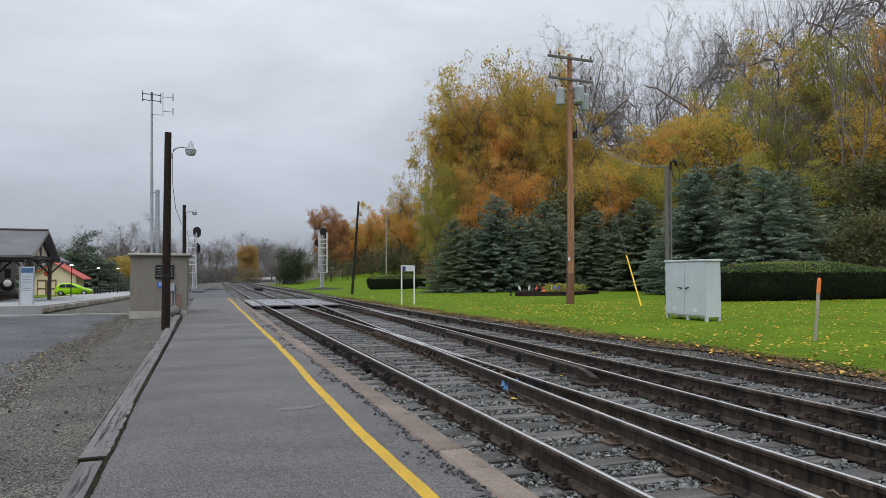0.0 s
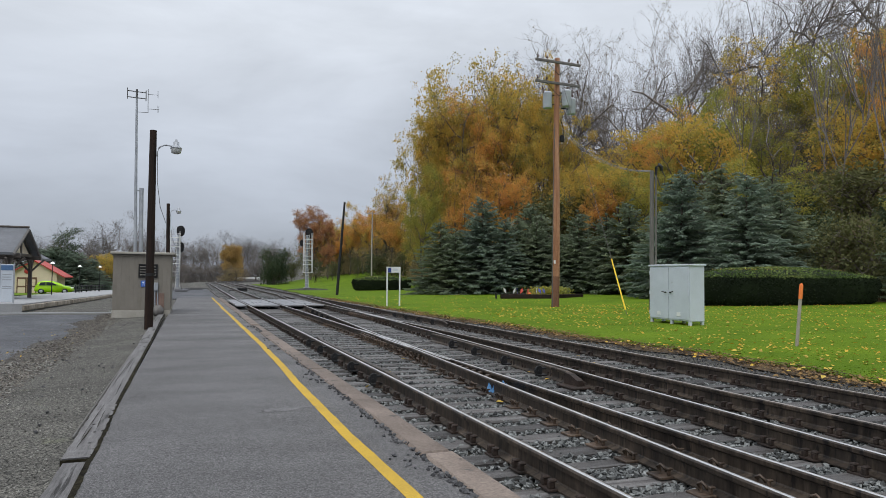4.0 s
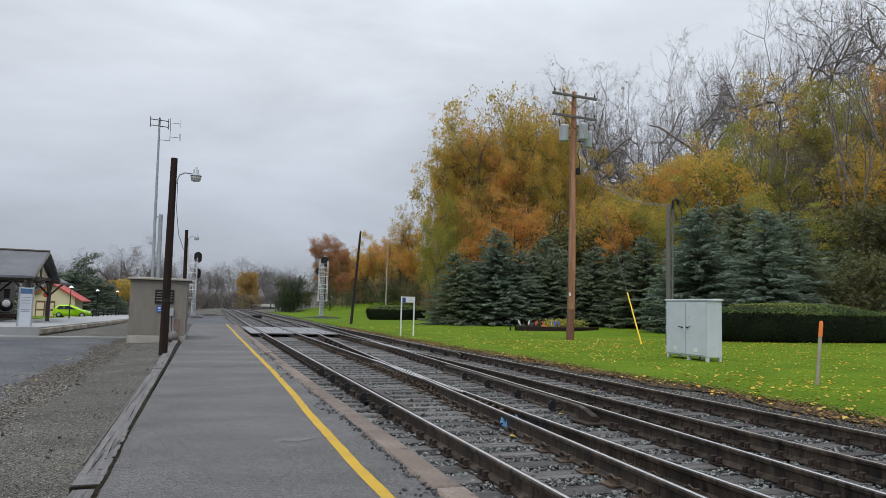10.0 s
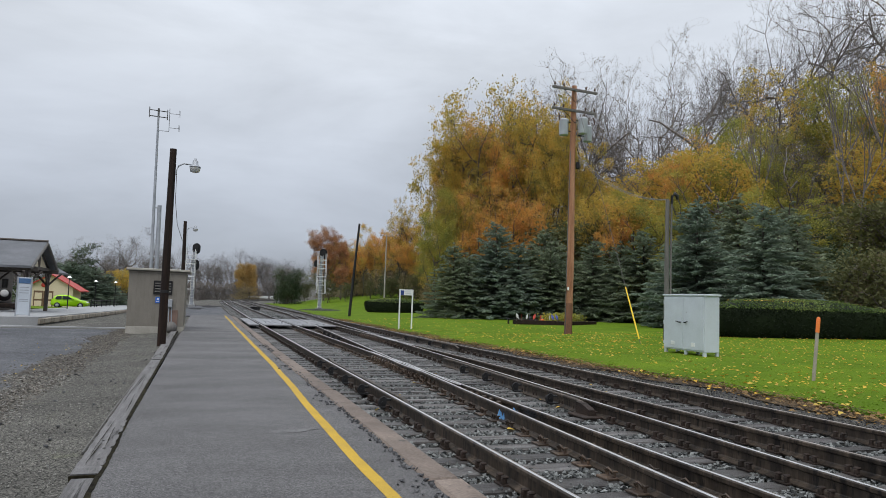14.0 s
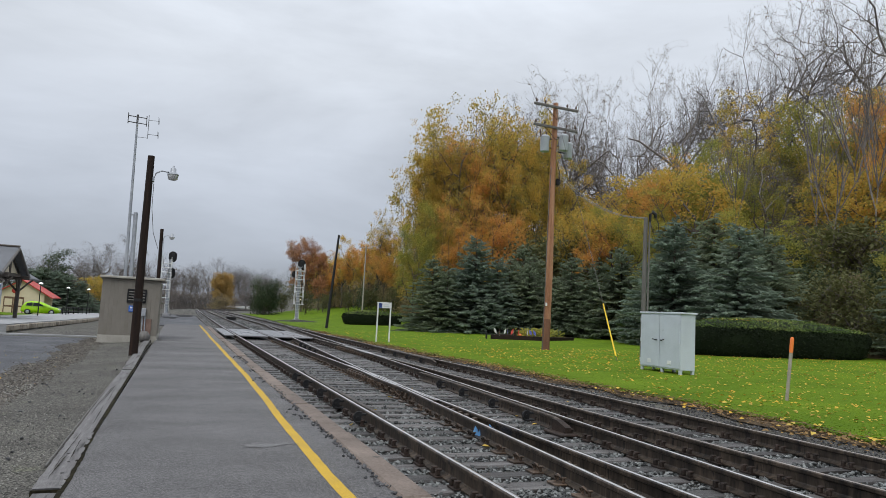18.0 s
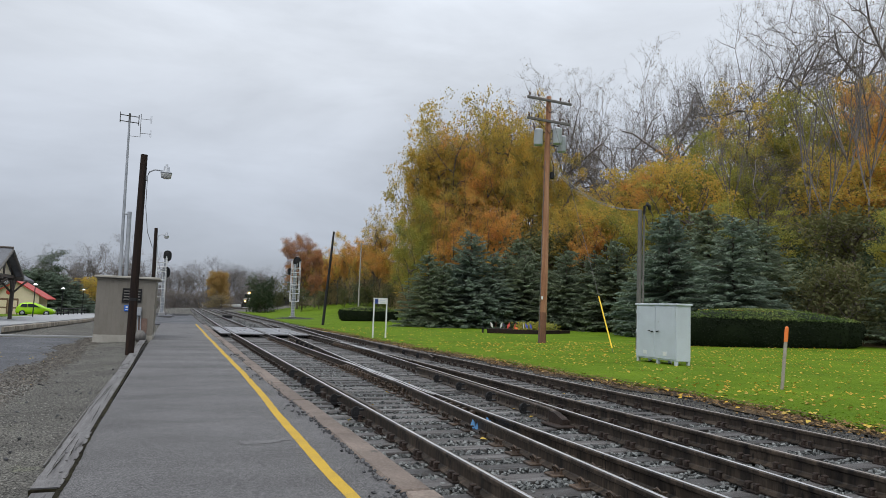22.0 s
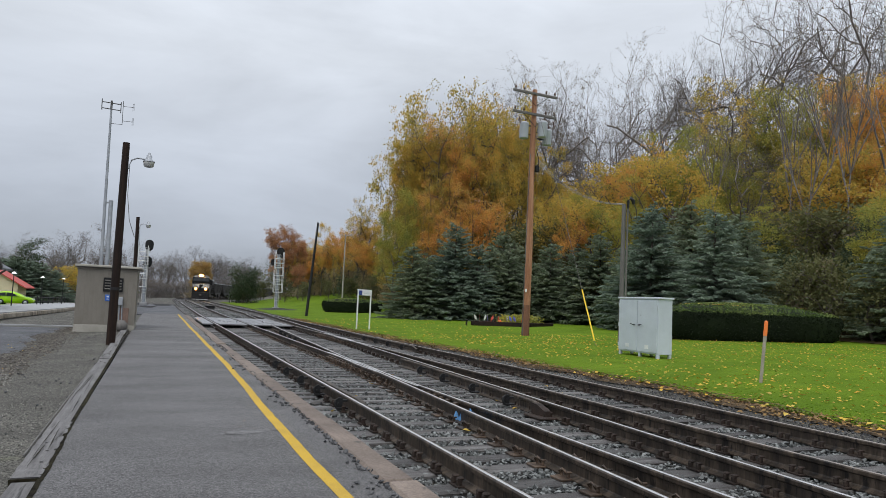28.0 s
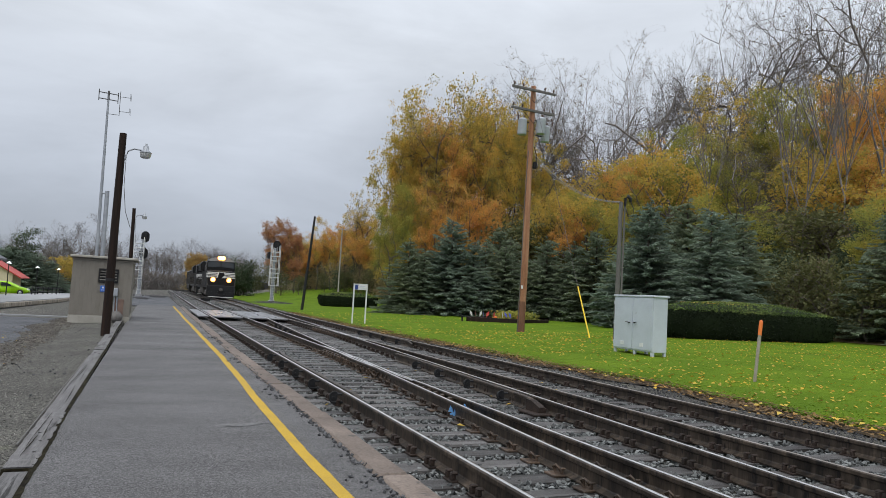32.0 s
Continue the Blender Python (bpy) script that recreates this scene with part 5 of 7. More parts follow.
def lattice_signal(x, y, h, mirror, heads, cage_x=0.0):
    """White lattice signal mast with round black signal heads."""
    ob = thing("signal_mast", pose(x, y, land(x, y), 0, 0, 0), "white lattice railway signal mast with black signal heads", "signal", "signal masts")
    m = Mesh()
    m.tube([(0, 0, 0), (0, 0, h - 0.3)], [0.17, 0.13], 12)
    part("mast", m, M_GALV, ob)
    m = Mesh()
    m.box((0, 0, 0.1), (0.7, 0.7, 0.3), 0.03)
    part("footing", m, M_CONCRETE, ob)
    m = Mesh()
    lo, w = 1.9, 0.46
    for sx in (cage_x - w, cage_x + w):
        for sy in (0.2, 0.9):
            rot_bar(m, (sx, -sy, lo), (sx, -sy, h), 0.035, 5)
    z, k = lo, 0
    while z <= h:
        rot_bar(m, (cage_x - w, -0.2, z), (cage_x + w, -0.2, z), 0.03, 5)
        rot_bar(m, (cage_x - w, -0.9, z), (cage_x + w, -0.9, z), 0.03, 5)
        for sx in (cage_x - w, cage_x + w):
            rot_bar(m, (sx, -0.2, z), (sx, -0.9, z), 0.025, 5)
        z += 0.48 if k % 3 else 0.9
        k += 1
    part("cage", m, M_WHITEP, ob, "white painted steel cage")
    m = Mesh()
    for sx in (-0.2, 0.2):
        rot_bar(m, (sx, -0.15, 0.2), (sx, -0.15, h - 0.2), 0.02, 5)
    for i in range(int(h / 0.3) - 1):
        rot_bar(m, (-0.2, -0.15, 0.4 + i * 0.3), (0.2, -0.15, 0.4 + i * 0.3), 0.014, 4)
    part("ladder", m, M_WHITEP, ob)
    for hx, hz, hs in heads:
        m = Mesh()
        prof = [(hs * 0.42 * math.cos(a), hs * (0.42 * math.sin(a) + 0.18)) for a in [math.pi * i / 10 for i in range(11)]] + \
               [(hs * 0.42 * math.cos(a), hs * (0.42 * math.sin(a) - 0.18)) for a in [math.pi + math.pi * i / 10 for i in range(11)]]
        m.prism(prof, -0.03, 0.03, "y", pose(hx * mirror, 0.1, hz))
        hd = part("signal_head", m, M_DARKMETAL, ob, "black round-ended backing plate")
        m = Mesh()
        for dz in (0.28, 0, -0.28):
            m.lathe([(0.10, 0), (0.10, 0.25), (0.085, 0.25), (0.085, 0)], 10, pose(hx * mirror, 0.12, hz + dz, -90, 0, 0))
        m.box((hx * mirror, -0.06, hz), (0.3, 0.18, 0.75), 0.03)
        part("lamp_hood", m, M_DARKMETAL, hd)


lattice_signal(12.4, 77.5, 6.4, 1, ((0.2, 6.35, 1.0), (-0.55, 5.25, 0.62)))
lattice_signal(-1.2, 80.0, 6.3, 1, ((0.18, 6.4, 1.0), (0.14, 4.6, 1.0)), -0.35)

m = Mesh()
m.tube([(0, 0, -0.2), (0.0, 0, 4), (0.0, 0, 7.6)], [0.115, 0.10, 0.08], 10)
solid("line_pole", m, M_DARKMETAL, "thin dark creosoted pole leaning beside the track", "pole", m=pose(11.2, 54.7, land(11.2, 54.7), 0, 3.9, 0))
m = Mesh()
m.tube([(0, 0, -0.2), (0, 0, 9.3)], [0.11, 0.08], 8)
m.box((0, 0, 9.1), (1.9, 0.08, 0.09), 0.01)
for sx in (-0.8, -0.4, 0.4, 0.8):
    m.tube([(sx, 0, 9.14), (sx, 0, 9.34)], 0.035, 6)
solid("far_utility_pole", m, M_SHEDTRIM, "pale far-off utility pole with one crossarm", "utility pole", m=pose(22.6, 88.0, land(22.6, 88) - 0.3))


def lamp_post(x, y, h, lean, pole_r):
    ob = thing("lamp_post", pose(x, y, -0.1, 0, lean, 0), "dark wooden post with a bracket yard lamp", "lamp post", "platform lamps")
    m = Mesh()
    m.tube([(0, 0, -0.2), (0, 0, h * 0.5), (0, 0, h)], [pole_r * 1.12, pole_r, pole_r * 0.86], 12)
    part("post", m, M_CREOSOTE, ob)
    m = Mesh()
    m.tube([(0.1, 0, 1.55), (0.1, 0, 1.60)], 0.03, 6)
    m.tube([(0, 0, 1.52), (0, 0, 1.60)], pole_r * 1.1, 12)
    part("band", m, M_DARKMETAL, ob)
    m = Mesh()
    z = h - 0.65
    m.tube([(pole_r, 0, z), (pole_r + 0.06, 0, z + 0.18), (pole_r + 0.2, 0, z + 0.26), (pole_r + 0.47, 0, z + 0.24)], 0.022, 8)
    m.box((pole_r, 0, z), (0.05, 0.1, 0.14), 0.01)
    part("bracket", m, M_GALV, ob, "curved steel bracket")
    m = Mesh()
    c = pole_r + 0.5
    m.lathe([(0.0, 0.22), (0.03, 0.22), (0.035, 0.16), (0.075, 0.15), (0.08, 0.04), (0.13, 0.0), (0.155, -0.02), (0.155, -0.05), (0.0, -0.05)], 14, pose(c, 0, z + 0.22))
    hd = part("lamp_head", m, M_GALV, ob, "grey metal lamp housing")
    m = Mesh()
    m.lathe([(0.15, -0.05), (0.125, -0.17), (0.08, -0.19), (0, -0.19)], 14, pose(c, 0, z + 0.22))
    part("lens", m, mat("milky_lens", (0.55, 0.56, 0.55), (0.62, 0.63, 0.62), 3, 0.25, 0), hd, "ribbed milky lens")
    m = Mesh()
    m.tube([(pole_r + 0.02, 0, z + 0.02), (pole_r + 0.03, -0.02, z - 0.8), (pole_r + 0.12, -0.02, z - 1.5), (pole_r + 0.28, -0.02, z - 1.95)], 0.008, 5)
    part("lead", m, M_WIRE, ob)


lamp_post(-1.03, 20.6, 5.6, -0.15, 0.105)
lamp_post(-1.25, 46.0, 6.05, -1.0, 0.115)

# antenna mast behind the shed
ob = thing("antenna_mast", pose(-2.12, 31.2, -0.1, 0, -0.9, 0), "slim galvanised antenna mast with radio aerials on top", "antenna")
m = Mesh()
m.tube([(0, 0, 0), (0, 0, 5.3), (0, 0, 9.3)], [0.075, 0.06, 0.04], 10)
part("mast", m, M_GALV, ob)
m = Mesh()
m.tube([(0.22, 0, 0), (0.22, 0, 5.2)], 0.085, 10)
part("support_tube", m, M_GALV, ob)
for z in (1.6, 3.0, 5.1):
    m = Mesh()
    m.box((0.11, 0, z), (0.34, 0.1, 0.05), 0.01)
    part("clamp", m, M_GALV, ob)
m = Mesh()
for z in (9.30, 9.04):
    rot_bar(m, (-0.36, 0, z), (0.36, 0, z - 0.04), 0.02, 6)
for x, z in ((-0.36, 9.18), (0.36, 9.12)):
    rot_bar(m, (x, 0, z + 0.24), (x, 0, z - 0.22), 0.019, 6)
m.box((0, 0, 9.18), (0.08, 0.08, 0.42), 0.02)
part("yagi_aerial", m, M_WIRE, ob, "paired yagi aerial")
m = Mesh()
rot_bar(m, (0.0, 0, 8.42), (0.44, 0, 8.42), 0.010, 6)
rot_bar(m, (0.44, 0, 8.40), (0.44, 0, 9.42), 0.013, 6)
for z in (8.58, 9.20):
    rot_bar(m, (0.44, 0, z), (0.86, 0, z), 0.010, 5)
    for x in (0.82, 0.86):
        rot_bar(m, (x, 0, z - 0.15), (x, 0, z + 0.17), 0.006, 5)
part("dipole_aerial", m, M_WIRE, ob, "side-mounted dipole aerial")


def shed():
    X0, X1, Y0, Y1, ZT = -2.62, -0.66, 27.5, 30.6, 2.22
    ob = thing("equipment_shed", pose(X0, Y0, 0), "small taupe flat-roofed equipment shed of ribbed panels", "shed")
    w, d = X1 - X0, Y1 - Y0
    m = Mesh()
    m.box((w / 2, d / 2, -0.05), (w + 0.02, d + 0.02, 0.42), 0.01)
    part("plinth", m, M_SHEDTRIM, ob, "pale concrete plinth")
    n = 14
    for i in range(n):
        m = Mesh()
        pw = w / n
        m.box((pw * (i + 0.5), 0.02, 1.16), (pw - 0.0005, 0.05 + 0.004 * (i % 2), 2.04), 0.003)
        part("panel", m, M_SHED, ob)
    m = Mesh()
    m.box((w / 2, d / 2 + 0.03, 1.16), (w - 0.01, d - 0.05, 2.0), 0.005)
    part("wall", m, M_SHED, ob)
    m = Mesh()
    m.box((w / 2 + 0.02, d / 2, ZT + 0.03), (w + 0.24, d + 0.26, 0.09), 0.02)
    part("roof", m, M_SHEDTRIM, ob, "flat roof with pale edge")
    m = Mesh()
    m.box((w / 2, -0.015, ZT - 0.06), (w + 0.06, 0.03, 0.06), 0.004)
    part("fascia", m, M_SHED, ob)
    lv = Mesh()
    cx, cz = 1.18, 1.60
    for s in (-1, 1):
        lv.box((cx + s * 0.30, -0.03, cz), (0.05, 0.06, 0.5), 0.005)
        lv.box((cx, -0.03, cz + s * 0.23), (0.6, 0.06, 0.05), 0.005)
    v = part("vent", lv, M_DARKMETAL, ob, "black louvred vent")
    m = Mesh()
    m.box((cx, -0.015, cz), (0.56, 0.02, 0.44))
    part("backing", m, M_DARKMETAL, v)
    for k in range(4):
        m = Mesh()
        m.box((0, 0, 0), (0.55, 0.05, 0.035), 0.004, pose(cx, -0.045, cz - 0.15 + 0.1 * k, 35, 0, 0))
        part("slat", m, M_OLDPOLE, v)
    m = Mesh()
    m.box((1.03, -0.03, 1.13), (0.17, 0.02, 0.22), 0.004)
    s = part("notice", m, mat("blue_notice", (0.02, 0.12, 0.50), (0.03, 0.15, 0.55), 3, 0.4, 0), ob, "small blue notice")
    m = Mesh()
    m.box((1.03, -0.042, 1.17), (0.07, 0.006, 0.06))
    m.box((1.03, -0.042, 1.08), (0.10, 0.006, 0.02))
    part("symbol", m, M_WHITEP, s)
    m = Mesh()
    m.box((1.46, -0.07, 1.02), (0.16, 0.12, 0.30), 0.015)
    part("meter_box", m, M_GALV, ob)
    m = Mesh()
    m.tube([(1.43, -0.06, 0.87), (1.45, -0.06, 0.1)], 0.025, 6)
    m.tube([(1.52, -0.06, 0.87), (1.55, -0.06, 0.1)], 0.025, 6)
    part("conduit", m, M_GALV, ob)
    m = Mesh()
    m.box((1.58, -0.03, 0.5), (0.34, 0.02, 0.55), 0.004)
    part("patch_plate", m, mat("brown_patch", (0.16, 0.10, 0.08), (0.2, 0.13, 0.10), 3, 0.7, 0.2), ob)
    m = Mesh()
    m.lathe([(0, -0.22), (0.1, -0.2), (0.19, -0.1), (0.22, 0), (0.19, 0.1), (0.1, 0.2), (0, 0.22)], 14, pose(1.55, -0.25, 0.14))
    part("tank", m, M_OLDPOLE, ob, "round grey tank")


shed()

# kerbs and timbers as single pieces
kerb_lens = [2.4, 2.7, 2.2, 2.9, 2.5]
kerb_root = track_empty("platform_kerb", "reddish brown kerb beams along the platform edge")
rng = random.Random(3)
y, k = -2.0, 0
kerb_cache = {}
while y < 44.5:
    ln = kerb_lens[k % 5]
    if ln not in kerb_cache:
        m = Mesh()
        m.box((0, 0, 0), (0.27, ln - 0.012, 0.26), 0.022)
        kerb_cache[ln] = m.data("kerb_beam")
        kerb_cache[ln].materials.append(M_KERB)
    ob = new("kerb_beam", kerb_cache[ln])
    ob.parent = kerb_root
    ob.matrix_world = pose(max(1.855, 1.955 - 0.0085 * (y + ln / 2 - 4)) + rng.uniform(-0.012, 0.012), y + ln / 2, -0.112 + rng.uniform(-0.012, 0.008), 0, 0, rng.uniform(-0.25, 0.25))
    y += ln
    k += 1


sleeper_root = track_empty("edge_timbers", "silvered cracked timbers along the back of the platform")
y, k = -3.1, 0
while y < 33:
    ln = (4.4, 4.72, 2.42, 7.30, 5.6, 6.4, 5.0)[k % 7]
    m = Mesh()
    seg = 24
    lo = []
    half = 0.108
    for i in range(seg + 1):
        t = i / seg
        w = half + rng.uniform(-0.006, 0.004)
        h = rng.uniform(-0.010, 0.008)
        lo += [(-w, t * ln, -0.2), (w, t * ln, -0.2), (w, t * ln, 0.024 + h), (w - 0.010, t * ln, 0.035 + h), (-w + 0.012, t * ln, 0.035 + h), (-w, t * ln, 0.022 + h)]
        if i in (0, seg):
            back = 0.09 if i == 0 else -0.09
            lo[-6:-4] = [(-w, t * ln + back, -0.2), (w, t * ln + back, -0.2)]
            lo[-4] = (w, t * ln + back * 0.3, -0.02 + h)
            lo[-1] = (-w, t * ln + back * 0.3, -0.02 + h)
    fs = [(6 * i + a, 6 * i + (a + 1) % 6, 6 * i + 6 + (a + 1) % 6, 6 * i + 6 + a) for i in range(seg) for a in range(6)]
    fs += [tuple(range(6))[::-1], tuple(range(6 * seg, 6 * seg + 6))]
    m.add(lo, fs)
    for i in range(3):
        cx = rng.uniform(-0.06, 0.06)
        yy = rng.uniform(0.3, ln - 0.3)
        m.tube([(cx, yy, 0.03), (cx, yy, 0.045)], 0.014, 6)
    ob = put("timber", m, M_TIMBER, sleeper_root)
    # Near-black plate over the end face: shadow of the joint step, as colour.
    joint_plate = Mesh()
    joint_plate.box((0, -0.004, -0.06), (0.212, 0.010, 0.178), 0.003)
    part("end_grain", joint_plate, M_SEAM, ob, "dark plate for the shadow in the timber joint")
    cracks = [(rng.uniform(-0.05, 0.05), rng.uniform(0.2, ln * 0.5), rng.uniform(0.8, 2.2)) for _ in range(max(3, int(ln / 1.1)))]
    for cx, cy, cl in cracks:
        vs, fs = [], []
        for i in range(15):
            t = i / 14
            w = 0.0050 * math.sin(math.pi * t) ** 0.6 * rng.uniform(0.2, 1.0) + 0.0005
            x = cx + 0.009 * math.sin(3 * t + cx * 60) + rng.uniform(-0.003, 0.003)
            yy = min(cy + cl * t, ln - 0.05)
            vs += [(x - w, yy, 0.0445), (x + w, yy, 0.0445)]
            if i:
                fs.append((2 * i - 2, 2 * i - 1, 2 * i + 1, 2 * i))
        part("crack", quick("crack", vs, fs), M_SEAM, ob)
    ob.matrix_world = pose(edge_x(y) - half + rng.uniform(-0.006, 0.006), y, (-0.035, -0.056, -0.028, -0.034, -0.024, -0.03, -0.03)[k % 7], 0, 0, math.degrees(math.atan2(edge_x(y) - edge_x(y + ln), ln)) + rng.uniform(-0.2, 0.2))
    y += ln + rng.uniform(0.005, 0.02)
    k += 1
m = Mesh()
m.tube([(-0.955, 7.0, -0.03), (-0.965, 10, -0.012), (-0.985, 14.6, -0.03)], 0.010, 6)
solid("conduit_pipe", m, M_OLDPOLE, "thin pale pipe lying beside the edge timbers", "pipe")


# ---- hedges and the flower bed ----
def hedge(name, m, outline, h, label, n, seed, leaf=0.06):
    """Clipped hedge: dense core and a skin of small leaves, coloured shaded on the sides and lit on top; outline in
    plan, top gently uneven.
    """
    g = np.random.default_rng(seed)
    ob = thing(name, m, label, "hedge")
    k = len(outline)
    core = Mesh()
    cx = sum(p[0] for p in outline) / k
    cy = sum(p[1] for p in outline) / k
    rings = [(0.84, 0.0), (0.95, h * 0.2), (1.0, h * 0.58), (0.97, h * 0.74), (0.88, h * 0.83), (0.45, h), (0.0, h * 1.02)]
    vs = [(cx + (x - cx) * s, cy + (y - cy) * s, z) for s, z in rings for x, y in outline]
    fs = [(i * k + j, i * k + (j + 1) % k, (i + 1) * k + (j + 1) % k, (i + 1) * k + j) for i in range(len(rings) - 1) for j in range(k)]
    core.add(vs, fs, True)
    part("core", core, M_YEW_SHADED, ob)
    P = np.array(vs).reshape(len(rings), k, 3)
    lens = np.linalg.norm(np.roll(P[2], -1, 0) - P[2], axis=1)
    j = g.choice(k, n, p=lens / lens.sum())
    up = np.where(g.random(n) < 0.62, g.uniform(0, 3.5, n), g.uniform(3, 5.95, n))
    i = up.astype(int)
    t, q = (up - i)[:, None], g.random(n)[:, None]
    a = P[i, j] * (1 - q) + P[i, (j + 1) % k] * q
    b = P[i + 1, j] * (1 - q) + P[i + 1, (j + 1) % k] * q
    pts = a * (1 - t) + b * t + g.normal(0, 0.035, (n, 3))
    # Side leaves take the shaded green, top leaves the sky-lit one.
    part("leaves", quick("leaves", *leaf_cards(pts[up < 3.2], leaf, g)), M_YEW_SHADED, ob)
    part("top_growth", quick("top_growth", *leaf_cards(pts[up >= 3.2], leaf, g)), M_YEW_LIT, ob, "clipped top coloured lighter green as lit by the sky")
    return ob


def oval(cx, cy, rx, ry, n=36, power=2.6):
    out = []
    for i in range(n):
        a = 2 * math.pi * i / n
        c, s = math.cos(a), math.sin(a)
        out.append((cx + rx * math.copysign(abs(c) ** (2 / power), c), cy + ry * math.copysign(abs(s) ** (2 / power), s)))
    return out


hedge("hedge", pose(28.0, 26.6, land(28, 26.6) - 0.1, 0, 0, -16), oval(0, 0, 5.1, 1.9, 44, 3.0), 1.88, "long clipped dark green yew hedge with fallen leaves on top", 26000, 91, 0.055)
hedge("round_hedge", pose(19.0, 69.5, land(19, 69.5) - 0.1, 0, 0, 5), oval(0, 0, 3.2, 1.6, 36, 2.6), 1.5, "low clipped dark green hedge on the lawn", 9000, 92, 0.07)

ob = thing("flower_bed", pose(21.8, 40.4, land(21.8, 40.4), 0, 0, 10), "raised timber-edged flower bed with dry plants", "flower bed")
for a, b in (((-2.6, 0.6), (0.1, -1.4)), ((0.1, -1.4), (3.6, -0.3)), ((3.6, -0.3), (1.0, 2.0)), ((1.0, 2.0), (-2.6, 0.6))):
    a, b = Vector((*a, 0.0)), Vector((*b, 0.0))
    d = b - a
    m = Mesh()
    m.box((d.length / 2, 0, 0.12), (d.length, 0.16, 0.3), 0.02, Matrix.Translation(a) @ Matrix.Rotation(math.atan2(d.y, d.x), 4, "Z"))
    part("edging", m, M_CREOSOTE, ob)
m = Mesh()
m.add([(-2.5, 0.6, 0.2), (0.1, -1.3, 0.2), (3.5, -0.3, 0.2), (1.0, 1.9, 0.2)], [(0, 1, 2, 3)])
part("soil", m, M_WOODS, ob)
g = np.random.default_rng(8)
pts = np.stack([g.uniform(-0.4, 2.6, 900), g.uniform(-0.7, 1.0, 900), 0.25 + 0.5 * g.random(900) ** 2], 1)
part("dry_growth", quick("dry_growth", *leaf_cards(pts, 0.11, g)), M_LEAF_OLIVE, ob)
FLAGC = [mat("flag_red", (0.55, 0.06, 0.05), (0.6, 0.1, 0.08), 4, 0.7, 0), M_WHITEP, mat("flag_blue", (0.10, 0.12, 0.45), (0.14, 0.16, 0.5), 4, 0.7, 0)]
for i, (x, y, c) in enumerate(((-2.2, 0.3, 1), (-1.95, 0.1, 0), (-1.6, -0.1, 1), (-1.2, -0.4, 0), (-0.8, -0.5, 0), (-0.45, -0.8, 1), (-0.2, -0.8, 2), (0.05, -0.9, 2), (-1.4, 0.0, 2))):
    f = thing("small_flag", ob.matrix_world @ pose(x - 0.3, y + 0.1, 0.2, 0, (i * 37) % 17 - 8, i * 50) @ Matrix.Diagonal((0.55, 0.55, 0.85, 1)), "small hand flag stuck in the flower bed", "flag", "flags in the bed")
    m = Mesh()
    m.tube([(0, 0, 0), (0, 0, 0.62)], 0.008, 5)
    part("stick", m, M_STAKE, f)
    m = Mesh()
    for k in range(4):
        m.add([(0.08 * k, 0.02 * (k % 2), 0.6 - 0.05 * k), (0.08 * k + 0.08, 0.02 * ((k + 1) % 2), 0.55 - 0.05 * k), (0.08 * k + 0.08, 0.02 * ((k + 1) % 2), 0.25 - 0.05 * k), (0.08 * k, 0.02 * (k % 2), 0.30 - 0.05 * k)], [(0, 1, 2, 3)])
    part("cloth", m, FLAGC[c], f)
for x, y, r in ((0.55, -0.95, 0.2), (-0.9, -0.2, 0.12)):
    pk = thing("pumpkin", ob.matrix_world @ pose(x, y, 0.2), "orange pumpkin sitting in the flower bed", "pumpkin")
    m = Mesh()
    n = 20
    vs, fs = [], []
    for i in range(9):
        a = math.pi * i / 8
        for q in range(n):
            rr = r * (1 + 0.06 * math.cos(q * 2 * math.pi / n * 8)) * math.sin(a)
            vs.append((rr * math.cos(2 * math.pi * q / n), rr * math.sin(2 * math.pi * q / n), r * 0.8 - r * 0.8 * math.cos(a)))
    fs = [(i * n + q, i * n + (q + 1) % n, (i + 1) * n + (q + 1) % n, (i + 1) * n + q) for i in range(8) for q in range(n)]
    m.add(vs, fs, True)
    part("rind", m, M_ORANGE, pk)
    m = Mesh()
    m.tube([(0, 0, r * 1.55), (0.02, 0, r * 1.9)], 0.02, 6)
    part("stalk", m, M_OLDPOLE, pk)
m = Mesh()
m.box((0, 0, 0.16), (0.10, 0.10, 0.32), 0.02)
m.box((0, 0, 0.36), (0.16, 0.16, 0.10), 0.03)
solid("garden_light", m, M_DARKMETAL, "small black garden light standing in the grass", "light", m=pose(18.8, 40.6, land(18.8, 40.6)))


# ---- station yard beyond the shed ----
m = Mesh()
m.box((-5.6, 31.0, -0.12), (6.0, 0.12, 0.09), 0.02, None)
setting("yard_kerb", m, M_CONCRETE, "low pale concrete kerb across the yard")
walk_top = Mesh()
yy = steps((33, 120, 6))
vs, fs = [], []
for i, y in enumerate(yy):
    z = land(-7.5, y) + 0.30
    xr = -6.55 + 0.004 * (y - 33) - 0.028 * max(0, y - 60)
    vs += [(xr - 5.0, y, z), (xr, y, z), (xr, y, z - 0.6), (xr - 5.0, y, z - 0.6)]
    if i:
        k = 4 * i
        fs += [(k - 4, k - 3, k + 1, k), (k - 3, k - 2, k + 2, k + 1)]
walk_top.add(vs, fs + [(0, 1, 2, 3)])
raised = setting("station_walk", walk_top, M_CONCRETE, "raised pale concrete walk above a low stone wall")
rng = random.Random(9)
y = 33.0
blk = {}
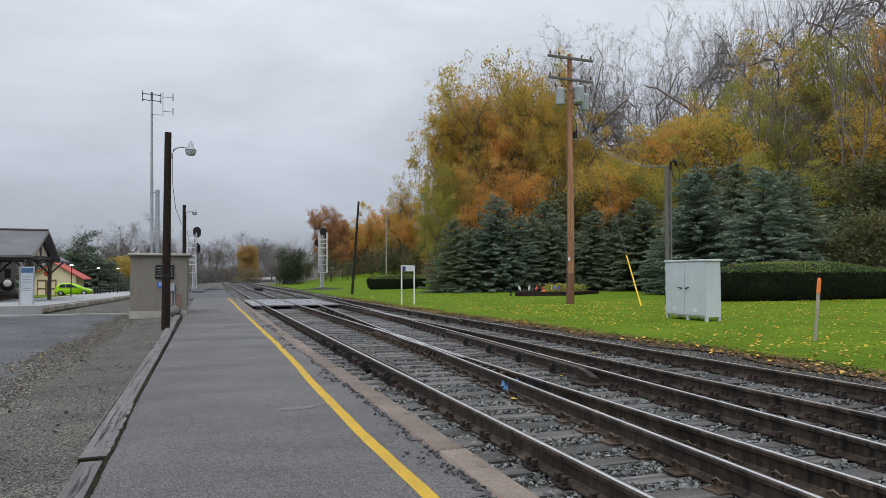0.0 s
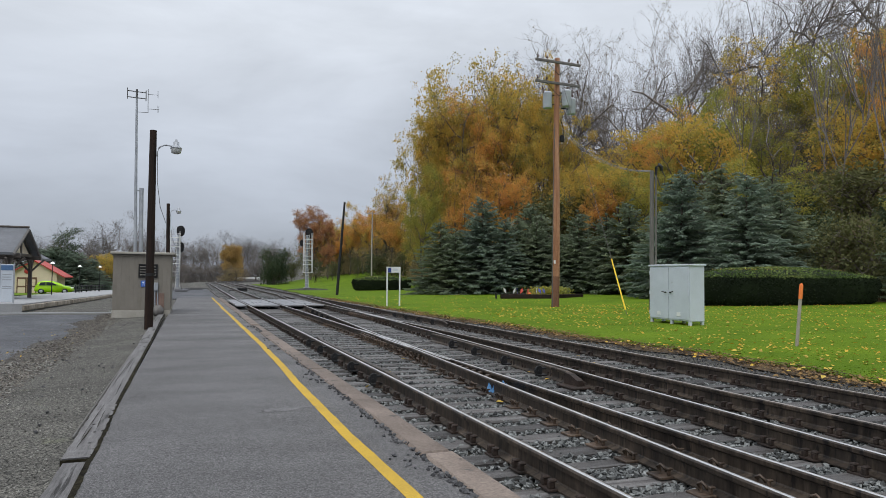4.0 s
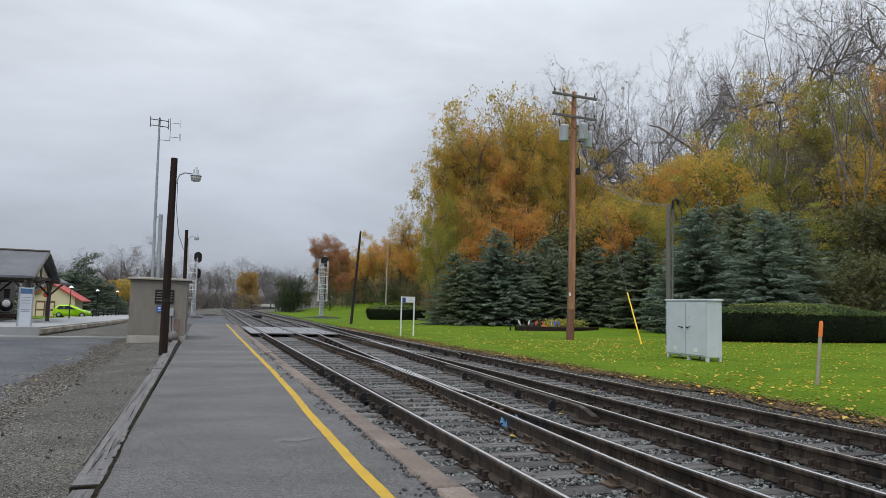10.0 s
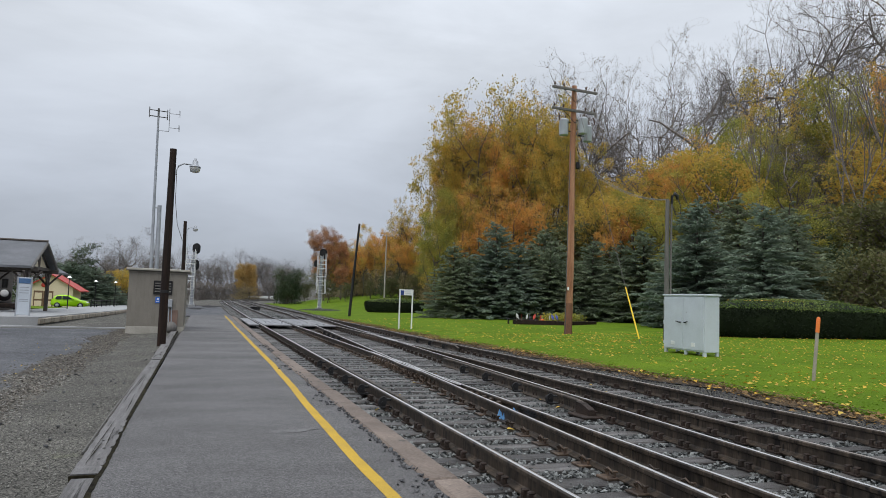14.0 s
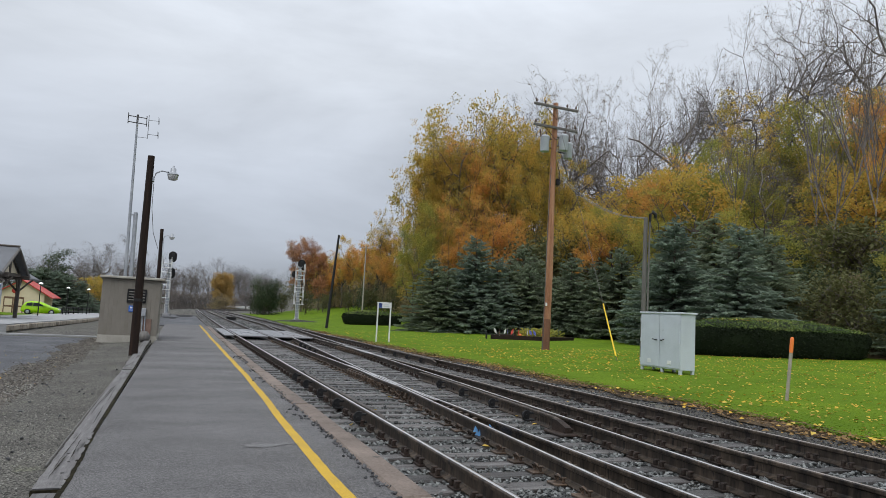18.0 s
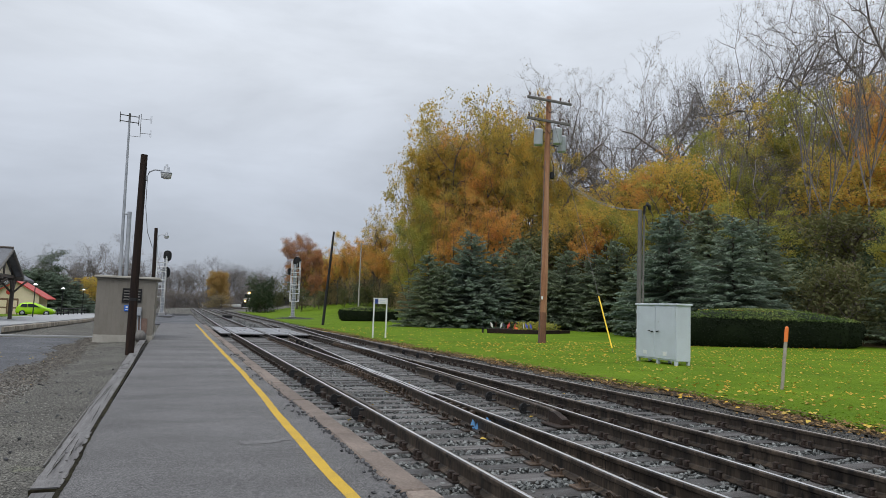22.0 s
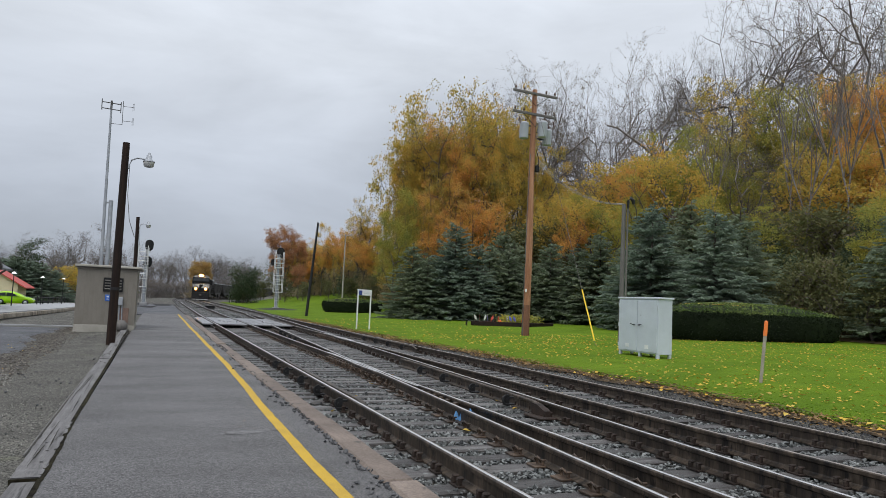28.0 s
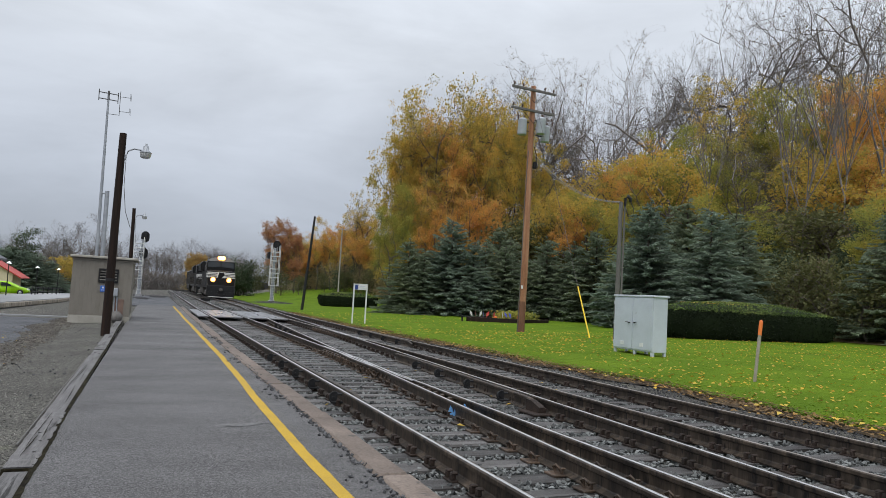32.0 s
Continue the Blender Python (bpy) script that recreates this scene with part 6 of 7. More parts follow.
while y < 75:
    ln = rng.choice((0.5, 0.7, 0.9))
    if ln not in blk:
        m = Mesh()
        m.box((0, ln / 2, 0), (0.16, ln - 0.02, 0.24), 0.025)
        blk[ln] = m.data("stone")
        blk[ln].materials.append(M_SANDSTONE)
    ob = new("stone", blk[ln])
    ob.parent = raised
    ob.matrix_world = pose(-6.53 + 0.004 * (y - 33) - 0.028 * max(0, y - 60) + rng.uniform(-0.02, 0.02), y, land(-7.5, y) + 0.12 + rng.uniform(-0.01, 0.01))
    y += ln


def depot():
    """Station building end with a deep gabled platform canopy on timber posts."""
    ob = thing("station_depot", pose(0, 0, 0), "old station building with deep dark-roofed canopy on timber brackets", "building")
    M_SLATE = mat("grey_roof_slate", (0.085, 0.09, 0.10), (0.13, 0.135, 0.15), 0.8, 0.6, 0.4, fine=14, grain=0.25, stretch=(1, 1, 3))
    M_TIMB = mat("dark_timber_and_shaded_wall", (0.055, 0.045, 0.038), (0.09, 0.075, 0.065), 1.5, 0.7, 0.4, fine=20, grain=0.25)
    M_CREAMW = mat("cream_board_wall", (0.50, 0.44, 0.33), (0.58, 0.52, 0.40), 1.0, 0.7, 0.2, fine=30, grain=0.06)
    z0 = 0.0
    eave, ridge, x1 = 2.85, 4.15, -8.85
    m = Mesh()
    # main hipped slope running back, and the gable that faces the track end
    m.prism([(-22, eave), (-15.0, ridge + 0.5), (-15.0, ridge + 0.3), (-22, eave - 0.14)], 47, 62, "y")
    part("main_roof", m, M_SLATE, ob, "grey slate roof")
    for s in (-1, 1):
        m = Mesh()
        c = 45.5
        m.add([(-20, c, ridge), (x1, c, ridge - 0.02), (x1, c + s * 3.5, eave - 0.25), (-20, c + s * 3.5, eave - 0.25),
               (-20, c, ridge - 0.13), (x1, c, ridge - 0.15), (x1, c + s * 3.5, eave - 0.38), (-20, c + s * 3.5, eave - 0.38)],
              [(0, 1, 2, 3), (7, 6, 5, 4), (1, 5, 6, 2), (2, 6, 7, 3), (0, 4, 5, 1)])
        part("gable_roof", m, M_SLATE, ob)
        m = Mesh()
        m.tube([(x1 + 0.02, c, ridge - 0.12), (x1 + 0.02, c + s * 3.5, eave - 0.36)], 0.09, 4)
        part("bargeboard", m, M_OLDPOLE, ob, "grey weathered bargeboard")
    m = Mesh()
    m.add([(x1 - 0.35, 43.4, eave - 0.2), (x1 - 0.35, 47.6, eave - 0.2), (x1 - 0.5, 45.5, ridge - 0.25)], [(0, 1, 2)])
    m.add([(x1 - 0.45, 43.4, eave - 0.2), (x1 - 0.45, 47.6, eave - 0.2), (x1 - 0.6, 45.5, ridge - 0.25)], [(2, 1, 0)])
    part("gable_panel", m, M_CREAMW, ob, "shaded cream gable boarding")
    for yb in (42.8, 48.2):
        m = Mesh()
        m.box((x1 - 3.4, yb, eave - 0.42), (7.2, 0.2, 0.22), 0.02)
        part("beam", m, M_TIMB, ob)
    for x in steps((x1 - 6.6, x1 - 0.4, 0.75)):
        for q in (-1, 1):
            m = Mesh()
            m.tube([(x, 45.5, ridge - 0.2), (x, 45.5 + q * 3.4, eave - 0.42)], 0.05, 4)
            part("rafter", m, M_TIMB, ob)
    m = Mesh()
    m.box((x1 - 0.35, 45.5, eave - 0.3), (0.16, 5.6, 0.18), 0.02)
    m.tube([(x1 - 0.35, 45.5, eave - 0.3), (x1 - 0.35, 45.5, ridge - 0.2)], 0.08, 4)
    part("gable_truss", m, M_TIMB, ob, "exposed gable truss")
    m = Mesh()
    m.tube([(x1 + 0.05, 45.5, ridge + 0.02), (-20, 45.5, ridge + 0.04)], 0.07, 6)
    part("ridge_cap", m, M_TIMB, ob)
    for x in (x1 - 0.35, x1 - 3.2, x1 - 6.0):
        for yb in (42.8, 48.2):
            m = Mesh()
            m.box((x, yb, 1.05), (0.2, 0.2, 2.6), 0.02)
            for s in (-1, 1):
                m.tube([(x, yb, 1.55), (x + s * 0.5, yb, 2.1), (x + s * 0.75, yb, 2.32)], 0.06, 5)
                m.tube([(x, yb, 1.55), (x, yb + s * 0.5, 2.1), (x, yb + s * 0.75, 2.32)], 0.06, 5)
            part("post", m, M_TIMB, ob, "timber post with curved brackets")
    # Wall darkened with the timber colour for the deep shade beneath the canopy.
    m = Mesh()
    m.box((-17.0, 52.0, 1.2), (6.5, 16.0, 3.0), 0.05)
    part("wall", m, M_TIMB, ob)
    m = Mesh()
    m.prism([(x1 - 2.9, 2.6), (x1 - 2.9, 3.7), (x1 - 0.9, 2.55), (x1 - 0.9, 2.4)], 51, 58, "y")
    part("rear_roof", m, M_SLATE, ob)
    m = Mesh()
    for k in range(4):
        m.box((-13.3 + 0.06 * k, 44.0, 4.35 + 0.16 * k), (0.9 - 0.06 * k, 0.9, 0.13), 0.02)
    part("chimney", m, M_TIMB, ob)


depot()

ob = thing("old_engine", pose(-12.4, 52.1, land(-12.4, 52.0), 0, 0, 14), "small black preserved steam engine with a white front disc", "engine")
m = Mesh()
m.lathe([(0, -0.06), (0.33, -0.05), (0.40, 0.0), (0.40, 3.6), (0, 3.6)], 20, pose(0, 0, 1.22, -90, 0, 0))
part("boiler", m, M_DARKMETAL, ob)
m = Mesh()
m.lathe([(0, 0.02), (0.22, 0.02), (0.24, 0.0), (0.22, -0.03), (0, -0.03)], 18, pose(0.0, -0.1, 1.35, 90, 0, 0))
part("front_disc", m, M_WHITEP, ob, "round white disc")
m = Mesh()
m.tube([(0, 0.6, 1.7), (0, 0.6, 2.3)], [0.16, 0.2], 12)
part("chimney", m, M_DARKMETAL, ob)
m = Mesh()
m.box((0, 2.0, 0.62), (1.5, 4.8, 0.16), 0.02)
m.box((0, -0.45, 0.55), (1.9, 0.18, 0.3), 0.03)
part("frame", m, M_IRON, ob)
for sx in (-1, 1):
    m = Mesh()
    m.tube([(sx * 0.75, -0.3, 0.6), (sx * 0.7, -0.1, 1.2), (sx * 0.45, 0.1, 1.6)], 0.03, 6)
    part("handrail", m, M_GALV, ob)
    for yy in (0.5, 2.0, 3.5):
        m = Mesh()
        m.lathe([(0, -0.06), (0.42, -0.06), (0.46, -0.03), (0.46, 0.05), (0, 0.05)], 18, pose(sx * 0.72, yy, 0.36, 0, 90, 0))
        part("wheel", m, M_IRON, ob)

ob = thing("information_board", pose(-7.62, 34.0, land(-7.6, 34) + 0.05, 0, 0, 8), "tall pale grey information board on two posts", "notice board")
for x in (0.0, 0.52):
    m = Mesh()
    m.box((x, 0, 0.98), (0.06, 0.06, 1.96), 0.008)
    part("post", m, M_GALV, ob)
m = Mesh()
m.box((0.26, 0, 1.12), (0.46, 0.04, 1.62), 0.01)
part("panel", m, M_CAB, ob)
m = Mesh()
m.box((0.26, -0.026, 1.78), (0.44, 0.012, 0.22), 0.004)
part("header", m, mat("blue_header", (0.05, 0.12, 0.25), (0.08, 0.16, 0.30), 3, 0.5, 0), ob, "blue header strip")
for z in (1.5, 1.38, 1.26, 0.98, 0.9):
    m = Mesh()
    m.box((0.26, -0.024, z), (0.34, 0.008, 0.03))
    part("lettering_bar", m, M_GALV, ob)


def garage():
    ob = thing("garage", pose(-20.6, 97.0, -1.15), "small cream garage with a red roof and brown-framed doors", "garage")
    cream = mat("cream_garage_wall", (0.62, 0.52, 0.36), (0.68, 0.58, 0.42), 0.8, 0.7, 0.1, fine=20, grain=0.05)
    red = mat("red_metal_roof", (0.42, 0.035, 0.025), (0.50, 0.05, 0.035), 1.0, 0.45, 0.1, fine=10, grain=0.08)
    brown = mat("brown_door_frame", (0.13, 0.07, 0.04), (0.18, 0.10, 0.06), 2.0, 0.7, 0.1, fine=20, grain=0.1)
    w, d, h, r = 5.0, 6.0, 2.75, 4.3
    m = Mesh()
    m.prism([(0, -0.3), (w, -0.3), (w, h), (w / 2, r), (0, h)], 0, d, "y")
    part("wall", m, cream, ob)
    for s in (0, 1):
        m = Mesh()
        a, b = (w / 2, r + 0.05), ((w + 0.9, h - 0.45) if s else (-0.9, h - 0.45))
        m.prism([a, b, (b[0], b[1] - 0.12), (a[0], a[1] - 0.12)], -0.4, d + 0.4, "y")
        part("roof_slope", m, red, ob, "red metal roof slope")
    for x in (1.2, 2.3):
        dr = Mesh()
        dr.box((x, -0.03, 1.05), (1.06, 0.06, 2.3), 0.02)
        dd = part("door", dr, brown, ob, "brown framed double door leaf")
        for z in (0.55, 1.55):
            m = Mesh()
            m.box((x, -0.07, z), (0.8, 0.03, 0.8), 0.01)
            part("panel", m, cream, dd)
    m = Mesh()
    m.lathe([(0, 0.02), (0.28, 0.02), (0.32, 0), (0.28, -0.02), (0, -0.02)], 12, pose(1.75, -0.06, 2.95, 90, 0, 0))
    part("emblem", m, red, ob)


garage()


def hatchback():
    paint = mat("lime_green_car_paint", (0.30, 0.56, 0.01), (0.33, 0.60, 0.015), 1.0, 0.25, 0, fine=10, grain=0.03)
    ob = thing("hatchback_car", pose(-16.6, 90.0, land(-16, 90) + 0.02, 0, 0, 0), "parked lime green hatchback car", "car")
    side = [(0.02, 0.35), (0.0, 0.62), (0.12, 0.95), (0.42, 1.38), (0.9, 1.52), (1.75, 1.50), (2.45, 1.22), (2.95, 0.95), (3.6, 0.83), (3.88, 0.60), (3.9, 0.35), (3.55, 0.22), (0.4, 0.22)]
    m = Mesh()
    n = len(side)
    vs, fs = [], []
    for k, (yo, s) in enumerate(((-0.82, 0.94), (-0.70, 1.0), (0.70, 1.0), (0.82, 0.94))):
        for x, z in side:
            zz = z if z < 0.9 or s == 1 else 0.9 + (z - 0.9) * 0.62
            vs.append((1.95 + (x - 1.95) * (1 if s == 1 else 0.985), yo * (1 if z < 1.0 else 0.84), zz))
    for k in range(3):
        fs += [(k * n + i, k * n + (i + 1) % n, (k + 1) * n + (i + 1) % n, (k + 1) * n + i) for i in range(n)]
    fs += [tuple(range(n)), tuple(range(3 * n, 4 * n))]
    m.add(vs, fs, True)
    part("body", m, paint, ob)
    for s in (-1, 1):
        for pts in ([(0.48, 1.0), (0.62, 1.32), (1.15, 1.38), (1.15, 1.0)], [(1.22, 1.0), (1.22, 1.38), (1.72, 1.36), (2.45, 1.0)]):
            m = Mesh()
            m.prism(pts, s * 0.76, s * 0.80, "y")
            part("window", m, M_GLASS, ob)
        for x in (0.72, 3.12):
            m = Mesh()
            m.lathe([(0, -0.1), (0.30, -0.1), (0.32, -0.06), (0.32, 0.06), (0.30, 0.1), (0, 0.1)], 18, pose(x, s * 0.78, 0.31, 90, 0, 0))
            w = part("wheel", m, M_DARKMETAL, ob, "black tyre")
            m = Mesh()
            m.lathe([(0, -0.115), (0.17, -0.115), (0.19, -0.09), (0.19, 0.09), (0.17, 0.115), (0, 0.115)], 14, pose(x, s * 0.78, 0.31, 90, 0, 0))
            part("rim", m, M_GALV, w)
        m = Mesh()
        m.box((3.72, s * 0.58, 0.70), (0.22, 0.3, 0.14), 0.04)
        part("headlight", m, M_WHITEP, ob)
        m = Mesh()
        m.box((2.28, s * 0.90, 1.02), (0.12, 0.16, 0.11), 0.03)
        part("mirror", m, paint, ob)


hatchback()

M_SHADE = glow("white_lamp_shade", (0.95, 0.97, 1.0), 0.7)
for i, (x, y, z) in enumerate(((-10.3, 62.0, 2.3), (-10.5, 78.0, 2.25), (-10.2, 92.0, 2.35))):
    ob = thing("street_lamp", pose(x, y, land(x, y)), "slim black street lamp with a bright white shade", "street lamp", "station street lamps")
    base = land(x, y)
    m = Mesh()
    m.tube([(0, 0, 0), (0, 0, z - base)], [0.045, 0.03], 8)
    part("post", m, M_DARKMETAL, ob)
    m = Mesh()
    m.lathe([(0.02, 0.16), (0.05, 0.15), (0.17, 0.03), (0.19, 0.0), (0, 0.0)], 12, pose(0, 0, z - base))
    part("shade", m, M_SHADE, ob)
for i in range(9):
    m = Mesh()
    y = 78 + 5.0 * i
    x = -9.7 - 0.028 * (y - 60) - 0.6
    m.box((0, 0, 0.5), (0.1, 0.1, 1.0), 0.01)
    m.box((0.0, 2.5, 0.85), (0.05, 4.9, 0.06), 0.01)
    m.box((0.0, 2.5, 0.45), (0.05, 4.9, 0.06), 0.01)
    solid("walk_railing", m, M_DARKMETAL, "dark metal railing along the walk", "railing", "walk railings", m=pose(x, y, land(x, y) + 0.1))
lawn_left = sheet("far_lawn", lambda y: -40.0, lambda y: -11.0 - 0.02 * y, 4, steps((76, 130, 6)), 0.06, M_GRASS, "strip of green grass beyond the walk")

for a, b in ((13.8, 16.8), (17.2, 20.2), (20.7, 21.8)):
    m = Mesh()
    m.box(((a + b) / 2, 232, 0.75), (b - a, 0.5, 0.8), 0.1)
    solid("white_barrier", m, M_WHITEP, "low white barrier beyond the bend of the line", "barrier", "far white barriers")


# ---- train ----
def locomotive(number):
    ob = thing("locomotive", pose(0, 0, 0), "black diesel locomotive with white nose stripes and lit headlights", "locomotive", "train")
    m = Mesh()
    m.box((0, 11.2, 1.30), (3.0, 21.2, 0.28), 0.04)
    part("underframe", m, M_BLACKP, ob)
    m = Mesh()
    m.prism([(-1.45, 0.15), (1.45, 0.15), (1.5, 0.6), (1.5, 1.4), (-1.5, 1.4), (-1.5, 0.6)], 0.35, 0.6, "y")
    m.prism([(-1.3, 0.12), (1.3, 0.12), (1.35, 0.75), (-1.35, 0.75)], 0.1, 0.4, "y")
    part("pilot", m, M_DARKMETAL, ob, "black steel pilot plate")
    m = Mesh()
    m.prism([(-1.32, 0.12), (1.32, 0.12), (1.32, 0.20), (-1.32, 0.20)], 0.07, 0.1, "y")
    part("pilot_stripe", m, M_WHITEL, ob)
    m = Mesh()
    m.box((0, 0.0, 0.95), (0.35, 0.5, 0.3), 0.05)
    part("coupler", m, M_TRUCK, ob)
    # nose: wide, sloping top
    m = Mesh()
    m.prism([(1.05, 1.4), (1.08, 3.0), (1.35, 3.12), (2.6, 3.18), (2.6, 1.4)], -1.2, 1.2, "x")
    m.prism([(1.10, 1.4), (1.12, 2.95), (1.3, 3.05), (2.6, 3.1), (2.6, 1.4)], -1.5, 1.5, "x")
    nose = part("nose", m, M_BLACKP, ob)
    for z in (2.36, 2.53, 2.70, 2.87):
        m = Mesh()
        for s in (-1, 1):
            m.box((s * 0.95, 1.04, z), (1.06, 0.05, 0.105))
            m.box((s * 1.505, 1.75, z), (0.02, 1.3, 0.105))
        part("stripe", m, M_WHITEL, nose, "white stripe")
    m = Mesh()
    m.prism([(-0.36, 2.3), (-0.05, 2.22), (0.16, 2.4), (0.36, 2.6), (0.28, 2.95), (0.05, 2.88), (-0.24, 2.92), (-0.32, 2.6)], 1.0, 1.04, "y")
    part("emblem", m, M_BLACKP, nose, "dark emblem shape")
    m = Mesh()
    m.box((0, 1.045, 2.62), (0.84, 0.03, 0.66), 0.01)
    part("emblem_panel", m, M_WHITEL, nose, "white panel")
    # cab
    m = Mesh()
    m.prism([(-1.53, 1.4), (1.53, 1.4), (1.53, 4.02), (1.36, 4.42), (0.95, 4.6), (-0.95, 4.6), (-1.36, 4.42), (-1.53, 4.02)], 2.45, 5.2, "y")
    cabin = part("cab", m, M_BLACKP, ob)
    m = Mesh()
    m.prism([(-1.48, 4.2), (1.48, 4.2), (1.45, 4.22), (1.33, 4.40), (0.93, 4.57), (-0.93, 4.57), (-1.33, 4.40), (-1.45, 4.22)], 2.43, 2.452, "y")
    part("cab_brow", m, mat("grey_cab_brow", (0.20, 0.20, 0.20), (0.28, 0.28, 0.28), 2, 0.5, 0), cabin, "grey cab front above windows")
    for s in (-1, 1):
        m = Mesh()
        m.prism([(s * 0.06, 3.58), (s * 1.40, 3.46), (s * 1.42, 3.98), (s * 1.2, 4.14), (s * 0.06, 4.16)], 2.40, 2.44, "y")
        part("windscreen", m, M_GLASS, cabin)
        m = Mesh()
        m.box((s * 1.54, 3.9, 3.45), (0.02, 1.6, 0.6))
        part("side_window", m, M_GLASS, cabin)
        m = Mesh()
        m.lathe([(0, 0.16), (0.14, 0.15), (0.15, 0.10), (0.15, 0.0), (0, 0)], 14, pose(s * 0.86, 0.98, 2.06, 90, 0, 0))
        part("ditch_light", m, M_DITCH if number == 0 else M_DARKMETAL, nose, "bright ditch light" if number == 0 else "")
        # Added ring that carries the glow spreading round the ditch light.
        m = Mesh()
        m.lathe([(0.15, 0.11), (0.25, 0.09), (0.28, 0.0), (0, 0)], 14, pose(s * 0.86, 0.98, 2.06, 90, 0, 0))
        part("ditch_lens", m, M_HALO if number == 0 else M_DARKMETAL, nose, "warm halo ring round the ditch light" if number == 0 else "")
    m = Mesh()
    for s in (-1, 1):
        m.lathe([(0, 0.16), (0.15, 0.15), (0.16, 0.10), (0.16, 0.0), (0, 0)], 14, pose(s * 0.17, 2.38, 4.56, 90, 0, 0))
    part("headlight", m, M_HEADL if number == 0 else M_DARKMETAL, cabin, "bright twin headlight" if number == 0 else "")
    # Added plate that carries the glow spreading round the twin headlight.
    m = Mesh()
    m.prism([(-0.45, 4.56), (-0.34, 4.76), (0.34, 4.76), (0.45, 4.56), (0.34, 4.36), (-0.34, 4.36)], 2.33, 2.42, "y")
    part("headlight_lens", m, M_HALO if number == 0 else M_DARKMETAL, cabin, "warm halo plate round the twin headlight" if number == 0 else "")
    # long hood, radiator wings, roof fans
    m = Mesh()
    m.prism([(-0.95, 1.4), (0.95, 1.4), (0.95, 4.0), (0.75, 4.3), (-0.75, 4.3), (-0.95, 4.0)], 5.2, 21.2, "y")
    hood = part("hood", m, M_BLACKP, ob)
    m = Mesh()
    m.prism([(-1.45, 3.3), (1.45, 3.3), (1.5, 4.2), (1.2, 4.55), (-1.2, 4.55), (-1.5, 4.2)], 16.3, 21.2, "y")
    part("radiator", m, M_BLACKP, ob)
    # Roof sheets with the sky's reflection put into their colour.
    m = Mesh()
    m.box((0, 18.75, 4.57), (2.3, 4.7, 0.05), 0.01)
    m.box((0, 10.7, 4.315), (1.4, 10.8, 0.05), 0.01)
    m.prism([(-1.0, 4.605), (1.0, 4.605), (0.8, 4.64), (-0.8, 4.64)], 2.5, 5.15, "y")
    part("roof_sheet", m, M_ROOFTOP, hood, "roof sheet painted pale as reflected sky")
    m = Mesh()
    for s in (-1, 1):
        for k in range(4):
            m.box((s * 1.3, 0.55 + 0.05 * k, 0.45 + 0.26 * k), (0.42, 0.3, 0.05), 0.01)
        m.tube([(s * 1.5, 0.5, 0.4), (s * 1.5, 0.62, 1.5)], 0.03, 5)
    part("step", m, M_TRUCK, ob, "grey corner steps")
    m = Mesh()
    for s in (-1, 1):
        m.tube([(s * 0.45, 0.2, 0.62), (s * 0.40, 0.05, 0.45), (s * 0.22, 0.0, 0.42)], 0.035, 6)
        m.tube([(s * 0.62, 0.2, 0.62), (s * 0.60, 0.05, 0.42)], 0.03, 6)
    part("air_hose", m, M_DARKMETAL, ob)
    for y in (6.2, 8.6, 11.0, 13.4):
        m = Mesh()
        for s in (-1, 1):
            m.box((s * 0.97, y + 1.0, 2.7), (0.05, 1.9, 2.0), 0.01)
        part("hood_door", m, M_BLACKP, hood)
    for y in (7.5, 12.5, 17.6, 19.6):
        m = Mesh()
        m.lathe([(0, 0.2), (0.5, 0.2), (0.6, 0.1), (0.6, 0)], 14, pose(0, y, 4.3 if y < 16 else 4.54))
        part("roof_fan", m, M_TRUCK, hood)
    m = Mesh()
    for s in (-1, 1):
        for y in steps((0.5, 21.5, 1.75)):
            if s > 0 or y > 5.3:
                m.tube([(s * 1.5, y, 1.4), (s * 1.5, y, 2.35)], 0.02, 4)
        m.tube([(s * 1.5, 5.3, 2.35), (s * 1.5, 21.7, 2.35)], 0.02, 4)
    for s in (-1, 1):
        m.tube([(s * 1.45, 0.4, 1.4), (s * 1.45, 0.4, 2.5), (s * 0.5, 0.35, 2.5)], 0.022, 4)
    part("handrail", m, M_TRUCK, ob, "grey handrails")
    m = Mesh()
    m.prism([(-1.35, 0.45), (1.35, 0.45), (1.45, 0.8), (1.45, 1.2), (-1.45, 1.2), (-1.45, 0.8)], 8.4, 14.0, "y")
    part("fuel_tank", m, M_TRUCK, ob)
    for y in (4.3, 17.9):
        m = Mesh()
        for s in (-1, 1):
            m.box((s * 1.2, y, 0.62), (0.25, 4.6, 0.42), 0.06)
            for dy in (-1.75, 0, 1.75):
                m.box((s * 1.28, y + dy, 0.52), (0.2, 0.45, 0.5), 0.05)
        tk = part("bogie", m, M_TRUCK, ob, "dusty grey bogie frame")
        for dy in (-1.75, 0, 1.75):
            m = Mesh()
            for s in (-1, 1):
                m.lathe([(0, -0.07), (0.53, -0.07), (0.53, 0.05), (0.57, 0.06), (0.57, 0.08), (0, 0.08)], 18, pose(s * 0.76, y + dy, 0.53, 0, 90, 0))
            part("wheelset", m, M_IRON, tk)
    return ob


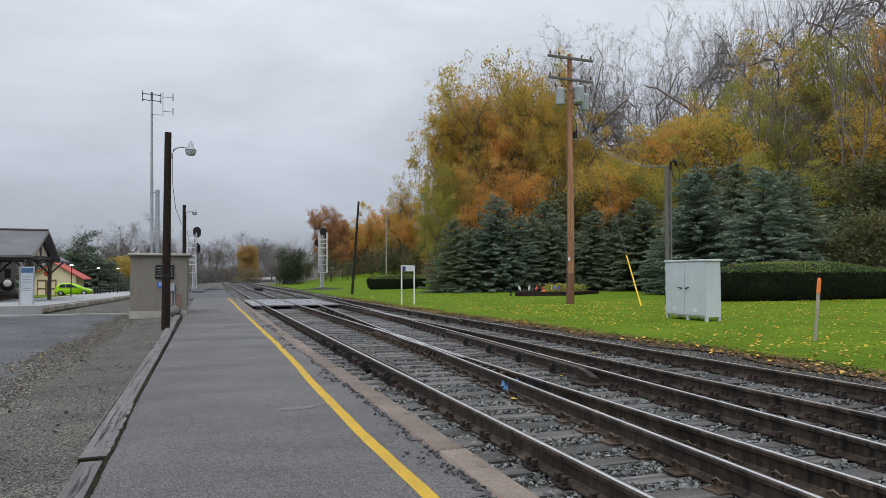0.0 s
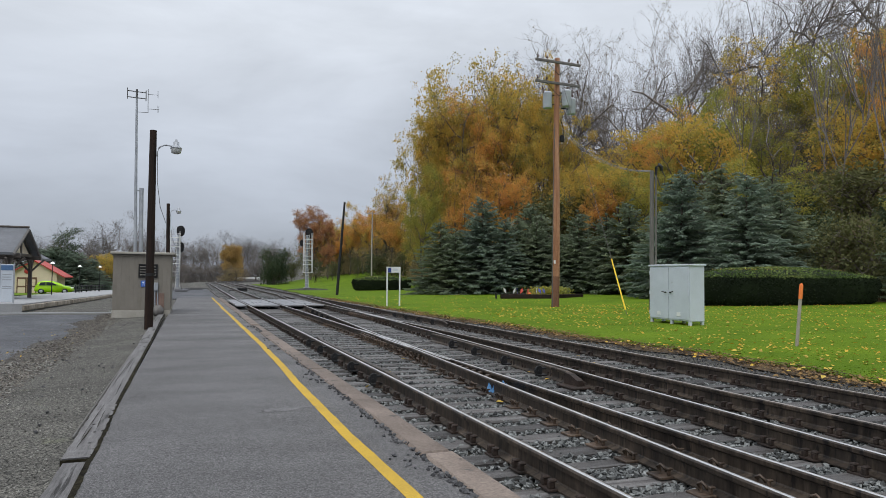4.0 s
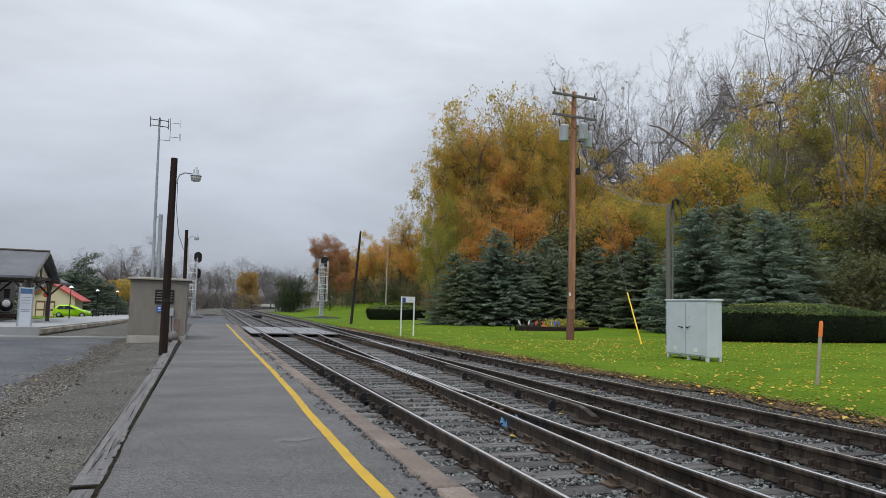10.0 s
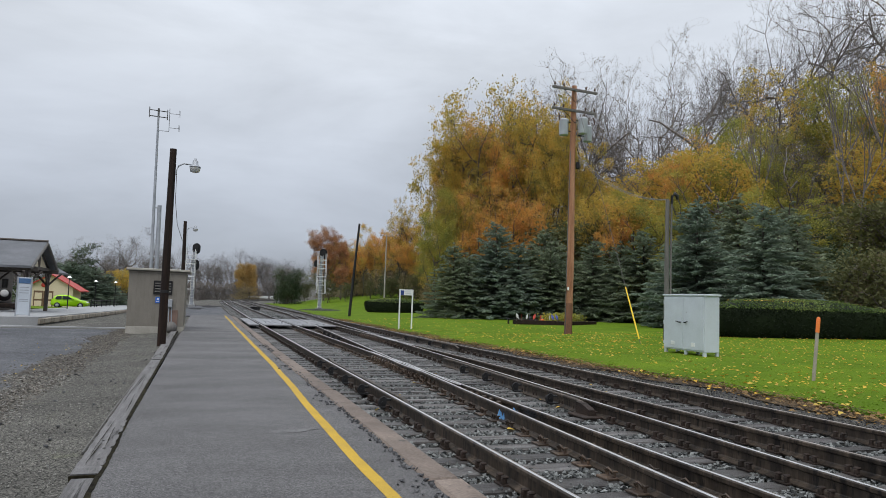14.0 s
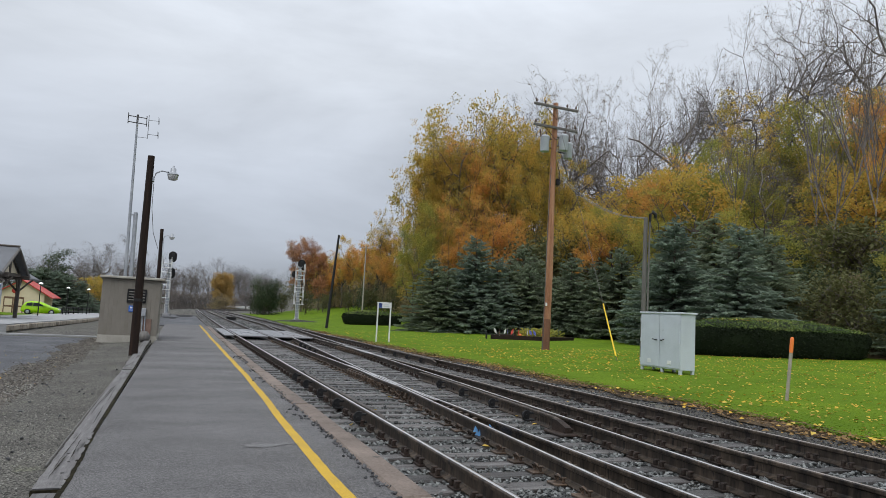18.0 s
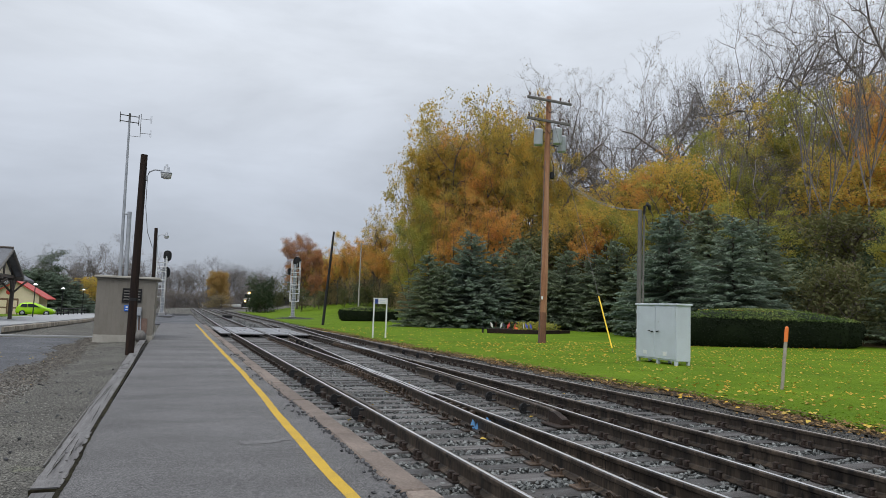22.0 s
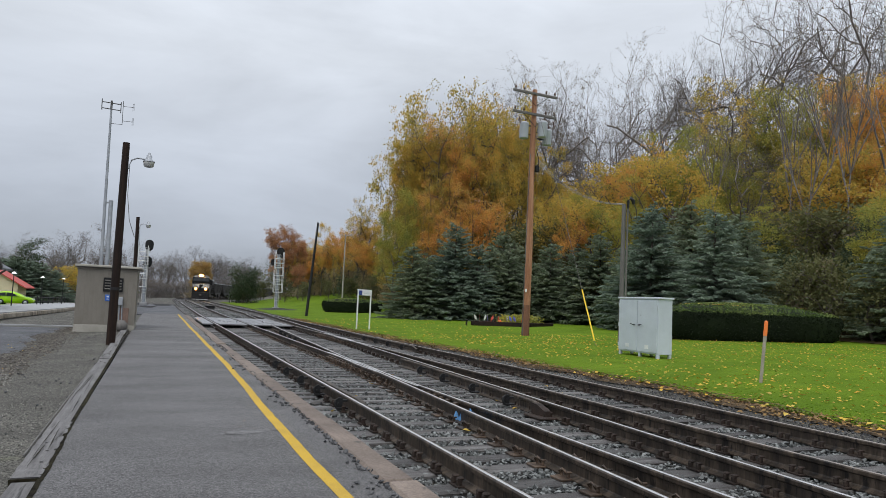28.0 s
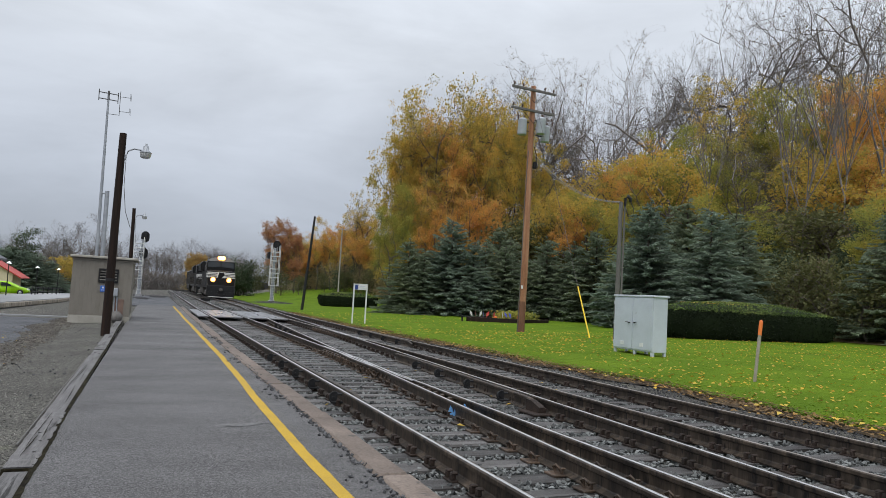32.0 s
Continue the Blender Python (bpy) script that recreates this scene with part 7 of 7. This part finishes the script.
def hopper_car():
    ob = thing("hopper_car", pose(0, 0, 0), "dark open-topped coal hopper car with a pale top rim", "railway car", "train")
    body = mat("sooty_hopper_steel", (0.03, 0.03, 0.032), (0.07, 0.065, 0.06), 0.8, 0.7, 0.2, fine=12, grain=0.3)
    m = Mesh()
    m.prism([(0.4, 3.7), (14.6, 3.7), (14.6, 2.6), (12.6, 1.2), (9.4, 0.5), (8.2, 1.2), (6.8, 1.2), (5.6, 0.5), (2.4, 1.2), (0.4, 2.6)], -1.5, 1.5, "x")
    b = part("body", m, body, ob)
    for i in range(11):
        for s in (-1, 1):
            m = Mesh()
            m.box((s * 1.54, 0.6 + 1.38 * i, 2.6), (0.08, 0.12, 2.2), 0.01)
            part("rib", m, body, b)
    m = Mesh()
    for s in (-1, 1):
        m.box((s * 1.5, 7.5, 3.75), (0.16, 14.4, 0.12), 0.02)
        m.box((0, 7.5 + s * 7.15, 3.75), (3.0, 0.14, 0.12), 0.02)
    part("rim", m, M_GALV, ob, "pale worn top rim")
    m = Mesh()
    g = random.Random(4)
    vs, fs = [], []
    for j in range(15):
        for i in range(5):
            vs.append((-1.4 + 0.7 * i, 0.55 + j * 0.993, 3.65 + (0.45 * math.sin(math.pi * i / 4)) * g.uniform(0.6, 1.1)))
    for j in range(14):
        fs += [(j * 5 + i, j * 5 + i + 1, j * 5 + i + 6, j * 5 + i + 5) for i in range(4)]
    m.add(vs, fs, True)
    part("coal_load", m, M_DARKMETAL, ob)
    m = Mesh()
    m.box((0, 7.5, 1.0), (0.6, 15.6, 0.3), 0.03)
    part("sill", m, M_TRUCK, ob)
    for y in (2.0, 13.0):
        m = Mesh()
        for s in (-1, 1):
            m.prism([(y - 1.2, 0.42), (y - 0.5, 0.75), (y + 0.5, 0.75), (y + 1.2, 0.42), (y + 0.6, 0.25), (y - 0.6, 0.25)], s * 0.95, s * 1.1, "x")
        tk = part("bogie", m, M_TRUCK, ob)
        for dy in (-0.85, 0.85):
            m = Mesh()
            for s in (-1, 1):
                m.lathe([(0, -0.06), (0.46, -0.06), (0.46, 0.06), (0, 0.06)], 14, pose(s * 0.76, y + dy, 0.46, 0, 90, 0))
            part("wheelset", m, M_IRON, tk)
    return ob


LOCO_L, CAR_L = 22.3, 15.6
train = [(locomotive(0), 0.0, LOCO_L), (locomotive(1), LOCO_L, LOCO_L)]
first = hopper_car()
train.append((first, 2 * LOCO_L, CAR_L))
for i in range(1, 9):
    train.append((copy_thing(first, pose(0, 0, 0)), 2 * LOCO_L + i * CAR_L, CAR_L))


def head_at(t):
    """Metres along the line of the leading coupler."""
    return 79.5 + 13.2 * (32.0 - t)


def motions():
    for ob, back, length in train:
        rows = []
        for t in [float(i) for i in range(33)]:
            s = head_at(t) + back
            a = line_x(T2, s + 3)
            b = line_x(T2, s + length - 3)
            turn = math.atan2(b[0] - a[0], b[1] - a[1])
            rows.append((t, pose(a[0] - 3 * math.sin(turn), a[1] - 3 * math.cos(turn), RAIL_Z, 0, 0, -math.degrees(turn))))
        walk(ob, rows)


# ---- spruces behind the lawn ----
for kind, x, y, top in (("green", 19.3, 52.6, 6.3), ("blue", 22.5, 51.3, 8.1), ("green", 25.5, 51.0, 6.6), ("green", 27.4, 52.2, 7.9), ("green", 29.4, 47.7, 7.0), ("green", 31.5, 43.9, 7.6),
                        ("blue", 29.4, 35.4, 8.5), ("green", 33.9, 36.8, 9.4), ("blue", 30.1, 30.7, 7.7), ("green", 33.5, 31.5, 6.5), ("green", 21.0, 54.5, 5.5), ("green", 24.0, 53.5, 5.6), ("green", 33.4, 41.0, 6.6),
                        ("green", 36.5, 24.0, 8.0), ("green", 39.0, 20.0, 9.5), ("green", 23.2, 55.0, 6.8), ("green", 30.5, 50.0, 6.0), ("green", 32.2, 39.0, 8.6), ("green", 28.2, 49.0, 5.4), ("green", 35.5, 34.0, 8.6), ("green", 20.2, 51.5, 5.4), ("blue", 24.0, 50.2, 6.4), ("green", 26.6, 49.6, 6.2), ("green", 30.6, 45.6, 6.6), ("green", 27.8, 51.0, 7.0), ("green", 33.2, 42.6, 6.9)):
    spruce(kind, x, y, top - land(x, y), 1.12)


def tree_to(kind, x, y, top, slim=1.0):
    return tree(kind, x, y, max(2.5, top - land(x, y)), slim)


# ---- trees of the slope: front row, then the skyline behind ----
for row in (
            (("olive", 29.4, 82.0, 15.6, 0.50), ("gold", 28.6, 78.0, 19.4, 0.52), ("gold2", 29.1, 75.0, 20.8, 0.60), ("orange", 31.9, 73.0, 22.3, 0.62), ("gold2", 35.5, 72.0, 21.8, 0.60), ("gold", 40.1, 75.0, 25.3, 0.50), ("olive", 23.7, 70.0, 11.1, 0.70), ("orange", 28.1, 68.0, 12.9, 0.70), ("orange", 31.2, 66.0, 14.0, 0.75)),
            (("orange", 32.4, 64.0, 11.3, 0.70), ("olive", 26.9, 72.0, 14.0, 0.70), ("thin", 30.2, 74.0, 26.0, 0.60), ("thin", 36.3, 76.0, 29.4, 0.55), ("thin", 30.3, 78.0, 23.0, 0.50), ("bare2", 44.7, 82.0, 37.1, 0.79), ("bare2", 51.0, 84.0, 37.3, 0.77), ("bare2", 55.4, 84.0, 36.7, 0.77), ("bare", 54.4, 92.0, 37.7, 0.77)),
            (("haze", 62.0, 90.0, 29.5, 0.80), ("haze", 67.2, 92.0, 30.2, 0.80), ("gold", 36.2, 58.0, 13.2, 0.85), ("olive", 38.8, 56.0, 12.7, 0.85), ("orange", 35.6, 54.0, 10.7, 0.80), ("gold2", 39.7, 54.0, 12.3, 0.80), ("bare2", 50.5, 70.0, 32.6, 0.54), ("orange", 44.9, 56.0, 18.1, 0.80)),
            (("olive", 48.4, 56.0, 20.8, 0.80), ("olive", 50.0, 54.0, 19.9, 0.80), ("olive", 43.1, 52.0, 15.1, 0.90), ("thin", 59.8, 58.0, 27.8, 0.90), ("olive", 54.5, 55.0, 20.1, 0.80), ("olive", 60.3, 56.0, 25.1, 0.80), ("olive", 51.8, 50.0, 16.5, 0.90), ("olive", 63.2, 54.0, 26.6, 0.80), ("olive", 67.6, 54.0, 28.4, 0.80)),
            (("olive", 68.7, 52.0, 27.4, 0.80), ("ivy", 50.1, 42.0, 9.5, 1.00), ("scrub", 51.0, 40.0, 9.5, 1.00), ("orange", 63.3, 44.0, 26.9, 0.80), ("orange", 59.6, 40.0, 20.5, 0.90), ("gold2", 71.0, 46.0, 28.6, 0.90), ("orange", 54.0, 38.0, 16.2, 0.80), ("olive", 72.4, 44.0, 26.5, 1.00), ("orange", 72.6, 42.0, 27.7, 1.00)),
            (("bare2", 60.3, 72.0, 39.7, 0.77), ("bare", 68.9, 76.0, 40.8, 0.77), ("bare", 74.5, 78.0, 42.9, 0.77), ("bare", 81.1, 80.0, 45.6, 0.77), ("bare2", 69.7, 66.0, 43.8, 0.71), ("bare", 79.3, 72.0, 48.6, 0.77), ("bare", 79.2, 68.0, 48.7, 0.77), ("bare2", 86.2, 70.0, 52.8, 0.77), ("bare", 85.7, 66.0, 53.6, 0.77)),
            (("bare", 93.2, 68.0, 54.6, 0.77), ("bare2", 92.5, 64.0, 51.8, 0.77), ("bare", 95.6, 62.0, 53.4, 0.77), ("bare", 98.7, 60.0, 54.1, 0.77), ("bare", 65.8, 84.0, 37.6, 0.77), ("bare", 71.6, 82.0, 41.6, 0.77)),
            (("stem", 49.6, 42.0, 27.0, 0.80), ("stem", 51.3, 40.0, 29.8, 0.75), ("stem", 50.1, 37.0, 25.6, 0.70), ("stem", 53.4, 36.0, 29.4, 0.80), ("stem", 54.7, 35.0, 27.8, 0.80), ("stem", 45.5, 47.0, 24.0, 0.70), ("stem", 57.0, 42.0, 31.0, 0.80), ("stem", 47.0, 38.0, 21.0, 0.8)),
            (("gold", 30.1, 77.0, 24.1, 0.55), ("gold2", 34.6, 77.0, 26.1, 0.55), ("gold", 40.4, 79.0, 28.3, 0.50), ("olive", 30.2, 80.0, 18.7, 0.45), ("gold2", 45.2, 78.0, 23.3, 0.60)),
            (("thin", 30.0, 78.0, 19.5, 0.60), ("gold2", 31.0, 79.0, 20.6, 0.60), ("thin", 31.0, 76.0, 22.6, 0.70), ("thin", 32.4, 78.0, 25.2, 0.85), ("gold", 29.6, 79.0, 23.0, 0.70), ("thin", 36.5, 79.0, 29.6, 0.80), ("umbrella", 46.1, 84.0, 36.6, 0.62), ("umbrella", 52.0, 84.0, 35.2, 0.75), ("umbrella", 56.7, 84.5, 34.2, 0.75), ("umbrella", 63.6, 84.0, 37.7, 0.55), ("umbrella", 71.4, 84.0, 42.2, 0.75), ("umbrella", 49.3, 86.0, 35.0, 0.70), ("umbrella", 77.5, 86.0, 43.0, 0.80)),
            (("rust", 19.3, 116.6, 13.4, 0.85), ("thin", 22.3, 117.9, 11.5, 0.8), ("orange", 24.4, 109.3, 11.0, 0.8), ("orange", 26.0, 102.8, 12.4, 0.8), ("gold2", 28.0, 96.4, 15.0, 0.7), ("thin", 27.0, 94.0, 16.4, 0.6), ("orange", 25.5, 88.4, 9.9, 0.8), ("olive", 27.2, 79.8, 11.1, 0.7), ("gold2", 25.6, 105.0, 13.2, 0.7), ("orange", 23.3, 112.6, 7.9, 0.8)),
            ):
    for kind, x, y, top, slim in row:
        tree_to(kind, x, y, top, slim)
for k in range(22):
    y = 14 + 84 * k / 21 + tree_rng.uniform(-4, 4)
    x = wood_edge(y) + 30 + tree_rng.uniform(-4, 22)
    tree(tree_rng.choice(("far", "bare", "bare2", "far")), x, y, tree_rng.uniform(13, 18))
for k in range(34):
    y = 10 + 100 * k / 33 + tree_rng.uniform(-2, 2)
    x = wood_edge(y) + 9 + tree_rng.uniform(-3, 9)
    tree(tree_rng.choice(("olive", "fargold", "fargold", "scrub")), x, y, tree_rng.uniform(6, 9.5), 1.2)
for k in range(26):
    y = 12 + 80 * k / 25 + tree_rng.uniform(-2, 2)
    x = wood_edge(y) + 24 + tree_rng.uniform(-5, 6)
    tree(tree_rng.choice(("fargold", "fargold", "haze")), x, y, tree_rng.uniform(9, 13), 1.1)
for k in range(60):
    y = 8 + 124 * k / 59 + tree_rng.uniform(-2, 2)
    x = wood_edge(y) + bend_shift(y) + 2.0 + tree_rng.uniform(-1, 6)
    tree(tree_rng.choice(("scrub", "scrub", "ivy")), x, y, tree_rng.uniform(2.8, 5.0), 1.3)
tree_to("scrub", 35.2, 27.5, 6.0)
tree_to("ivy", 42.4, 40.0, 9.3, 1.00)
tree_to("ivy", 42.3, 36.0, 6.8, 1.00)
tree_to("evergreen", 43.7, 31.0, 9.0, 1.10)
tree_to("evergreen", 45.9, 30.0, 8.8, 1.10)
tree_to("ivy", 42.9, 34.0, 5.3, 1.00)

ob = thing("dead_snag", pose(33.7, 29.4, land(33.7, 29.4) - 0.1), "leaning dead trunk draped with pale dry vines", "tree")
m = Mesh()
m.tube([(0, 0, 0), (0.5, 0, 1.6), (1.5, 0.1, 3.4), (3.0, 0.3, 4.6), (4.2, 0.5, 4.9)], [0.16, 0.13, 0.10, 0.07, 0.03], 9)
part("trunk", m, M_BARK, ob)
m = Mesh()
g = random.Random(12)
for i in range(340):
    t = g.uniform(0.15, 1.0)
    x, z = 4.2 * t ** 1.4, 4.9 * t ** 0.75
    d = g.uniform(0.4, 1.0) * min(z, 2.8)
    y0 = g.uniform(-0.5, 0.3)
    m.tube([(x, y0, z + g.uniform(-0.1, 0.25)), (x + g.uniform(-0.4, 0.3), y0 - 0.2, z - d * 0.45), (x + g.uniform(-0.9, 0.2), y0 - 0.3, z - d)], 0.013, 3)
part("vines", m, mat("dry_pale_vines", (0.17, 0.13, 0.075), (0.28, 0.22, 0.13), 3.0, 0.9, 0.0), ob, "hanging dry vines")

for kind, x, y, top in (("rust", 20.4, 122.7, 10.1), ("rust", 21.9, 114.3, 11.0), ("thin", 23.8, 119.6, 11.4), ("fargold", 24.8, 115.4, 9.5), ("orange", 25.3, 107.1, 10.3), ("fargold", 26.8, 100.5, 9.2), ("rust", 20.2, 106.1, 6.5), ("scrub", 17.5, 102.5, 4.6), ("scrub", 19.6, 98.1, 4.1), ("orange", 26.4, 94.4, 12.1), ("haze", 29.5, 91.8, 14.0), ("fargold", 27.0, 88.0, 10.0), ("scrub", 22.3, 95.4, 4.6), ("scrub", 24.4, 90.8, 4.9), ("scrub", 25.6, 84.2, 5.2), ("fargold", 25.4, 75.9, 7.6)):
    tree_to(kind, x, y, top, 0.8 if kind == "rust" else 0.9)

for k in range(26):
    y = 72 + 44 * k / 25 + tree_rng.uniform(-1, 1)
    x = wood_edge(y) + bend_shift(y) + tree_rng.uniform(-1.2, 2.0)
    tree("thicket", x, y, tree_rng.uniform(3.6, 5.6), 1.25)

# bush and trees by the bend, willow, far bare trees
tree_to("ivy", 13.9, 119.5, 7.0, 0.72)
tree_to("ivy", 14.4, 120.4, 6.2, 0.70)
tree_to("ivy", 13.4, 120.6, 6.4, 0.70)
tree_to("scrub", 17.4, 124.0, 4.6)
tree_to("ivy", 24.6, 93.0, 5.6)
tree_to("willow", 12.3, 226.0, 11.2, 0.75)
tree_to("willow", 13.4, 228.0, 10.2, 0.8)
tree_to("thicket", 12.8, 224.0, 6.0, 1.5)
for k in range(60):
    x = (-14 + 1.15 * k if k < 44 else -60 + 3.0 * (k - 44)) + tree_rng.uniform(-2, 2)
    y = 250 + tree_rng.uniform(-8, 16) + 0.3 * k
    tree("far", x, y, tree_rng.uniform(11, 20), 1.1)
for k in range(110):
    x = -12 + 0.6 * k if k < 75 else -46 + 1.1 * (k - 75)
    y = (240 + tree_rng.uniform(-6, 6)) if x > -6 else (150 + tree_rng.uniform(-14, 14))
    tree("brush", x, y, tree_rng.uniform(4.5, 9.0), 1.3)
for k in range(44):
    s = 150 + 6.5 * k
    x, y, a = line_x(T2 + 13 + tree_rng.uniform(0, 14), s)
    tree(tree_rng.choice(("scrub", "ivy", "fargold", "far", "brush", "far")), x, y, tree_rng.uniform(6, 12))
# trees of the station side
for x, y, h, w in ((-20.6, 116.0, 6.4, 1.6), (-18.8, 114.0, 6.6, 1.6), (-16.9, 113.0, 6.2, 1.6), (-15.2, 112.0, 5.8, 1.6), (-13.6, 113.0, 5.0, 1.6)):
    spruce("blue", x, y, h, w)
for kind, x, y, h in (("haze", -18.9, 135.0, 11.0), ("haze", -10.8, 136.0, 14.6), ("haze", -13.6, 138.0, 12.8), ("haze", -7.4, 138.0, 12.0), ("haze", -16.2, 137.0, 12.0), ("evergreen", -17.9, 116.0, 9.3), ("fargold", -12.6, 117.0, 5.8), ("bare2", -20.0, 135.0, 12.0), ("far", -14.0, 132.0, 13.0), ("bare2", -11.0, 134.0, 12.5), ("fargold", -12.0, 119.0, 6.0), ("far", -8.0, 140.0, 12.0), ("bare2", -16.5, 140.0, 13.0), ("far", -10.0, 150.0, 13.0)):
    tree(kind, x, y, h)
for k in range(14):
    tree(tree_rng.choice(("ivy", "scrub")), -36 + 2.4 * k, 128 + tree_rng.uniform(-3, 3), tree_rng.uniform(3.5, 5.5))
for k in range(4):
    spruce("green", -31 + 3.0 * k, 80 + tree_rng.uniform(-2, 2) + 2 * k, tree_rng.uniform(4, 6), 1.5)

M_BLUE = mat("faded_blue_cloth", (0.06, 0.19, 0.42), (0.12, 0.30, 0.55), 8.0, 0.7, 0.2, fine=60, grain=0.2)
for x, y in ((4.15, 15.6), (3.88, 8.18), (3.99, 8.23)):
    m = Mesh()
    for k, (dx, dy, dz) in enumerate(((0, 0, 0), (0.06, 0.03, 0.01), (-0.06, 0.04, 0.0), (0.02, -0.05, 0.03), (-0.03, -0.06, -0.01), (0.09, -0.02, -0.02))):
        m.add([(dx - 0.05, dy, dz), (dx, dy + 0.03, dz + 0.10), (dx + 0.05, dy - 0.01, dz + 0.015), (dx, dy - 0.03, dz - 0.03)], [(0, 1, 2, 3)])
        m.add([(dx - 0.05, dy + 0.004, dz), (dx, dy + 0.034, dz + 0.10), (dx + 0.05, dy - 0.006, dz + 0.015), (dx, dy - 0.026, dz - 0.03)], [(3, 2, 1, 0)])
    solid("blue_rag", m, M_BLUE, "small crumpled blue rag tied beside the rail", "rag", "blue rags", m=pose(x - 0.1, y, -0.02) @ Matrix.Scale(0.95, 4))

# ---- fallen leaves and grass blades ----
g = np.random.default_rng(61)


def flat_leaves(points, size, g):
    """Leaves lying nearly flat, slightly curled."""
    n = len(points)
    t = g.uniform(0, 2 * math.pi, n)
    s = size * g.uniform(0.5, 1.3, n)
    a = np.stack([np.cos(t) * s, np.sin(t) * s, g.normal(0, 0.18, n) * s], 1)
    b = np.stack([-np.sin(t) * s * 0.7, np.cos(t) * s * 0.7, g.normal(0, 0.18, n) * s], 1)
    up = np.stack([np.zeros(n), np.zeros(n), 0.25 * s], 1)
    p = np.asarray(points)
    v = np.stack([p - a, p + b + up, p + a, p - b + up], 1).reshape(-1, 3)
    return v, np.arange(4 * n).reshape(-1, 4)


def strewn(name, n, xa, xb, ya, yb, size, seed, lift=0.02, power=1.0):
    q = np.random.default_rng(seed)
    y = ya + (yb - ya) * q.random(n) ** power
    x = q.uniform(xa, xb, n)
    pts = np.stack([x, y, [land(a, b) + lift for a, b in zip(x, y)]], 1)
    return tagged(put(name, quick(name, *flat_leaves(pts, size, q)), M_FALLEN), "fallen yellow and orange leaves", "", "", "stuff")


strewn("fallen_leaves", 4200, 11.0, 30.0, 7.0, 30.0, 0.044, 62, 0.035)
strewn("fallen_leaves", 700, 9.5, 20.0, 18.0, 50.0, 0.05, 67, 0.035)
strewn("fallen_leaves", 260, 9.2, 12.5, 5.0, 14.0, 0.05, 68, 0.03)
q = np.random.default_rng(63)
y = 4 + 44 * q.random(9000) ** 1.3
x = np.array([lawn_edge(b) for b in y]) + q.normal(-0.12, 0.36, 9000) + 0.15 * np.sin(y * 1.7) * np.sin(y * 0.6)
tagged(put("verge_leaves", quick("verge_leaves", *flat_leaves(np.stack([x, y, np.full(9000, -0.062) + 0.03 * q.random(9000)], 1), 0.036, q)),
           leaf_mat("brown_leaf_litter", [(0.10, 0.065, 0.03), (0.16, 0.095, 0.04), (0.24, 0.145, 0.05), (0.46, 0.29, 0.08)], 0.1)), "brown and yellow leaf litter along the lawn edge", "", "", "stuff")
strewn("fallen_leaves", 70, -5.0, -1.6, 8.0, 22.0, 0.025, 65, -0.05)
strewn("fallen_leaves", 26, 2.2, 8.4, 3.0, 14.0, 0.045, 64, 0.012)
q = np.random.default_rng(66)
pts = np.stack([q.uniform(24.5, 31.5, 260), q.uniform(25.3, 27.7, 260), np.full(260, land(29, 26.3) + 1.72)], 1)
tagged(put("hedge_leaves", quick("hedge_leaves", *flat_leaves(pts, 0.05, q)), M_FALLEN), "yellow leaves lying on the hedge", "", "", "stuff")
n = 60000
y = 5.5 + 60 * g.random(n) ** 1.8
x = np.array([lawn_edge(b) for b in y]) + 9 * g.random(n) ** 2.2 - 0.15
base = np.stack([x, y, [land(a, b) for a, b in zip(x, y)]], 1)
d = g.normal(0, 0.03, (n, 3))
d[:, 2] = g.uniform(0.012, 0.028, n)
w = np.stack([g.normal(0, 0.012, n), g.normal(0, 0.012, n), np.zeros(n)], 1)
v = np.stack([base - w, base + w, base + d], 1).reshape(-1, 3)
tagged(put("grass_blades", quick("grass_blades", v, np.arange(3 * n).reshape(-1, 3)), M_BLADE), "short blades of green lawn grass", "", "", "stuff")

motions()
